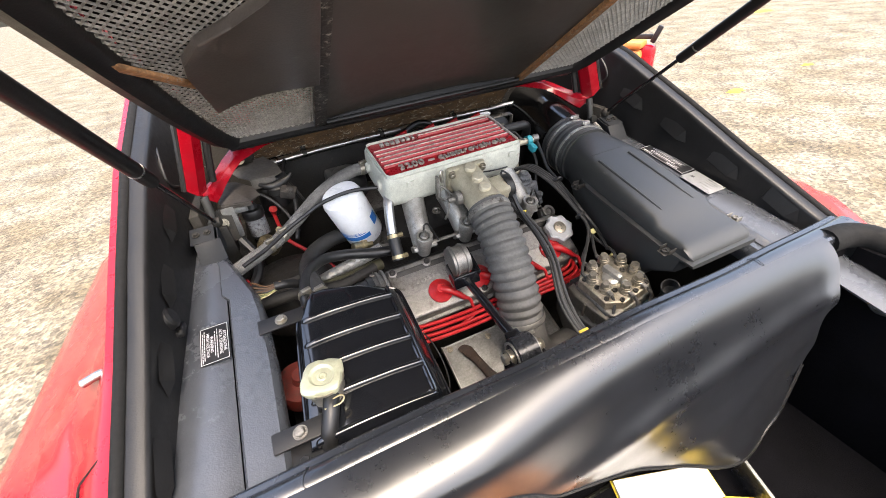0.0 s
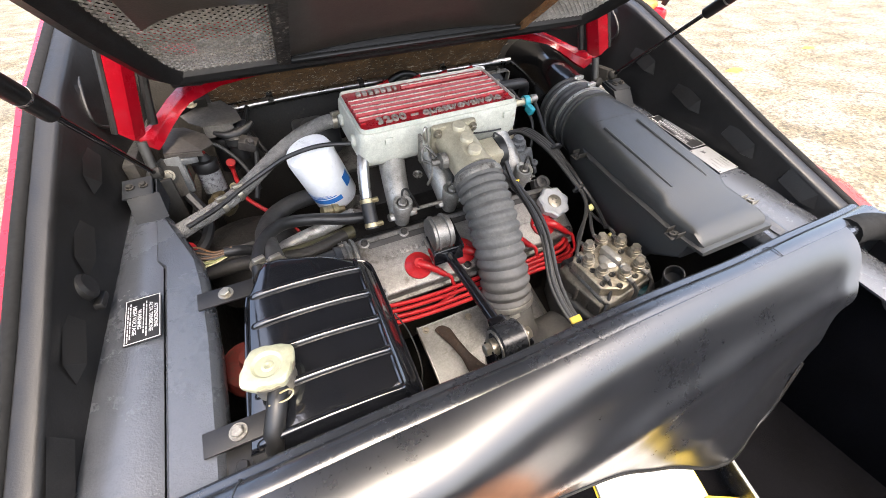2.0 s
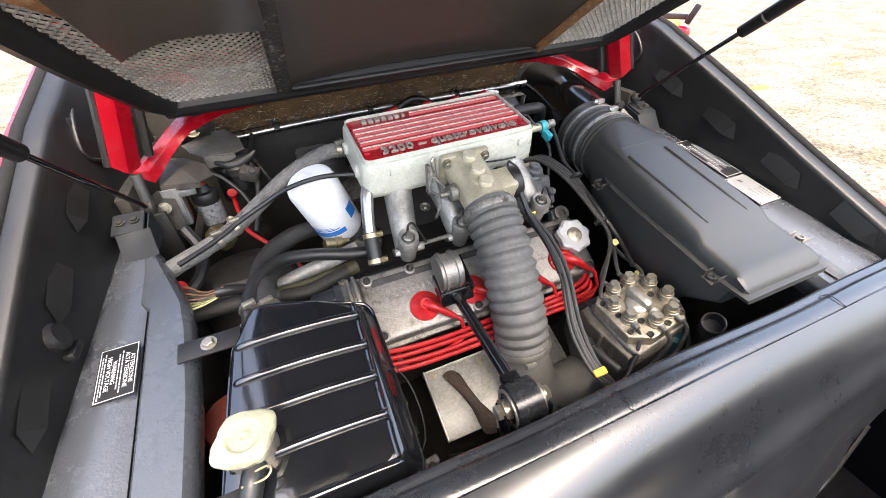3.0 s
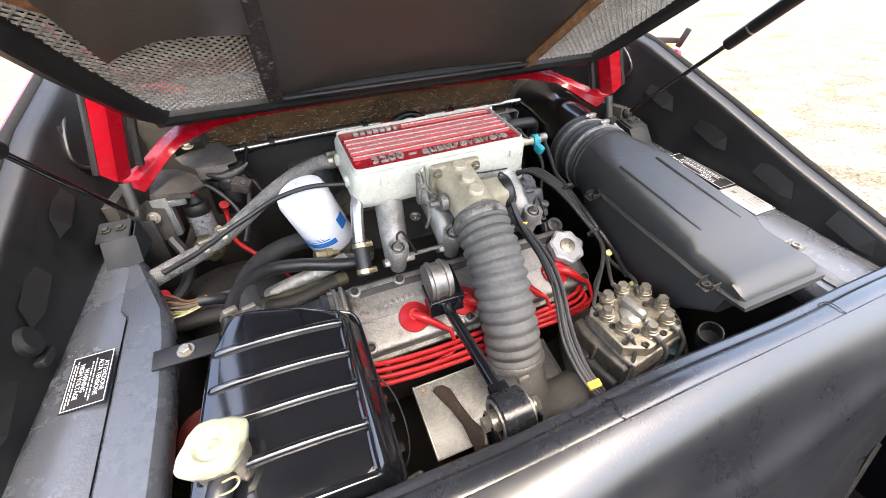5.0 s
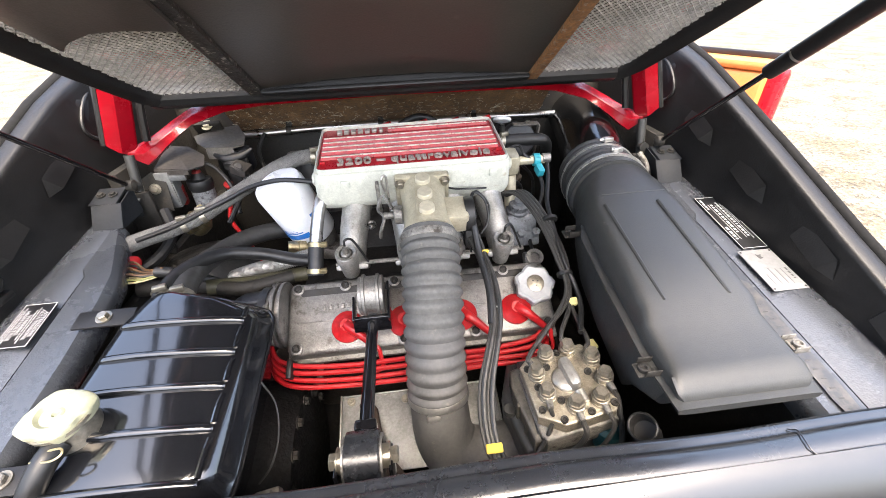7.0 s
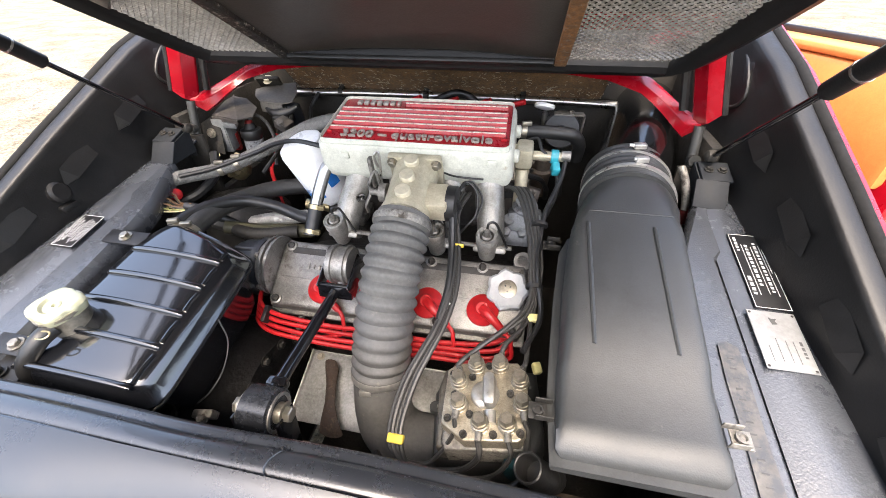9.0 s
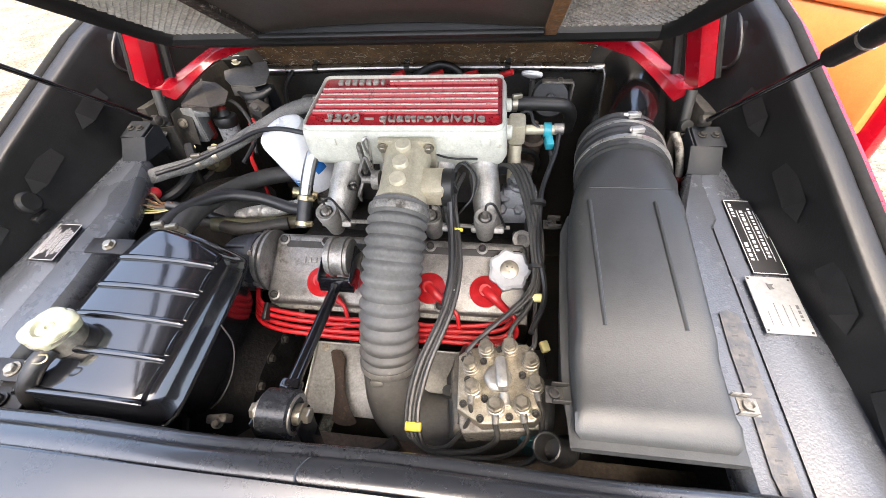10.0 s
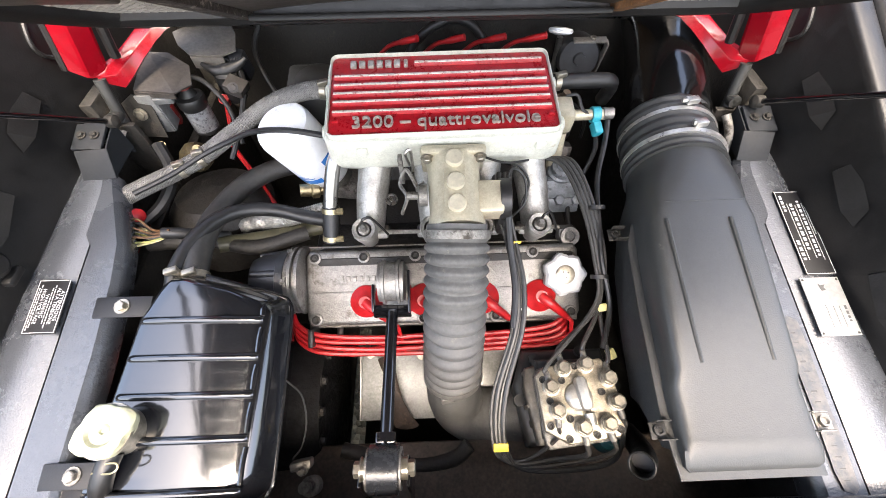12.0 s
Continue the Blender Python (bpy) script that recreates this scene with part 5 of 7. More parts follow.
for y, z in ((0.185, 0.72), (0.36, 0.80), (0.45, 0.845)):
    b = bmesh.new()
    box(b, (0.088 if y < 0.3 else 0.124, y, z), (0.022 if y < 0.2 else 0.020, 0.012 if y < 0.2 else 0.004, 0.010), (25, 0, 0), 0.002)
    part("tag", b, YELLOW if y != 0.36 else INK, fl_lines, "yellow tag" if y != 0.36 else "pale cable tie")
for k in (0, 1, 2, 3):
    e = FUEL_ENDS[k]
    b = bmesh.new()
    tube(b, [e, e + Vector((0.004, 0.012, 0.006)), Vector((0.250 - 0.004 * k, 0.36, 0.79 + 0.006 * k)), Vector((0.258 - 0.005 * k, 0.42, 0.835)), Vector((0.246 - 0.006 * k, 0.50, 0.875)), Vector((0.228 - 0.008 * k, 0.57, 0.89)), Vector((0.20 - 0.012 * k, 0.60, 0.87))], 0.0034, 8)
    part("fuel_line", b, NYLON, fl_lines)
TAG_PALE = material("faded_yellow_tag", (0.52, 0.47, 0.20), 0.5, contrast=0.15)
for c, sz, rot in (((0.251, 0.361, 0.794), (0.016, 0.012, 0.012), (25, 0, 5)), ((0.082, 0.500, 0.802), (0.013, 0.012, 0.010), (30, 0, 0)), ((0.263, 0.301, 0.758), (0.012, 0.016, 0.012), (20, 0, 20))):
    b = bmesh.new()
    box(b, c, sz, rot, 0.0025)
    part("tag", b, TAG_PALE, fl_lines, "faded yellow tag")
for y, z in ((0.40, 0.82), (0.49, 0.873)):
    b = bmesh.new()
    lathe(b, (0.250, y, z), (0, 0.8, 0.5), [(-0.003, 0.013), (0.003, 0.013)], 12)
    part("cable_tie", b, RUBBER_BLACK, fl_lines)

# ---- air box and its duct ----
air = thing("air_cleaner", (0.35, 0.3, 0.72), "dusty grey-black plastic air cleaner box", "air box")


def box_ring(y, xl, xr, zt, zb, e, dz=0.0):
    ring = []
    cx, cz, w, h = (xl + xr) / 2, (zt + zb) / 2, (xr - xl) / 2, (zt - zb) / 2
    for k in range(40):
        t = 2 * math.pi * (k + 0.5) / 40
        c, q = math.cos(t), math.sin(t)
        x = math.copysign(abs(c) ** e, c)
        z = math.copysign(abs(q) ** e, q)
        shrink = 1 - 0.15 * max(0, z) - 0.22 * max(0, -z - 0.1) if e < 0.28 else 1
        ring.append(Vector((cx + w * x * shrink, y + dz * z, cz + h * z)))
    return ring


b = bmesh.new()
loft(b, [box_ring(0.140, 0.268, 0.430, 0.846, 0.838, 0.13), box_ring(0.145, 0.262, 0.436, 0.853, 0.837, 0.13), box_ring(0.160, 0.262, 0.436, 0.862, 0.836, 0.13), box_ring(0.170, 0.263, 0.436, 0.864, 0.795, 0.13), box_ring(0.225, 0.264, 0.438, 0.874, 0.760, 0.13),
         box_ring(0.242, 0.266, 0.438, 0.887, 0.735, 0.13), box_ring(0.34, 0.272, 0.442, 0.909, 0.75, 0.14), box_ring(0.43, 0.282, 0.446, 0.929, 0.765, 0.16), box_ring(0.455, 0.288, 0.447, 0.933, 0.77, 0.26),
         box_ring(0.49, 0.302, 0.450, 0.938, 0.785, 0.5), box_ring(0.525, 0.314, 0.454, 0.944, 0.80, 0.8), box_ring(0.55, 0.318, 0.456, 0.946, 0.805, 1.0), box_ring(0.56, 0.318, 0.456, 0.946, 0.806, 1.0)])
abx = part("box_body", b, PLASTIC, air)
b = bmesh.new()
loft(b, [box_ring(0.132, 0.259, 0.440, 0.842, 0.832, 0.2), box_ring(0.20, 0.256, 0.443, 0.847, 0.836, 0.2), box_ring(0.24, 0.257, 0.446, 0.853, 0.843, 0.2), box_ring(0.32, 0.261, 0.449, 0.863, 0.853, 0.2), box_ring(0.42, 0.270, 0.452, 0.874, 0.864, 0.2), box_ring(0.455, 0.284, 0.450, 0.878, 0.869, 0.2)])
part("seam_flange", b, PLASTIC, air)
b = bmesh.new()
tube(b, [(0.312, 0.4505, 0.9322), (0.33, 0.451, 0.9325), (0.40, 0.4515, 0.9325), (0.422, 0.452, 0.9322)], 0.0006, 6)
part("mould_seam", b, PLASTIC, abx)
for x in (0.309, 0.394):
    b = bmesh.new()
    tube(b, [(x, 0.248, 0.8865), (x, 0.30, 0.8995), (x, 0.36, 0.9135), (x, 0.425, 0.9285)], 0.0030, 8)
    part("moulded_rib", b, PLASTIC, abx)
for x, y, z in ((0.255, 0.183, 0.850), (0.444, 0.185, 0.857), (0.265, 0.44, 0.875)):
    b = bmesh.new()
    s = -1 if x < 0.35 else 1
    box(b, (x, y, z - 0.004), (0.019, 0.018, 0.002), (8, 0, 0), 0.0006)
    for dy in (-0.008, 0.008):
        box(b, (x - s * 0.006, y + dy * 1.25, z + 0.001), (0.018, 0.0016, 0.010), (8, 0, 0), 0.0004)
    lathe(b, (x, y, z - 0.003), (0, 0, 1), [(0, 0.0062), (0.004, 0.0062), (0.0045, 0.004), (0.002, 0.003)], 16)
    part("clip", b, GRUBBY if x < 0.35 else ALU_DIRTY, air, "metal clip with screw")
for y, zz in ((0.568, 0.0015), (0.616, 0.004)):
    b = bmesh.new()
    lathe(b, (0.388 + 0.1 * (y - 0.545), y, 0.877 + zz), (0.12, 1, 0.10), [(0, 0.070), (0.0005, 0.0775 - zz * 0.7), (0.0075, 0.0775 - zz * 0.7), (0.008, 0.070)], 44)
    box(b, (0.394 + 0.1 * (y - 0.545), y + 0.006, 0.957 + zz), (0.020, 0.012, 0.009), (0, 0, 8), 0.002)
    rod(b, (0.384, y + 0.004, 0.958 + zz), (0.404, y + 0.004, 0.958 + zz), 0.003, seg=8)
    part("duct_clamp", b, CLAMP, air, "metal duct clamp")
b = bmesh.new()
tube(b, [(0.387, 0.545, 0.877), (0.390, 0.575, 0.879), (0.394, 0.615, 0.882), (0.399, 0.652, 0.886)], lambda t: 0.0738 - 0.003 * t + 0.0011 * math.cos(t * 46), 40, 36)
part("bellows_sleeve", b, PLASTIC, air, "grey ribbed rubber sleeve")
b = bmesh.new()
tube(b, [(0.396, 0.60, 0.882), (0.405, 0.645, 0.886), (0.416, 0.69, 0.892), (0.440, 0.785, 0.903), (0.464, 0.88, 0.908), (0.482, 0.965, 0.910)], 0.0675, 40)
part("intake_duct", b, DUCT, air, "glossy black intake duct")

# ---- expansion tank ----
tank = thing("expansion_tank", (-0.31, 0.26, 0.72), "glossy black ribbed coolant expansion tank", "coolant tank")
SL = math.degrees(math.atan(0.215))
TK = pose(-0.31, 0.25, 0.839, SL, 2.6, 0)
b = bmesh.new()
# pressed upper shell: a flange outline, a rounded border and a gently crowned top
FLANGE = [(-0.112, -0.128), (-0.02, -0.132), (0.082, -0.130), (0.100, -0.118), (0.104, -0.095), (0.1045, 0.0), (0.104, 0.095), (0.099, 0.118), (0.085, 0.127), (0.03, 0.143), (-0.030, 0.159), (-0.050, 0.160), (-0.070, 0.148), (-0.082, 0.122), (-0.090, 0.090), (-0.100, 0.0)]


def shell(k_in, z):
    """The flange outline drawn in by k_in, less on the left side, at a height on the crowned top."""
    ring = []
    for x, y in FLANGE:
        gx = k_in * (1.0 if x > 0 else 0.45)
        px = x - math.copysign(min(abs(x), gx), x) if abs(x) > 0.06 else x
        py = y - math.copysign(min(abs(y), k_in * 0.75), y) if abs(y) > 0.10 else y
        ring.append(Vector((px, py, z)))
    return ring


def crowned(p):
    u = (p.x + 0.005) / 0.09
    return TK @ Vector((p.x, p.y, p.z - 0.0075 * u * u))


rings = [shell(0.004, -0.034), shell(0.0, -0.032), shell(0.0, -0.028), shell(0.006, -0.022), shell(0.010, -0.013), shell(0.016, -0.005), shell(0.022, -0.001), shell(0.027, 0.0)]
inner = rings[-1]
for k in (0.85, 0.65, 0.45, 0.25, 0.1):
    rings.append([Vector((-0.005 + (p.x + 0.005) * k, 0.01 + (p.y - 0.01) * k, 0.0)) for p in inner])
loft(b, [[crowned(p) for p in r] for r in rings])
loft(b, [[crowned(Vector((-0.005 + (x + 0.005) * k, 0.01 + (y - 0.01) * k, z))) for x, y in FLANGE] for z, k in ((-0.036, 0.985), (-0.05, 0.93), (-0.13, 0.80), (-0.135, 0.70))])
tb = part("tank_body", b, TANK_PAINT, tank)
BEADS = (0.088, 0.040, -0.006, -0.056, -0.112)
for i, y in enumerate(BEADS):
    xl = -0.080 - 0.016 * (0.09 - y) / 0.19
    b = bmesh.new()
    tube(b, [crowned(Vector((x, y, z))) for x, z in ((xl + 0.004, -0.006), (xl + 0.012, 0.0008), (-0.03, 0.0012), (0.03, 0.0012), (0.070, 0.0012), (0.078, -0.001))], 0.0050, 10)
    part("pressed_bead", b, TANK_PAINT, tb)
    b = bmesh.new()
    y2 = BEADS[i - 1] if i else 0.118
    tube(b, [crowned(Vector((0.0775, y + 0.006, 0.0))), crowned(Vector((0.0775, (y + y2) / 2, 0.0002))), crowned(Vector((0.0785, y2 - 0.010, -0.001)))], 0.0034, 8)
    part("pressed_bead", b, TANK_PAINT, tb)
b = bmesh.new()
tube(b, [crowned(Vector((x * 1.012, y * 1.01, -0.030))) for x, y in FLANGE + FLANGE[:1]], 0.0026, 8, 4)
part("weld_flange", b, TANK_PAINT, tb)
# filler neck and pressure cap
b = bmesh.new()
NK = Vector((-0.375, 0.206, 0.842))
lathe(b, NK, (0, -0.10, 1), [(-0.03, 0.026), (0.010, 0.026), (0.014, 0.030), (0.018, 0.030)], 24)
part("filler_neck", b, ZINC, tank)
b = bmesh.new()
cm = pose(NK.x, NK.y - 0.002, NK.z + 0.017, 6, 0, 28)
rings = []
for h, r in ((-0.007, 0.0325), (0.001, 0.0345), (0.005, 0.0345), (0.0075, 0.0325), (0.0085, 0.029), (0.0085, 0.0205), (0.0070, 0.0185), (0.0050, 0.0165), (0.0045, 0.0085), (0.0055, 0.0070), (0.0056, 0.0050), (0.0030, 0.0032), (0.0028, 0.0005)):
    k = max(0.0, (r - 0.021) / 0.0135)
    r *= 0.87
    rings.append([cm @ Vector((r * (1 + k * (0.055 * math.cos(2 * a) + 0.085 * math.cos(4 * a) + 0.018 * math.cos(12 * a))) * math.cos(a), r * (1 + k * (0.055 * math.cos(2 * a) + 0.085 * math.cos(4 * a) + 0.018 * math.cos(12 * a))) * math.sin(a), h)) for a in (2 * math.pi * j / 72 for j in range(72))])
loft(b, rings)
cap = part("pressure_cap", b, CAP_YELLOW, tank, "pale yellow zinc pressure cap")
b = bmesh.new()
tube(b, [NK + Vector((-0.004, -0.036, 0.006)), NK + Vector((0.016, -0.034, 0.008)), NK + Vector((0.020, -0.039, 0.006)), NK + Vector((0.012, -0.044, 0.004)), NK + Vector((-0.008, -0.043, 0.004))], 0.0012, 6)
part("wire_clip", b, BRASS, tank)
b = bmesh.new()
tube(b, [NK + Vector((0.004, -0.022, 0.000)), NK + Vector((-0.002, -0.042, -0.006)), NK + Vector((-0.014, -0.062, -0.030)), NK + Vector((-0.022, -0.070, -0.075)), NK + Vector((-0.022, -0.072, -0.14))], 0.0115, 14)
part("overflow_hose", b, RUBBER_BLACK, tank)
for (x, y, z) in ((-0.417, 0.358, 0.862), (-0.423, 0.163, 0.823)):
    b = bmesh.new()
    box(b, (x + 0.0, y, z - 0.004), (0.075, 0.028, 0.004), (SL, 0, 0), 0.001)
    br = part("mount_tab", b, BLACK_SATIN, tank)
    b = bmesh.new()
    hexbolt(b, (x, y, z - 0.002), (0, -0.2, 1), 0.007, 0.006)
    part("bolt", b, ZINC if y > 0.3 else ALU_DIRTY, br)

# ---- torque rod between engine and frame ----
tr = thing("torque_rod", (-0.068, 0.16, 0.72), "black engine torque rod with rubber bushes", "torque rod")
b = bmesh.new()
lathe(b, (-0.088, 0.160, 0.782), (1, 0, 0), [(0, 0.024), (0.002, 0.0290), (0.038, 0.0290), (0.040, 0.024)], 32)
lo = part("lower_bush", b, GLOSS_DARK, tr)
for x, s in ((-0.088, -1), (-0.048, 1)):
    b = bmesh.new()
    lathe(b, (x - s * 0.001, 0.160, 0.782), (s, 0, 0), [(0, 0.0245), (0.003, 0.0245), (0.003, 0.0205), (0.0005, 0.0200)], 28)
    part("bush_sleeve", b, ALU, lo)
    b = bmesh.new()
    lathe(b, (x, 0.160, 0.782), (s, 0, 0), [(0, 0.013), (0.008, 0.013)], 18)
    hexbolt(b, (x + s * 0.008, 0.160, 0.782), (s, 0, 0), 0.010, 0.009)
    part("bush_bolt", b, ZINC, lo)
    b = bmesh.new()
    box(b, (x + s * 0.010, 0.150, 0.735), (0.004, 0.034, 0.10), (-8, 0, 0), 0.001)
    part("mount_plate", b, BLACK_PAINT, tr)
b = bmesh.new()
rod(b, (-0.067, 0.185, 0.786), (-0.065, 0.372, 0.785), 0.0088)
box(b, (-0.067, 0.194, 0.787), (0.026, 0.014, 0.016), (0, 0, 0), 0.003)
part("shaft", b, BLACK_PAINT, tr)
b = bmesh.new()
box(b, (-0.065, 0.370, 0.786), (0.058, 0.008, 0.026), (-10, 0, 0), 0.002)
for s in (-1, 1):
    box(b, (-0.065 + s * 0.0275, 0.388 + 0.008 * (s > 0), 0.797 + 0.003 * (s > 0)), (0.004, 0.042 + 0.022 * (s > 0), 0.026 + 0.014 * (s > 0)), (25, 0, 0), 0.003)
part("fork", b, BLACK_PAINT, tr)
b = bmesh.new()
lathe(b, (-0.084, 0.408, 0.812), (1, 0, 0), [(0, 0.022), (0.001, 0.030), (0.006, 0.0305), (0.007, 0.0335), (0.011, 0.0335), (0.012, 0.030), (0.028, 0.030), (0.029, 0.0335), (0.033, 0.0335), (0.034, 0.0305), (0.039, 0.030), (0.040, 0.022)], 32)
part("upper_bush", b, ALU, tr, "ribbed alloy upper bush")

# ---- bare lifting eye under the ignition leads ----
b = bmesh.new()
tube(b, [Vector((-0.176, 0.380, 0.640)) + Vector((0.0105 * math.cos(a), -0.006 * math.sin(a), 0.0105 * math.sin(a))) for a in (2 * math.pi * k / 16 for k in range(17))], 0.0036, 10, 2)
rod(b, (-0.176, 0.386, 0.650), (-0.170, 0.420, 0.690), 0.0055)
solo("lifting_eye", b, PALE_STEEL, "bare metal lifting eye under the red leads", "bracket")

# ---- heat shield sheet below ----
b = bmesh.new()
box(b, (-0.005, 0.31, 0.592), (0.275, 0.125, 0.003), (20, 0, 0), 0.001)
box(b, (-0.005, 0.372, 0.605), (0.275, 0.003, 0.03), (20, 0, 0), 0.001)
hs = thing("heat_shield", (0, 0.3, 0.56), "scuffed bare sheet metal heat shield", "heat shield")
part("sheet", b, SHEET, hs)
for x in (-0.1415, 0.1315):
    b = bmesh.new()
    box(b, (x, 0.31, 0.597), (0.003, 0.125, 0.012), (20, 0, 0), 0.001)
    part("folded_edge", b, PALE_STEEL, hs, "bright folded edge")
for x, y in ((-0.125, 0.36), (-0.03, 0.355), (0.02, 0.27)):
    b = bmesh.new()
    hexbolt(b, (x, y, 0.594 + (y - 0.31) * 0.364), (0, -0.34, 0.94), 0.005, 0.004)
    part("shield_bolt", b, ZINC, hs)
b = bmesh.new()
rings = []
for y, z, x, w, h in ((0.348, 0.616, -0.098, 0.012, 0.005), (0.338, 0.614, -0.092, 0.014, 0.007), (0.310, 0.606, -0.083, 0.010, 0.008), (0.280, 0.596, -0.074, 0.010, 0.008), (0.256, 0.586, -0.066, 0.016, 0.007), (0.240, 0.578, -0.058, 0.022, 0.006)):
    rings.append([Vector((x + w * math.cos(a), y + 0.3 * w * math.sin(a), z + h * math.sin(a))) for a in (2 * math.pi * k / 12 for k in range(12))])
loft(b, rings)
part("strap", b, RUST_DARK, hs, "rusty dark strap")

# ---- oil filter ----
F0, F1 = Vector((-0.2005, 0.677, 0.783)), Vector((-0.241, 0.642, 0.923))
of = thing("oil_filter", F0, "white spin-on oil filter with blue printed band", "oil filter")
fd = (F1 - F0).normalized()
L_ = (F1 - F0).length
b = bmesh.new()
lathe(b, F0, fd, [(0, 0.042), (0.003, 0.0465), (0.008, 0.0485), (L_ - 0.018, 0.0485), (L_ - 0.008, 0.0455), (L_ - 0.001, 0.034), (L_ + 0.001, 0.0)], 36)
part("canister", b, WHITE, of)
x, y, d = basis(fd)
for h0, h1, a0, a1 in ((0.030, 0.043, 3.2, 6.6), (0.046, 0.0485, 3.4, 6.4), (0.0505, 0.0522, 3.6, 6.2), (0.0545, 0.0555, 3.7, 6.1), (0.045, 0.075, 0.75, 1.25)):
    b = bmesh.new()
    vs = [[b.verts.new(F0 + fd * h + (x * math.cos(t) + y * math.sin(t)) * 0.0489) for h in (h0, h1)] for t in (a0 + (a1 - a0) * k / 32 for k in range(33))]
    for p, q in zip(vs, vs[1:]):
        b.faces.new((p[0], q[0], q[1], p[1]))
    part("printed_band", b, BLUE, of, "blue printed band")
b = bmesh.new()
lathe(b, F0 - fd * 0.03, fd, [(0, 0.036), (0.02, 0.040), (0.028, 0.040), (0.030, 0.036)], 28)
box(b, F0 - fd * 0.045 + Vector((0.02, -0.01, 0)), (0.09, 0.07, 0.03), (0, 10, 0), 0.008)
part("filter_mount", b, ALU_DIRTY, of, "dirty alloy filter mount")

# ---- hoses on the left ----
def hose_thing(name, pts, r, mat, label, clamps=(), seg=14):
    t = thing(name, pts[-1], label, "hose")
    b = bmesh.new()
    tube(b, pts, r, seg)
    part("hose", b, mat, t)
    cp = curve_points(pts, 6)
    for c in clamps:
        i = min(len(cp) - 2, int(c * (len(cp) - 1)))
        d = (cp[i + 1] - cp[i]).normalized()
        b = bmesh.new()
        lathe(b, cp[i] - d * 0.005, d, [(0, r + 0.0004), (0.0005, r + 0.0018), (0.0095, r + 0.0018), (0.010, r + 0.0004)], 18)
        box(b, cp[i] + Vector((0.004, -0.004, r + 0.003)), (0.018, 0.009, 0.008), (0, 0, 20), 0.0015)
        part("hose_clip", b, ZINC, t, "zinc hose clip")
    return t


hose_thing("thin_breather", [(-0.155, 0.600, 0.930), (-0.22, 0.610, 0.935), (-0.28, 0.625, 0.920), (-0.325, 0.628, 0.900), (-0.37, 0.618, 0.884), (-0.42, 0.585, 0.872), (-0.47, 0.550, 0.868)], 0.0045, RUBBER_BLACK, "thin black breather hose", (), 8)
hose_thing("coolant_hose", [(-0.343, 0.380, 0.832), (-0.350, 0.43, 0.842), (-0.357, 0.50, 0.834), (-0.352, 0.565, 0.819), (-0.330, 0.620, 0.810), (-0.290, 0.660, 0.802), (-0.24, 0.685, 0.79), (-0.19, 0.70, 0.77)], 0.0180, HOSE_DARK, "thick dark rubber coolant hose", (0.10,))
hose_thing("bypass_hose", [(-0.372, 0.380, 0.836), (-0.370, 0.42, 0.852), (-0.356, 0.48, 0.851), (-0.322, 0.53, 0.838), (-0.27, 0.548, 0.820), (-0.21, 0.540, 0.806), (-0.165, 0.535, 0.80)], 0.0115, RUBBER_BLACK, "black rubber bypass hose", (0.15,))
hose_thing("lower_hose", [(-0.47, 0.50, 0.80), (-0.38, 0.51, 0.79), (-0.30, 0.50, 0.78), (-0.22, 0.53, 0.775)], 0.013, GRUBBY, "grimy hose low in the bay", ())
hose_thing("vacuum_line", [(-0.398, 0.800, 0.850), (-0.394, 0.765, 0.822), (-0.386, 0.725, 0.804), (-0.345, 0.672, 0.782), (-0.306, 0.621, 0.758), (-0.295, 0.60, 0.745)], 0.0048, RUBBER_RED, "thin red vacuum line low in the bay", (), 8)
def braid(owner, pts, r, mat, label, strands=9, pitch=0.020, wire=0.0011):
    """Two crossed sets of flat wire strands wound round a hose."""
    p = curve_points(pts, 16)
    for turn in (1, -1):
        b = bmesh.new()
        for k in range(strands):
            x, _, _ = basis(p[1] - p[0])
            run, way = 0.0, []
            for i, q in enumerate(p):
                d = (p[min(i + 1, len(p) - 1)] - p[max(i - 1, 0)]).normalized()
                x = (x - d * x.dot(d)).normalized()
                run += (q - p[i - 1]).length if i else 0.0
                a = turn * 2 * math.pi * (run / (pitch * 2.2)) + 2 * math.pi * k / strands
                way.append(q + (x * math.cos(a) + d.cross(x) * math.sin(a)) * r)
            tube(b, way, wire, 5, 1)
        tagged(part("braid", b, mat, owner, label), kind="stuff")


BREATHER = [(-0.160, 0.690, 0.945), (-0.19, 0.690, 0.946), (-0.235, 0.692, 0.933), (-0.285, 0.688, 0.910), (-0.335, 0.652, 0.891), (-0.385, 0.622, 0.871), (-0.430, 0.597, 0.861), (-0.465, 0.570, 0.861), (-0.495, 0.550, 0.858), (-0.52, 0.535, 0.850)]
braid(hose_thing("breather_hose", BREATHER, 0.0135, BRAID, "grey cloth-braided breather hose", (0.04, 0.56, 0.64)), BREATHER, 0.0136, BRAID, "woven grey cloth braid", 14, 0.016, 0.0008)
STEEL_LINE = [(-0.378, 0.560, 0.750), (-0.335, 0.556, 0.769), (-0.290, 0.551, 0.784), (-0.248, 0.549, 0.793), (-0.19, 0.565, 0.796)]
braid(hose_thing("braided_line", STEEL_LINE, 0.0125, STEEL_BRAID, "steel-braided line between the hoses"), STEEL_LINE, 0.0128, PALE_STEEL, "woven bright wire braid", 14, 0.013, 0.0008)
sp = thing("breather_pipe", (-0.168, 0.49, 0.79), "bright metal breather pipe with brass clips", "pipe")
b = bmesh.new()
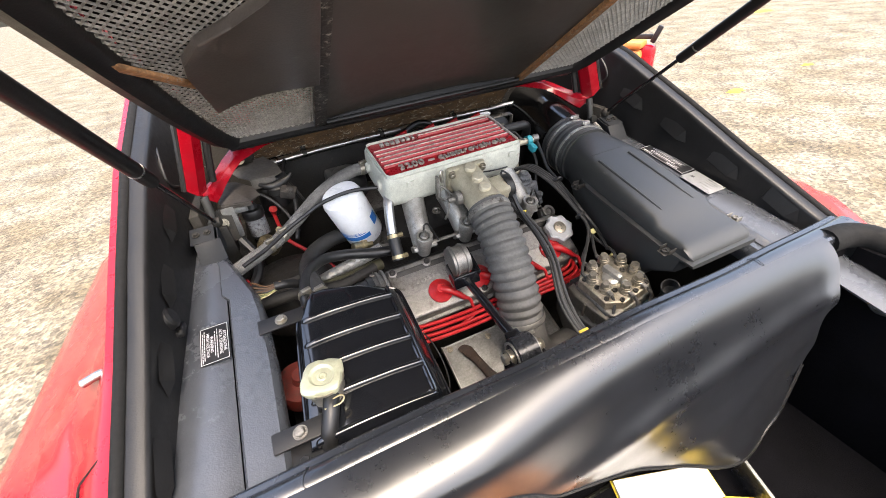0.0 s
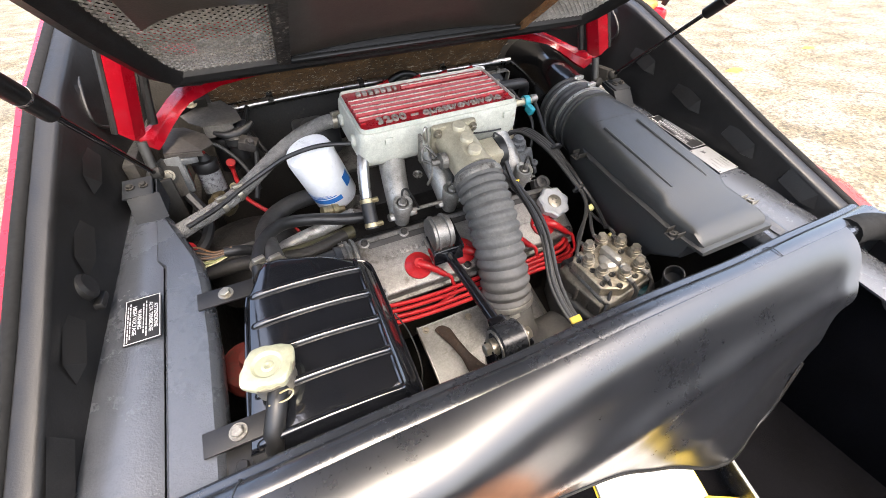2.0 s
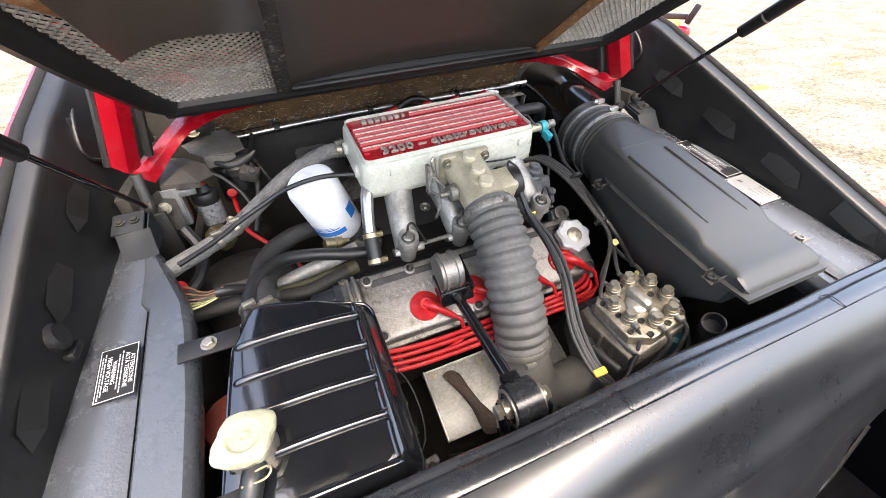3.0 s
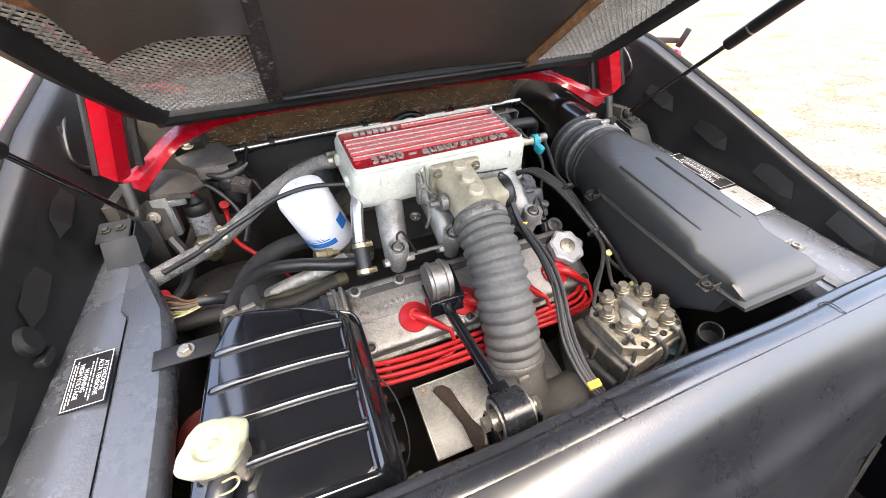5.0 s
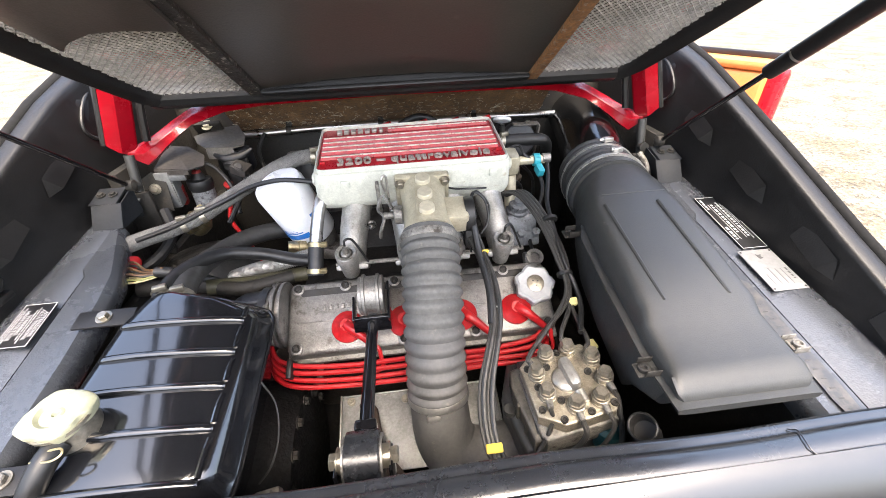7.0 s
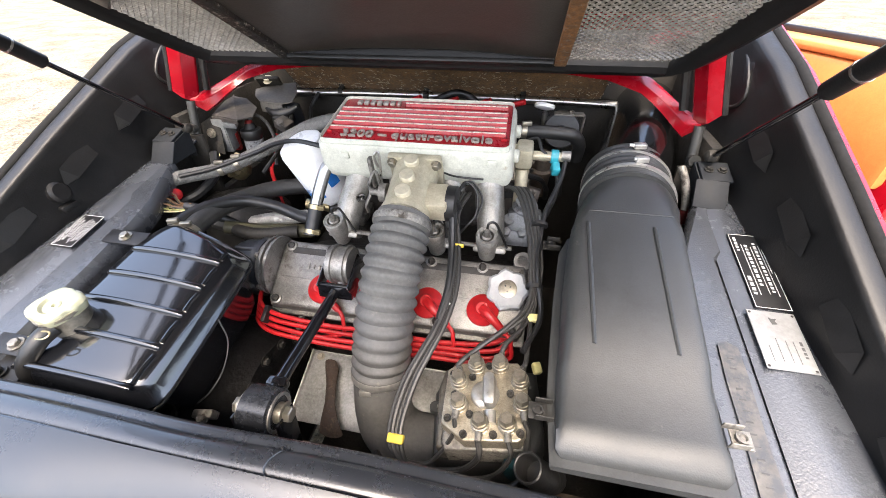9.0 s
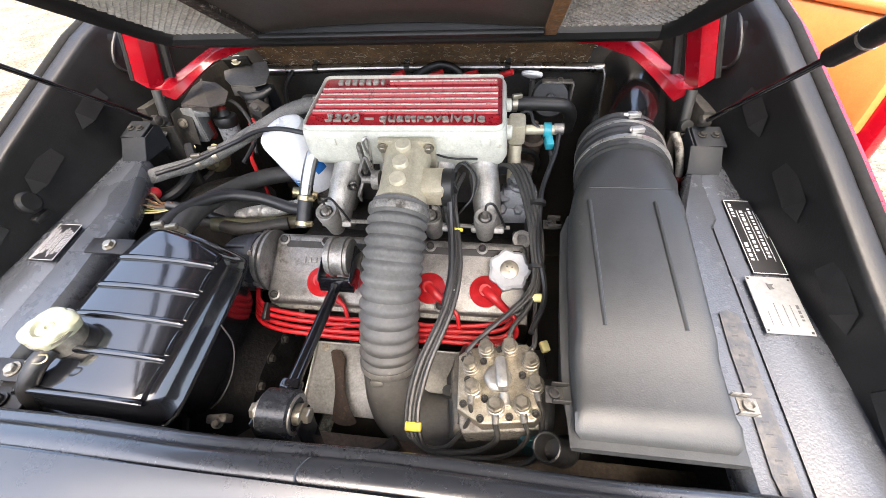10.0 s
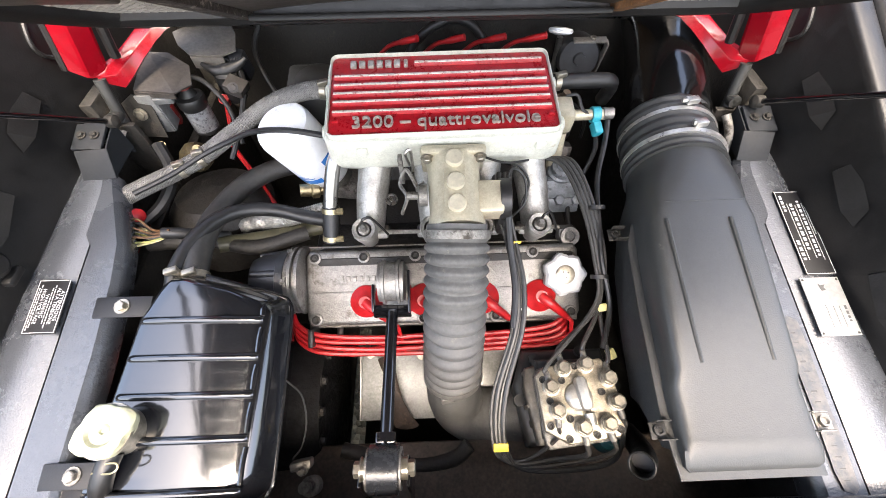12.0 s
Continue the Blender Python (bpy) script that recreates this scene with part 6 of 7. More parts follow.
tube(b, [(-0.140, 0.585, 0.915), (-0.150, 0.568, 0.900), (-0.158, 0.548, 0.872), (-0.164, 0.528, 0.842)], 0.0115, 14)
part("pipe", b, SILVER, sp)
b = bmesh.new()
rod(b, (-0.163, 0.530, 0.845), (-0.168, 0.494, 0.798), 0.0135)
part("rubber_joint", b, RUBBER_BLACK, sp)
for p in ((-0.1635, 0.5265, 0.8405), (-0.1675, 0.4985, 0.8035)):
    b = bmesh.new()
    lathe(b, p, (-0.09, -0.6, -0.78), [(-0.004, 0.0145), (0.004, 0.0145)], 18)
    box(b, Vector(p) + Vector((0.014, -0.006, 0.004)), (0.014, 0.008, 0.008), (0, 0, 0), 0.001)
    part("clip", b, BRASS, sp)


# ---- open door on the right, with its tan lining ----
D0, D1 = Vector((0.84, 1.95, 0)), Vector((1.225, 1.125, 0))
DD = (D1 - D0).normalized()
DN = Vector((DD.y, -DD.x, 0))
DN = DN if DN.x < 0 else -DN
DL = (D1 - D0).length
DM = Matrix.Translation(D0) @ Matrix(((DD.x, DN.x, 0, 0), (DD.y, DN.y, 0, 0), (0, 0, 1, 0), (0, 0, 0, 1)))
b = bmesh.new()
box(b, (0, 0, 0), (DL, 0.06, 0.60), m=DM @ pose(DL / 2, -0.05, 0.66), bevel=0.02)
door = part("door", b, RED, car, "open red car door with tan leather lining")
b = bmesh.new()
box(b, (0, 0, 0), (DL - 0.06, 0.05, 0.30), m=DM @ pose(DL / 2 - 0.01, 0.0, 0.80), bevel=0.02)
part("door_card", b, TAN, door, "tan leather door lining")
b = bmesh.new()
box(b, (0, 0, 0), (DL - 0.06, 0.09, 0.03), m=DM @ pose(DL / 2 - 0.01, -0.02, 0.965), bevel=0.012)
part("door_top_pad", b, TAN, door)
b = bmesh.new()
box(b, (0, 0, 0), (DL - 0.05, 0.014, 0.02), m=DM @ pose(DL / 2, -0.07, 0.988), bevel=0.004)
part("window_seal", b, RUBBER_BLACK, door)
b = bmesh.new()
box(b, (0, 0, 0), (0.022, 0.016, 0.07), m=DM @ pose(DL - 0.006, -0.05, 1.0, 0, 22, 0), bevel=0.005)
part("quarter_post", b, RUBBER_BLACK, door)
b = bmesh.new()
box(b, (0, 0, 0), (0.30, 0.05, 0.05), m=DM @ pose(DL - 0.3, 0.03, 0.655), bevel=0.015)
part("armrest", b, RUBBER_BLACK, door)

# ---- plates on the decks ----
DS = math.atan(0.178)


def deck_frame(x, y, turned, lift=0.0075):
    """A frame lying on the deck at (x, y); turned: +1 reads from the left flank, -1 from the right."""
    along = Vector((0, math.cos(DS), math.sin(DS)))
    up = Vector((0, -math.sin(DS), math.cos(DS)))
    ax = along * -turned
    ay = up.cross(ax)
    m = Matrix((ax, ay, up)).transposed().to_4x4()
    return Matrix.Translation((x, y, deck_z(y) + lift)) @ m


def warning_plate():
    m = deck_frame(-0.5235, 0.365, 1)
    t = thing("warning_plate", m.translation, "black high-voltage warning plate with white print", "label plate")
    b = bmesh.new()
    prism(b, [(-0.038, -0.0225), (0.038, -0.0225), (0.038, 0.0225), (-0.032, 0.0225), (-0.038, 0.018)], m, 0.0012, 0.0003)
    pl = part("plate", b, PLATE_BLACK, t)
    for x0, x1, y0, y1 in ((-0.0365, 0.0365, 0.0202, 0.0210), (-0.0365, 0.0365, -0.0210, -0.0202), (-0.0365, -0.0357, -0.021, 0.021), (0.0357, 0.0365, -0.021, 0.021)):
        b = bmesh.new()
        box(b, (0, 0, 0), (x1 - x0, y1 - y0, 0.0004), m=m @ pose((x0 + x1) / 2, (y0 + y1) / 2, 0.0014))
        part("border", b, INK, pl)
    for words, y, size in (("ATTENZIONE", 0.0155, 0.0068), ("ALTA TENSIONE", 0.0095, 0.0068), ("WARNING", -0.0042, 0.0068), ("HIGH VOLTAGE", -0.0102, 0.0068)):
        lettering("printed_line", words, m @ pose(0, y, 0.0014), size, 0.0002, INK, pl)
    for y, w in ((0.0042, 0.058), (0.0008, 0.05), (-0.0150, 0.060), (-0.0178, 0.052)):
        b = bmesh.new()
        x = -w / 2
        k = 0
        while x < w / 2:
            l = 0.004 + 0.004 * ((k * 7) % 5) / 4
            box(b, (0, 0, 0), (l, 0.0012, 0.0003), m=m @ pose(x + l / 2, y, 0.0014))
            x += l + 0.0016
            k += 1
        part("small_print", b, INK, pl)


warning_plate()


def print_bars(m, rows, parent, mat):
    for y, w, h, x in rows:
        b = bmesh.new()
        q, k = x - w / 2, 0
        while q < x + w / 2:
            l = h * (0.8 + 1.0 * ((k * 5) % 4) / 3)
            box(b, (0, 0, 0), (l, h, 0.0003), m=m @ pose(q + l / 2, y, 0.0014))
            q += l + h * 0.7
            k += 1
        part("print_bar", b, mat, parent)


m = deck_frame(0.5455, 0.4385, -1)
t = thing("lubricant_plate", m.translation, "black plate with white print on the side deck", "label plate")
b = bmesh.new()
prism(b, [(-0.067, -0.0215), (0.067, -0.0215), (0.067, 0.0215), (-0.067, 0.0215)], m, 0.0012, 0.0003)
pl = part("plate", b, PLATE_BLACK, t)
for x0, x1, y0, y1 in ((-0.066, 0.066, 0.0200, 0.0206), (-0.066, 0.066, -0.0206, -0.0200), (-0.066, -0.0654, -0.02, 0.02), (0.0654, 0.066, -0.02, 0.02)):
    b = bmesh.new()
    box(b, (0, 0, 0), (x1 - x0, y1 - y0, 0.0004), m=m @ pose((x0 + x1) / 2, (y0 + y1) / 2, 0.0014))
    part("border", b, INK, pl)
print_bars(m, ((0.0145, 0.030, 0.0042, -0.030), (0.0085, 0.09, 0.0010, 0.0), (0.0030, 0.074, 0.0040, 0.008), (-0.0030, 0.085, 0.0010, 0.0), (-0.0085, 0.090, 0.0036, 0.006), (-0.0135, 0.09, 0.0010, 0.0), (-0.0168, 0.05, 0.0012, 0.02), (0.0145, 0.024, 0.0036, 0.045)), pl, INK)
m = deck_frame(0.5385, 0.3285, -1)
t = thing("data_plate", m.translation, "silver data plate with faint dark print", "label plate")
b = bmesh.new()
prism(b, [(-0.0405, -0.027), (0.0405, -0.027), (0.0405, 0.027), (-0.0405, 0.027)], m, 0.0012, 0.0003)
pl = part("plate", b, material("brushed_data_plate", (0.21, 0.213, 0.215), 0.45, metal=0.2, contrast=0.12, scale=20), t)
print_bars(m, ((-0.020, 0.020, 0.003, -0.012), (-0.012, 0.03, 0.0008, -0.015), (-0.004, 0.03, 0.0008, -0.015), (0.006, 0.03, 0.0010, -0.015), (0.016, 0.02, 0.0008, -0.02)), pl, INK_DARK)
b = bmesh.new()
prism(b, [(-0.004, -0.003), (0.0, -0.001), (0.004, -0.004), (0.003, 0.002), (0.005, 0.005), (-0.001, 0.004), (-0.005, 0.003)], m @ pose(0.026, 0.0, 0.0011), 0.0006)
part("emblem", b, INK_DARK, pl)
for x, y in ((-0.037, -0.024), (0.037, -0.024), (0.037, 0.024), (-0.037, 0.024)):
    b = bmesh.new()
    lathe(b, m @ Vector((x, y, 0.001)), (0, -0.17, 1), [(0, 0.0018), (0.001, 0.0012)], 10)
    part("rivet", b, GRUBBY, pl)
# stamped characters on the right rail, as plain bars, on a rubbed patch
m = deck_frame(0.476, 0.215, -1, 0.0062)
st = thing("stamped_strip", m.translation, "rubbed bare strip with stamped marks", "stamped strip")
b = bmesh.new()
prism(b, [(-0.104, -0.004), (-0.098, -0.010), (-0.06, -0.012), (0.0, -0.011), (0.06, -0.013), (0.098, -0.012), (0.104, 0.0), (0.100, 0.010), (0.05, 0.012), (-0.02, 0.011), (-0.08, 0.012), (-0.10, 0.008)], m, 0.0004)
# dark bar colour stands in for the shade inside the stampings
STAMP_SHADE = material("stamped_shadow", (0.042, 0.040, 0.038), 0.5)
PATCH = material("rubbed_patch", (0.080, 0.075, 0.067), 0.36, metal=0.2, worn=(0.042, 0.044, 0.048), worn_amount=0.52, scale=24, contrast=0.2)
pl = part("bare_patch", b, PATCH, st)
for i in range(15):
    b = bmesh.new()
    box(b, (0, 0, 0), (0.0011 + 0.0007 * (i % 3), 0.0070, 0.0004), m=m @ pose(-0.09 + 0.0122 * i, 0.001, 0.0005), bevel=0.0001)
    part("stamped_mark", b, STAMP_SHADE, pl)

# ---- ignition coils at the front left ----
def coil(base, top, label, printed):
    t = thing("ignition_coil", base, label, "ignition coil", "ignition coils")
    base, top = Vector(base), Vector(top)
    d = (top - base).normalized()
    h = (top - base).length
    b = bmesh.new()
    lathe(b, base, d, [(0, 0.019), (0.003, 0.0225), (h - 0.024, 0.0225), (h - 0.020, 0.0255), (h - 0.006, 0.0255), (h - 0.003, 0.024), (h, 0.016), (h + 0.008, 0.012), (h + 0.012, 0.010)], 24)
    c = part("can", b, RUBBER_BLACK, t)
    if printed:
        x, y, _ = basis(d)
        b = bmesh.new()
        vs = [[b.verts.new(base + d * hh + (x * math.cos(a) + y * math.sin(a)) * 0.0228) for hh in (0.010, h - 0.026)] for a in (2 * math.pi * k / 32 for k in range(33))]
        for p, q in zip(vs, vs[1:]):
            b.faces.new((p[0], q[0], q[1], p[1]))
        lb = part("can_label", b, COIL_LABEL, c, "pale grey printed coil label")
        for k in range(5):
            b = bmesh.new()
            vs = [[b.verts.new(base + d * (0.016 + 0.0075 * k + dh) + (x * math.cos(a) + y * math.sin(a)) * 0.0231) for dh in (0, 0.0022 if k != 3 else 0.004)] for a in (3.4 + 0.06 * k + 2.0 * i / 14 for i in range(15))]
            for i, (p, q) in enumerate(zip(vs, vs[1:])):
                if (i + k) % 4 or k == 3:
                    b.faces.new((p[0], q[0], q[1], p[1]))
            part("print_bar", b, INK_DARK, lb)
    return t


def folded_guard(corners, lip, mat, label):
    """A sheet through its corners, with a lip folded down along the edge between the first and last."""
    c = [Vector(q) for q in corners]
    up = Vector((0, 0, 1))
    b = bmesh.new()
    lo, hi = [b.verts.new(q) for q in c], [b.verts.new(q + up * 0.0025) for q in c]
    k = len(c)
    b.faces.new(hi)
    b.faces.new(lo[::-1])
    for i in range(k):
        b.faces.new((lo[i], lo[(i + 1) % k], hi[(i + 1) % k], hi[i]))
    f, g = c[0], c[-1]
    out = (g - f).cross(up).normalized() * 0.0025
    edge = [[p + o + v for o in (Vector(), out)] for p in (f, g) for v in (Vector(), Vector((0, 0, -lip)))]
    vs = [b.verts.new(q) for pair in edge for q in pair]
    for q in ((0, 2, 6, 4), (1, 5, 7, 3), (0, 4, 5, 1), (2, 3, 7, 6), (0, 1, 3, 2), (4, 6, 7, 5)):
        b.faces.new([vs[i] for i in q])
    ob = part("coil_guard", b, mat, None, label, smooth=False)
    return tagged(ob, label, "heat guard")


PALE = material("pale_grey_ceramic", (0.17, 0.175, 0.175), 0.45, metal=0.2, worn=(0.12, 0.115, 0.105), worn_amount=0.3, scale=35, contrast=0.2)
COIL_LABEL = material("coil_label", (0.20, 0.21, 0.22), 0.5, worn=(0.05, 0.05, 0.055), worn_amount=0.45, scale=50, contrast=0.2)
GUARD = material("dull_grey_guard", (0.058, 0.052, 0.047), 0.52, metal=0.3, worn=(0.20, 0.18, 0.16), worn_amount=0.12, scale=14, contrast=0.3)
GUARD_PALE = material("worn_grey_guard", (0.105, 0.098, 0.088), 0.5, metal=0.3, worn=(0.09, 0.08, 0.07), worn_amount=0.25, scale=18, contrast=0.3)
coil((-0.439, 0.762, 0.812), (-0.439, 0.765, 0.892), "black ignition coil with a pale printed label", True)
coil((-0.402, 0.850, 0.820), (-0.398, 0.848, 0.905), "black ignition coil beside the bulkhead pipe", False)
folded_guard([(-0.490, 0.717, 0.934), (-0.492, 0.775, 0.948), (-0.483, 0.796, 0.953), (-0.453, 0.802, 0.947), (-0.420, 0.786, 0.932), (-0.406, 0.742, 0.925), (-0.427, 0.716, 0.927)], 0.008, GUARD, "dull brown-grey folded guard over the ignition coil")
folded_guard([(-0.421, 0.806, 0.940), (-0.446, 0.828, 0.946), (-0.461, 0.857, 0.953), (-0.420, 0.890, 0.958), (-0.378, 0.908, 0.958), (-0.352, 0.862, 0.946), (-0.345, 0.820, 0.938), (-0.364, 0.806, 0.937)], 0.022, GUARD_PALE, "worn grey folded guard by the bulkhead")
plate = thing("coil_mount", (-0.497, 0.71, 0.84), "dark mounting plate with a bright bolt beside the coil", "bracket")
b = bmesh.new()
prism(b, [(-0.022, -0.035), (0.020, -0.045), (0.024, 0.020), (0.004, 0.038), (-0.018, 0.026)], pose(-0.499, 0.708, 0.893, 78, 0, 12), 0.003)
part("plate", b, GRUBBY, plate)
b = bmesh.new()
hexbolt(b, (-0.496, 0.703, 0.899), (0.15, -0.95, 0.25), 0.0075, 0.006)
part("bolt", b, ZINC, plate)
b = bmesh.new()
tube(b, [(-0.405, 0.800, 0.928), (-0.385, 0.790, 0.922), (-0.365, 0.792, 0.920), (-0.342, 0.798, 0.926), (-0.325, 0.805, 0.935)], lambda t: 0.012 - 0.008 * abs(2 * t - 1), 12)
lathe(b, (-0.368, 0.795, 0.865), (0, 0.05, 1), [(0, 0.017), (0.03, 0.019), (0.034, 0.023), (0.048, 0.023), (0.055, 0.015)], 20)
solo("coil_cover", b, RUBBER_BLACK, "black winged rubber cover on the second coil", "rubber cover")
b = bmesh.new()
box(b, (-0.482, 0.716, 0.888), (0.026, 0.004, 0.080), (4, 2, 6), 0.001)
box(b, (-0.470, 0.735, 0.888), (0.003, 0.036, 0.078), (4, 2, 6), 0.001)
box(b, (-0.455, 0.722, 0.914), (0.030, 0.012, 0.014), (14, 4, 10), 0.002)
box(b, (-0.486, 0.717, 0.870), (0.012, 0.008, 0.014), (14, 2, 10), 0.002)
solo("ballast_resistor", b, PALE, "pale grey ballast block beside the coil", "resistor")
b = bmesh.new()
box(b, (-0.480, 0.752, 0.862), (0.018, 0.016, 0.046), (8, 4, 10), 0.003)
box(b, (-0.478, 0.742, 0.852), (0.010, 0.008, 0.014), (8, 4, 10), 0.002)
solo("red_connector", b, DULL_RED, "small red connector under the coil guard", "connector")
b = bmesh.new()
lathe(b, (-0.439, 0.765, 0.900), (0, 0.1, 1), [(0, 0.011), (0.009, 0.008), (0.011, 0.005)], 14)
solo("coil_tower_boot", b, DULL_RED, "red boot on the ignition coil", "boot")
b = bmesh.new()
lathe(b, (-0.435, 0.655, 0.825), (0.5, 0.3, 0.4), [(0, 0.020), (0.01, 0.026), (0.028, 0.026), (0.04, 0.016)], 18)
rod(b, (-0.43, 0.64, 0.83), (-0.40, 0.63, 0.845), 0.007)
solo("thermostat_union", b, material("grimy_brass", (0.09, 0.07, 0.035), 0.5, metal=0.6, worn=(0.05, 0.04, 0.03), worn_amount=0.4, scale=60), "grimy brass union behind the grey hose", "pipe fitting")
b = bmesh.new()
lathe(b, (-0.40, 0.60, 0.66), (0, 0.2, 1), [(0, 0.09), (0.10, 0.095), (0.13, 0.07), (0.14, 0.0)], 28)
solo("alternator", b, GRUBBY, "grimy alternator low in the bay", "alternator")
b = bmesh.new()
lathe(b, (-0.20, 0.765, 0.86), (0, 0, 1), [(0, 0.05), (0.04, 0.05), (0.06, 0.042), (0.07, 0.02)], 20)
box(b, (-0.215, 0.77, 0.90), (0.07, 0.06, 0.05), (10, 0, 0), 0.01)
solo("front_distributor", b, PLASTIC, "black plastic front distributor cap", "distributor")

# ---- fittings right of the plenum ----
hose_thing("vacuum_hose", [(0.196, 0.690, 0.950), (0.225, 0.693, 0.949), (0.270, 0.698, 0.946), (0.302, 0.704, 0.940), (0.318, 0.722, 0.915), (0.318, 0.735, 0.88)], 0.0125, RUBBER_BLACK, "black rubber vacuum hose from the plenum", (0.13,))
vs_ = thing("idle_valve", (0.225, 0.645, 0.88), "alloy idle valve with teal connector", "valve")
b = bmesh.new()
rod(b, (0.195, 0.642, 0.925), (0.226, 0.642, 0.925), 0.017)
box(b, (0.215, 0.640, 0.925), (0.03, 0.045, 0.04), (8, 0, 0), 0.006)
rod(b, (0.226, 0.640, 0.924), (0.285, 0.640, 0.924), 0.0085)
rod(b, (0.214, 0.63, 0.90), (0.214, 0.61, 0.82), 0.012)
part("valve_body", b, TAN_ALLOY, vs_)
b = bmesh.new()
rod(b, (0.262, 0.640, 0.924), (0.275, 0.640, 0.924), 0.0125)
box(b, (0.272, 0.625, 0.908), (0.014, 0.022, 0.018), (25, 0, 10), 0.003)
part("connector", b, TEAL, vs_, "teal plastic connector")
b = bmesh.new()
rod(b, (0.280, 0.640, 0.926), (0.296, 0.640, 0.926), 0.0095)
part("union", b, ALU, vs_)
b = bmesh.new()
tube(b, [(0.288, 0.630, 0.92), (0.282, 0.60, 0.90), (0.265, 0.55, 0.88), (0.255, 0.50, 0.872), (0.252, 0.42, 0.84), (0.262, 0.36, 0.80), (0.24, 0.30, 0.79)], 0.0042, 8)
part("pressure_line", b, RUBBER_BLACK, vs_)
b = bmesh.new()
tube(b, [(0.22, 0.66, 0.945), (0.236, 0.655, 0.95), (0.245, 0.64, 0.935), (0.262, 0.635, 0.925)], 0.0028, 6)
part("lead", b, RUBBER_BLACK, vs_)
dp = thing("dipstick", (0.25, 0.85, 0.86), "dipstick with a round white cap", "dipstick")
b = bmesh.new()
rod(b, (0.252, 0.848, 0.86), (0.250, 0.848, 0.935), 0.006)
part("tube", b, SILVER, dp)
b = bmesh.new()
lathe(b, (0.247, 0.842, 0.942), (0.10, 0.45, 0.88), [(0, 0.010), (0.003, 0.021), (0.007, 0.023), (0.011, 0.021), (0.013, 0.010), (0.013, 0.0)], 24)
part("handle", b, WHITE, dp, "white round plastic cap")
b = bmesh.new()
lathe(b, (0.290, 0.860, 0.895), (0, -1, 0.25), [(0, 0.040), (0.030, 0.040), (0.034, 0.037), (0.034, 0.012), (0.040, 0.010), (0.040, 0.0)], 28)
fa = thing("blower_motor", (0.285, 0.85, 0.86), "black round motor in a grey frame by the bulkhead", "motor")
part("drum", b, CAPBLACK, fa)
b = bmesh.new()
box(b, (0.300, 0.826, 0.940), (0.062, 0.014, 0.004), (14, 0, 0), 0.0015)
box(b, (0.331, 0.828, 0.902), (0.004, 0.016, 0.078), (14, 0, 0), 0.0015)
hexbolt(b, (0.305, 0.826, 0.942), (0, -0.2, 1), 0.005, 0.004)
part("frame", b, ALU, fa, "bright pressed frame")
b = bmesh.new()
box(b, (0.228, 0.600, 0.80), (0.065, 0.06, 0.055), (-20, 0, 0), 0.008)
box(b, (0.226, 0.575, 0.785), (0.075, 0.03, 0.03), (-20, 0, 0), 0.004)
lathe(b, (0.226, 0.605, 0.822), (0.05, -0.25, 1), [(0, 0.024), (0.018, 0.024), (0.021, 0.020), (0.030, 0.019), (0.032, 0.012), (0.040, 0.011)], 24)
for dx in (-0.030, 0.0, 0.030):
    lathe(b, (0.226 + dx, 0.566, 0.800), (0, -0.5, 0.85), [(-0.01, 0.009), (0.006, 0.009), (0.007, 0.007)], 6)
lathe(b, (0.200, 0.585, 0.812), (0, -0.5, 0.85), [(-0.01, 0.011), (0.012, 0.011), (0.013, 0.008)], 16)
solo("warm_up_regulator", b, material("blue_grey_alloy", (0.19, 0.20, 0.21), 0.5, metal=0.4, worn=(0.05, 0.045, 0.04), worn_amount=0.3, scale=30), "blue-grey warm-up regulator beside the runners", "regulator")
b = bmesh.new()
lathe(b, (0.232, 0.495, 0.79), (0, -0.6, 0.8), [(0, 0.016), (0.005, 0.016), (0.005, 0.009), (0, 0.009)], 24)
box(b, (0.232, 0.51, 0.775), (0.03, 0.02, 0.03), (-30, 0, 0), 0.004)
solo("lifting_eye", b, ALU, "alloy lifting eye at the cam cover end", "bracket")
hose_thing("overhead_lead", [(-0.05, 0.855, 0.86), (-0.029, 0.862, 0.914), (0.004, 0.866, 0.945), (0.048, 0.868, 0.962), (0.084, 0.868, 0.951), (0.107, 0.862, 0.921), (0.115, 0.855, 0.86)], 0.0085, RUBBER_BLACK, "black hose looping behind the plenum", (), 10)

# pieces behind the valve, between plenum and air box
b = bmesh.new()
lathe(b, (0.252, 0.765, 0.78), (0.05, -0.1, 1), [(0, 0.020), (0.05, 0.021), (0.054, 0.024), (0.062, 0.024), (0.066, 0.018), (0.088, 0.016), (0.090, 0.008), (0.105, 0.007)], 24)
solo("pressure_sender", b, BROWN, "brown grimy pressure sender behind the idle valve", "sender")
b = bmesh.new()
box(b, (0.195, 0.660, 0.840), (0.028, 0.024, 0.034), (-15, 0, 12), 0.004)
box(b, (0.195, 0.648, 0.852), (0.016, 0.012, 0.020), (-15, 0, 12), 0.002)
solo("wiring_plug", b, CAPBLACK, "black two-pin wiring plug beside the runner", "connector")
b = bmesh.new()
box(b, (0.236, 0.655, 0.835), (0.034, 0.030, 0.028), (-20, 10, -8), 0.004)
hexbolt(b, (0.236, 0.640, 0.846), (0, -0.7, 0.7), 0.006, 0.006)
solo("valve_bracket", b, GUARD, "dark grey bolted bracket under the idle valve", "bracket")
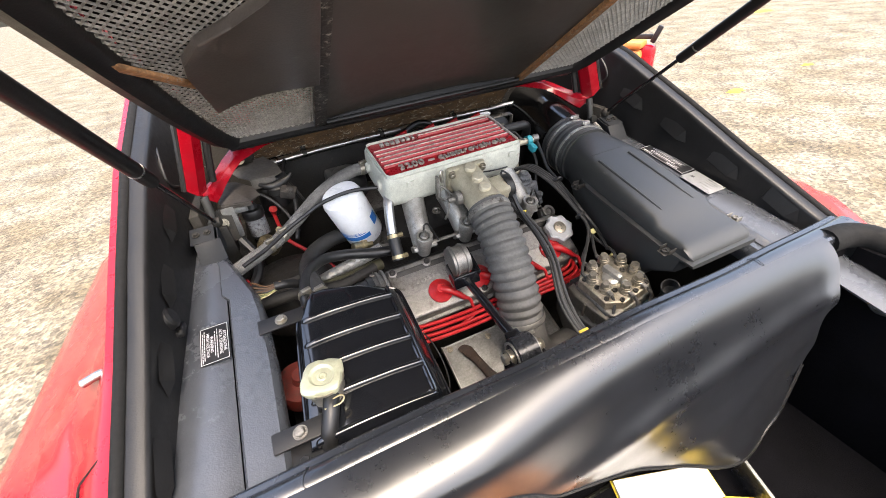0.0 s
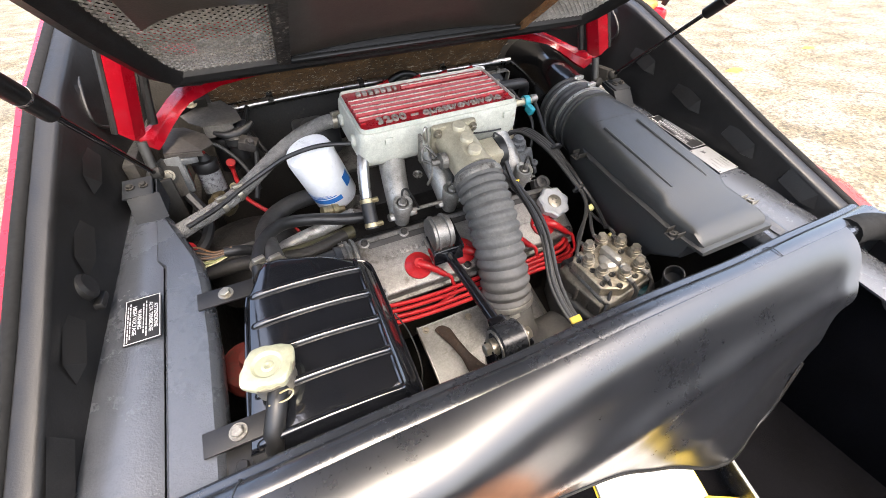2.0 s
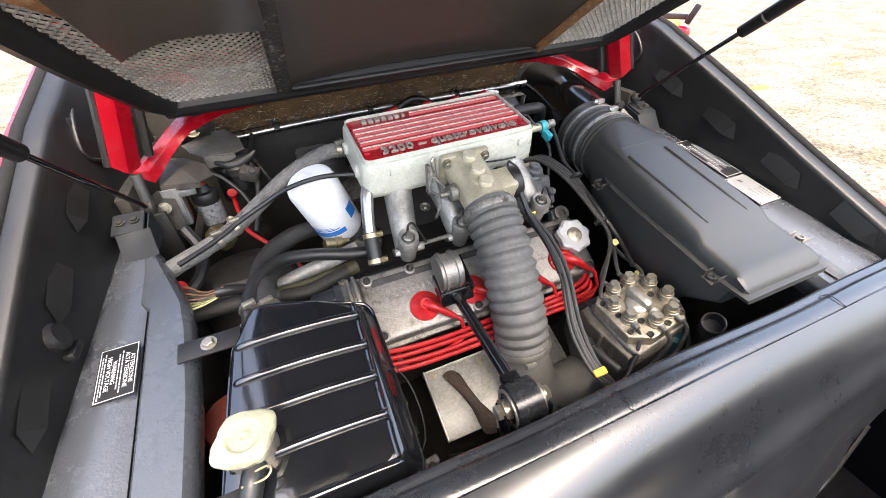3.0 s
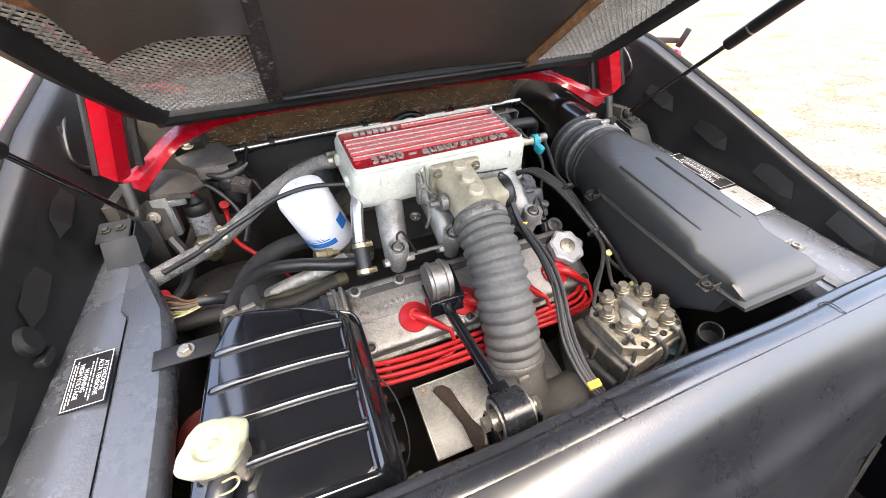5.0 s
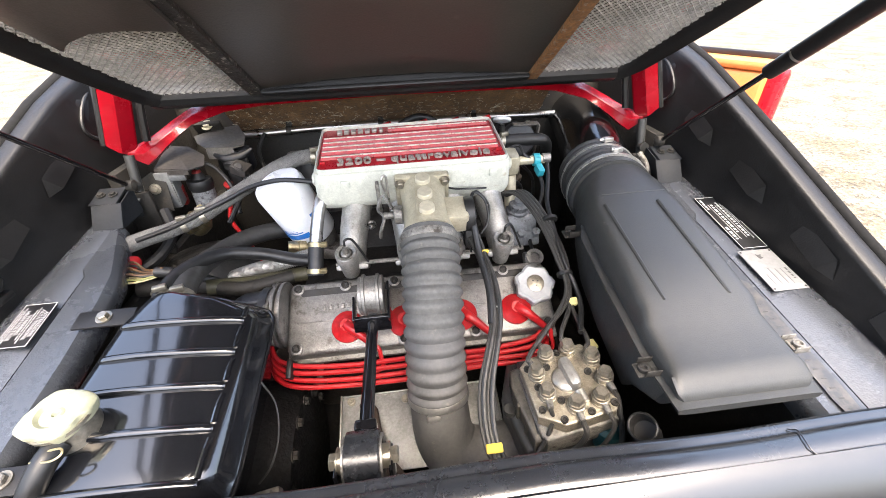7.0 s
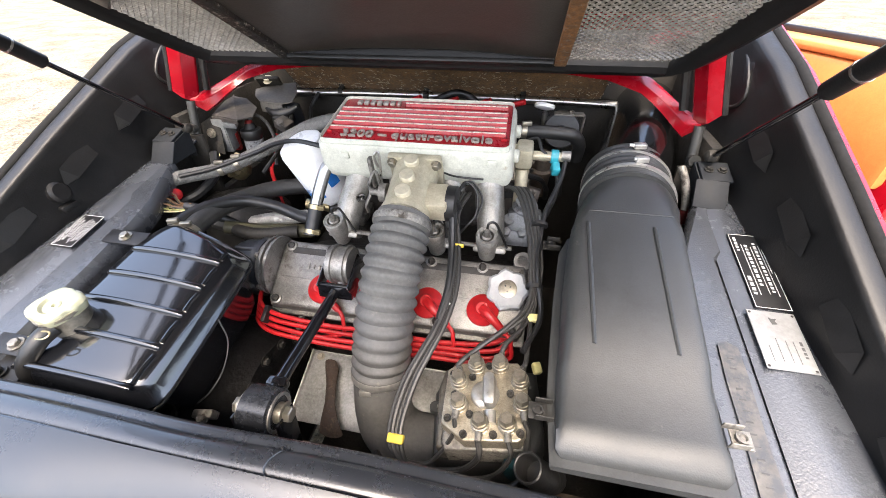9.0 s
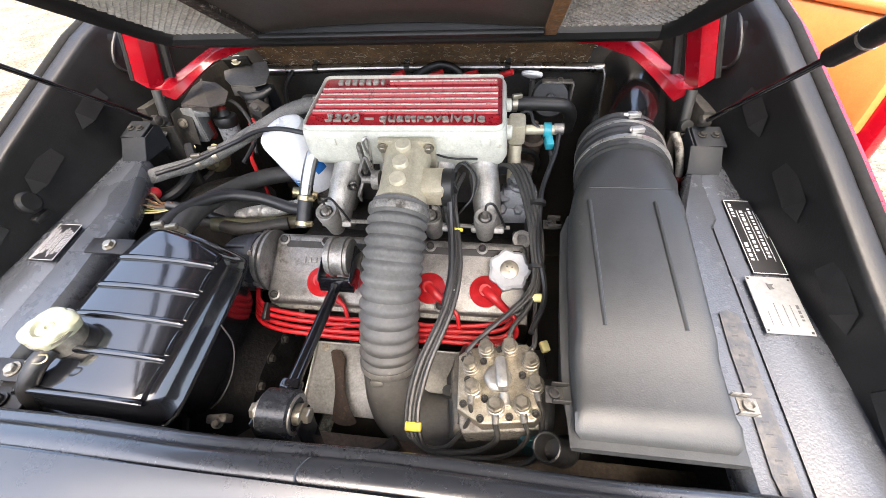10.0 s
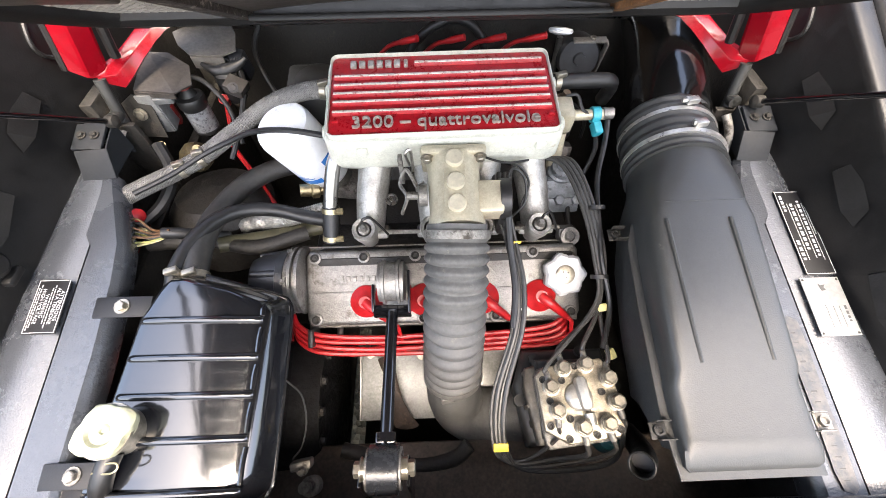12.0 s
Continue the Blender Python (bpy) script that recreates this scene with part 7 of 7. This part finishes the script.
for pts, r, mat, lab in (
        ([(0.272, 0.635, 0.905), (0.281, 0.620, 0.870), (0.268, 0.600, 0.825), (0.246, 0.570, 0.790), (0.243, 0.520, 0.770)], 0.0040, RUBBER_BLACK, "black lead dropping from the teal connector"),
        ([(0.205, 0.640, 0.890), (0.228, 0.660, 0.872), (0.252, 0.690, 0.850), (0.268, 0.720, 0.815), (0.270, 0.74, 0.78)], 0.0055, RUBBER_BLACK, "black rubber line under the idle valve"),
        ([(0.230, 0.700, 0.900), (0.262, 0.715, 0.885), (0.292, 0.720, 0.850), (0.300, 0.725, 0.80)], 0.0035, RUBBER_BLACK, "thin black lead behind the idle valve"),
        ([(0.180, 0.720, 0.880), (0.215, 0.735, 0.860), (0.242, 0.750, 0.835), (0.25, 0.76, 0.80)], 0.0030, NYLON, "thin grey line behind the plenum")):
    hose_thing("valve_lead", pts, r, mat, lab, (), 8)
b = bmesh.new()
tube(b, [(0.478, 0.63, 0.925), (0.486, 0.61, 0.905), (0.494, 0.60, 0.870), (0.497, 0.595, 0.835), (0.494, 0.575, 0.800), (0.486, 0.545, 0.780)], 0.0065, 12)
fp = thing("fuel_pipe", (0.486, 0.545, 0.78), "dull metal fuel pipe beside the air box", "pipe")
part("pipe", b, ALU_DIRTY, fp)
b = bmesh.new()
tube(b, [(0.4955, 0.597, 0.862), (0.4965, 0.5955, 0.850), (0.497, 0.595, 0.838)], 0.0078, 12)
part("sleeve", b, material("dark_red_sleeve", (0.07, 0.006, 0.005), 0.5, worn=(0.03, 0.008, 0.006), worn_amount=0.3, scale=40), fp, "dull red sleeve")

# ---- loose wiring and clutter ----
loom = thing("wiring_loom", (-0.47, 0.49, 0.80), "loom of thin yellow, green and black wires", "wiring")
LOOM = [material("wire_%s" % n, c, 0.45) for n, c in (("cream", (0.55, 0.48, 0.25)), ("olive", (0.25, 0.25, 0.08)), ("dark", (0.03, 0.03, 0.03)), ("brown", (0.10, 0.05, 0.02)))]
for i in range(12):
    b = bmesh.new()
    z, y = 0.826 + 0.005 * (i % 4), 0.478 + 0.007 * (i // 2)
    tube(b, [(-0.49, y, z), (-0.465, y - 0.004 + 0.003 * (i % 3), z + 0.006), (-0.44, y * 0.5 + 0.243, z * 0.6 + 0.334), (-0.41, 0.495, 0.832 + 0.001 * i)], 0.0018, 6)
    part("wire", b, LOOM[i % 4], loom)
b = bmesh.new()
tube(b, [(-0.425, 0.495, 0.836), (-0.405, 0.497, 0.832), (-0.38, 0.505, 0.815), (-0.35, 0.52, 0.785)], 0.009, 12)
part("sheath", b, RUBBER_BLACK, loom)
b = bmesh.new()
lathe(b, (-0.487, 0.535, 0.832), (0.6, -0.3, 0.3), [(0, 0.012), (0.014, 0.012), (0.018, 0.006)], 16)
solo("red_bung", b, RUBBER_RED, "small red rubber bung under the deck rail", "bung")
b = bmesh.new()
lathe(b, (-0.43, 0.325, 0.715), (0.2, -0.2, 1), [(0, 0.04), (0.02, 0.044), (0.035, 0.040), (0.04, 0.016), (0.055, 0.014)], 24)
solo("strut_top", b, material("dull_red_primer", (0.12, 0.015, 0.010), 0.6, worn=(0.06, 0.03, 0.02), worn_amount=0.35, scale=30), "dull red suspension strut top under the tank", "strut mount")
b = bmesh.new()
lathe(b, (-0.572, 0.402, 0.905), (1, 0.1, 0.25), [(-0.02, 0.020), (0.004, 0.019), (0.008, 0.014), (0.008, 0.0)], 20)
box(b, (-0.575, 0.40, 0.878), (0.03, 0.03, 0.012), (0, 0, 0), 0.004)
solo("latch_boss", b, BLACK_SATIN, "black round latch boss on the side panel", "latch")
b = bmesh.new()
rod(b, (-0.660, 0.340, 0.866), (-0.660, 0.340, 0.886), 0.006)
tube(b, [(-0.642, 0.345, 0.890), (-0.660, 0.340, 0.893), (-0.682, 0.335, 0.890)], 0.0065, 10)
solo("striker_pin", b, SILVER, "small bright striker pin on the fender edge", "striker")
b = bmesh.new()
tube(b, [(0.300, 0.205, 0.655), (0.290, 0.180, 0.705), (0.276, 0.162, 0.745), (0.266, 0.157, 0.762)], 0.0165, 16)
lathe(b, (0.267, 0.1575, 0.760), (-0.48, -0.20, 0.85), [(0, 0.0165), (0.028, 0.0168), (0.031, 0.0165), (0.032, 0.0150), (0.031, 0.0138), (-0.012, 0.0132)], 24)
solo("drain_hose", b, RUBBER_BLACK, "short black open-ended hose beside the air box", "hose")
b = bmesh.new()
lathe(b, (0.246, 0.192, 0.690), (0, 0, 1), [(0, 0.018), (0.03, 0.018), (0.036, 0.012)], 16)
solo("vacuum_canister", b, material("dark_teal_plastic", (0.01, 0.07, 0.08), 0.4), "dark teal plastic canister beside the distributor", "canister")
b = bmesh.new()
box(b, (-0.43, 0.135, 0.800), (0.075, 0.05, 0.004), (8, 0, 0), 0.001)
box(b, (-0.455, 0.15, 0.785), (0.03, 0.06, 0.04), (8, 0, 0), 0.004)
hexbolt(b, (-0.425, 0.130, 0.803), (0, -0.1, 1), 0.007, 0.006)
solo("corner_bracket", b, BLACK_SATIN, "black bolted corner bracket by the tank", "bracket")
b = bmesh.new()
tube(b, [(-0.16, 0.20, 0.62), (-0.05, 0.175, 0.605), (0.02, 0.18, 0.61), (0.05, 0.20, 0.62)], 0.012, 10)
solo("breather_return", b, GRUBBY, "grimy hose along the crossmember", "hose")

cbk = thing("coil_bracket", (-0.434, 0.885, 0.94), "dark bulkhead bracket with a pale bolt", "bracket")
b = bmesh.new()
box(b, (-0.434, 0.884, 0.964), (0.060, 0.010, 0.040), (35, 0, 8), 0.004)
part("bracket", b, GRUBBY, cbk)
b = bmesh.new()
hexbolt(b, (-0.434, 0.878, 0.972), (0, -0.6, 0.8), 0.009, 0.007)
part("bolt", b, PLUG, cbk)
b = bmesh.new()
box(b, (-0.362, 0.835, 0.905), (0.045, 0.03, 0.055), (15, 5, -10), 0.005)
for k in range(3):
    box(b, (-0.376 + 0.012 * k, 0.818, 0.915), (0.006, 0.006, 0.030), (15, 5, -10), 0.001)
solo("ignition_module", b, CAPBLACK, "black ignition module below the grey guard", "ignition module")
for pts, r, lab in (
        ([(-0.375, 0.83, 0.915), (-0.350, 0.81, 0.918), (-0.335, 0.77, 0.90), (-0.345, 0.71, 0.86), (-0.36, 0.66, 0.83)], 0.005, "black coil lead curling down beside the guard"),
        ([(-0.439, 0.765, 0.908), (-0.425, 0.775, 0.920), (-0.40, 0.775, 0.905), (-0.37, 0.75, 0.87), (-0.35, 0.70, 0.83)], 0.0045, "black high-tension lead from the coil"),
        ([(-0.33, 0.93, 0.93), (-0.345, 0.90, 0.90), (-0.33, 0.86, 0.87), (-0.31, 0.84, 0.82)], 0.005, "thin dark pipe dropping from the bulkhead pipe"),
        ([(-0.47, 0.66, 0.87), (-0.45, 0.62, 0.84), (-0.46, 0.57, 0.82), (-0.49, 0.53, 0.81)], 0.010, "dark hose behind the deck rail")):
    hose_thing("coil_lead", pts, r, RUBBER_BLACK, lab, (), 8)
for x, y, z in ((-0.470, 0.665, 0.862), (-0.388, 0.632, 0.882)):
    b = bmesh.new()
    hexbolt(b, (x, y, z), (0.3, -0.4, 0.8), 0.005, 0.006)
    solo("brass_fitting", b, BRASS, "small brass hex fitting by the grey hose", "pipe fitting")
b = bmesh.new()
tube(b, [(-0.36, 0.50, 0.79), (-0.30, 0.52, 0.775), (-0.25, 0.535, 0.77), (-0.20, 0.55, 0.765)], 0.014, 12)
solo("olive_hose", b, material("olive_grime", (0.06, 0.055, 0.03), 0.55, worn=(0.12, 0.10, 0.06), worn_amount=0.3, scale=30), "olive grimy hose under the bypass hose", "hose")
b = bmesh.new()
lathe(b, (-0.245, 0.620, 0.785), (0.8, 0.2, -0.2), [(0, 0.012), (0.02, 0.012), (0.022, 0.016), (0.034, 0.016), (0.036, 0.010), (0.05, 0.010)], 14)
solo("oil_union", b, BRASS, "brass union under the oil filter", "pipe fitting")
b = bmesh.new()
rod(b, (-0.395, 0.790, 0.862), (-0.398, 0.803, 0.842), 0.010, 0.006, 12)
solo("lead_boot", b, RUBBER_RED, "red boot under the second ignition coil", "boot")
for c, rot, sz, lab in (((-0.497, 0.79, 0.90), (20, 10, 20), (0.004, 0.09, 0.08), "dark folded side plate behind the ballast block"), ((-0.345, 0.765, 0.905), (10, 20, -15), (0.035, 0.03, 0.02), "small dark connector beside the coil")):
    b = bmesh.new()
    box(b, c, sz, rot, 0.002)
    hexbolt(b, Vector(c) + Vector((0.004, -0.02, 0.012)), (0.4, -0.7, 0.5), 0.006, 0.005)
    solo("bracket_plate", b, GUARD, lab, "bracket")
b = bmesh.new()
tube(b, [(-0.203, 0.268, 0.800), (-0.190, 0.255, 0.770), (-0.186, 0.225, 0.745), (-0.192, 0.195, 0.730), (-0.206, 0.180, 0.720)], 0.0012, 6)
solo("sensor_wire", b, RUBBER_BLACK, "thin dark wire looping beside the tank", "wire")
b = bmesh.new()
box(b, (-0.198, 0.175, 0.700), (0.030, 0.012, 0.022), (20, 0, 10), 0.003)
hexbolt(b, (-0.195, 0.168, 0.705), (0.2, -0.5, 0.8), 0.006, 0.008)
lathe(b, (-0.190, 0.150, 0.655), (0, -0.1, 1), [(0, 0.014), (0.02, 0.014), (0.022, 0.009), (0.05, 0.008)], 14)
solo("shift_link", b, ALU_DIRTY, "grimy alloy linkage joint below the tank", "linkage")
for pts, r, lab in (
        ([(0.118, 0.500, 0.885), (0.112, 0.488, 0.905), (0.112, 0.470, 0.885), (0.116, 0.440, 0.850), (0.121, 0.385, 0.818), (0.115, 0.335, 0.792)], 0.0052, "glossy black sheathed cable from the throttle switch"),
        ([(0.110, 0.510, 0.900), (0.122, 0.535, 0.915), (0.142, 0.530, 0.900), (0.145, 0.510, 0.870), (0.130, 0.500, 0.850), (0.118, 0.505, 0.83)], 0.0020, "thin black wire looping round the runner"),
        ([(0.112, 0.515, 0.905), (0.130, 0.545, 0.912), (0.152, 0.535, 0.885), (0.142, 0.515, 0.855)], 0.0018, "thin black wire beside the runner"),
        ([(0.050, 0.575, 0.925), (0.085, 0.560, 0.915), (0.115, 0.545, 0.918), (0.150, 0.555, 0.912)], 0.0018, "thin black wire under the plenum")):
    hose_thing("throttle_cable", pts, r, RUBBER_BLACK, lab, (), 8)
MOSS = material("yellow_moss", (0.30, 0.33, 0.03), 0.9, worn=(0.16, 0.18, 0.03), worn_amount=0.35, scale=20, contrast=0.4, bump=0.5)
moss_rng = random.Random(11)
for mx_, my_, mr in ((12.78, 9.54, 0.55), (9.34, 5.63, 0.22), (4.08, 2.46, 0.075), (5.5, 2.6, 0.06)):
    b = bmesh.new()
    rim = [(a, mr * moss_rng.uniform(0.55, 1.1)) for a in (2 * math.pi * k / 18 for k in range(18))]
    loft(b, [[Vector((mx_ + 1.5 * q * f * math.cos(a), my_ + q * f * math.sin(a), z)) for a, q in rim] for f, z in ((1.0, 0.001), (0.9, 0.006), (0.55, 0.010), (0.15, 0.011))])
    solo("moss_patch", b, MOSS, "yellow-green moss patch on the pale ground", "moss", "moss patches")
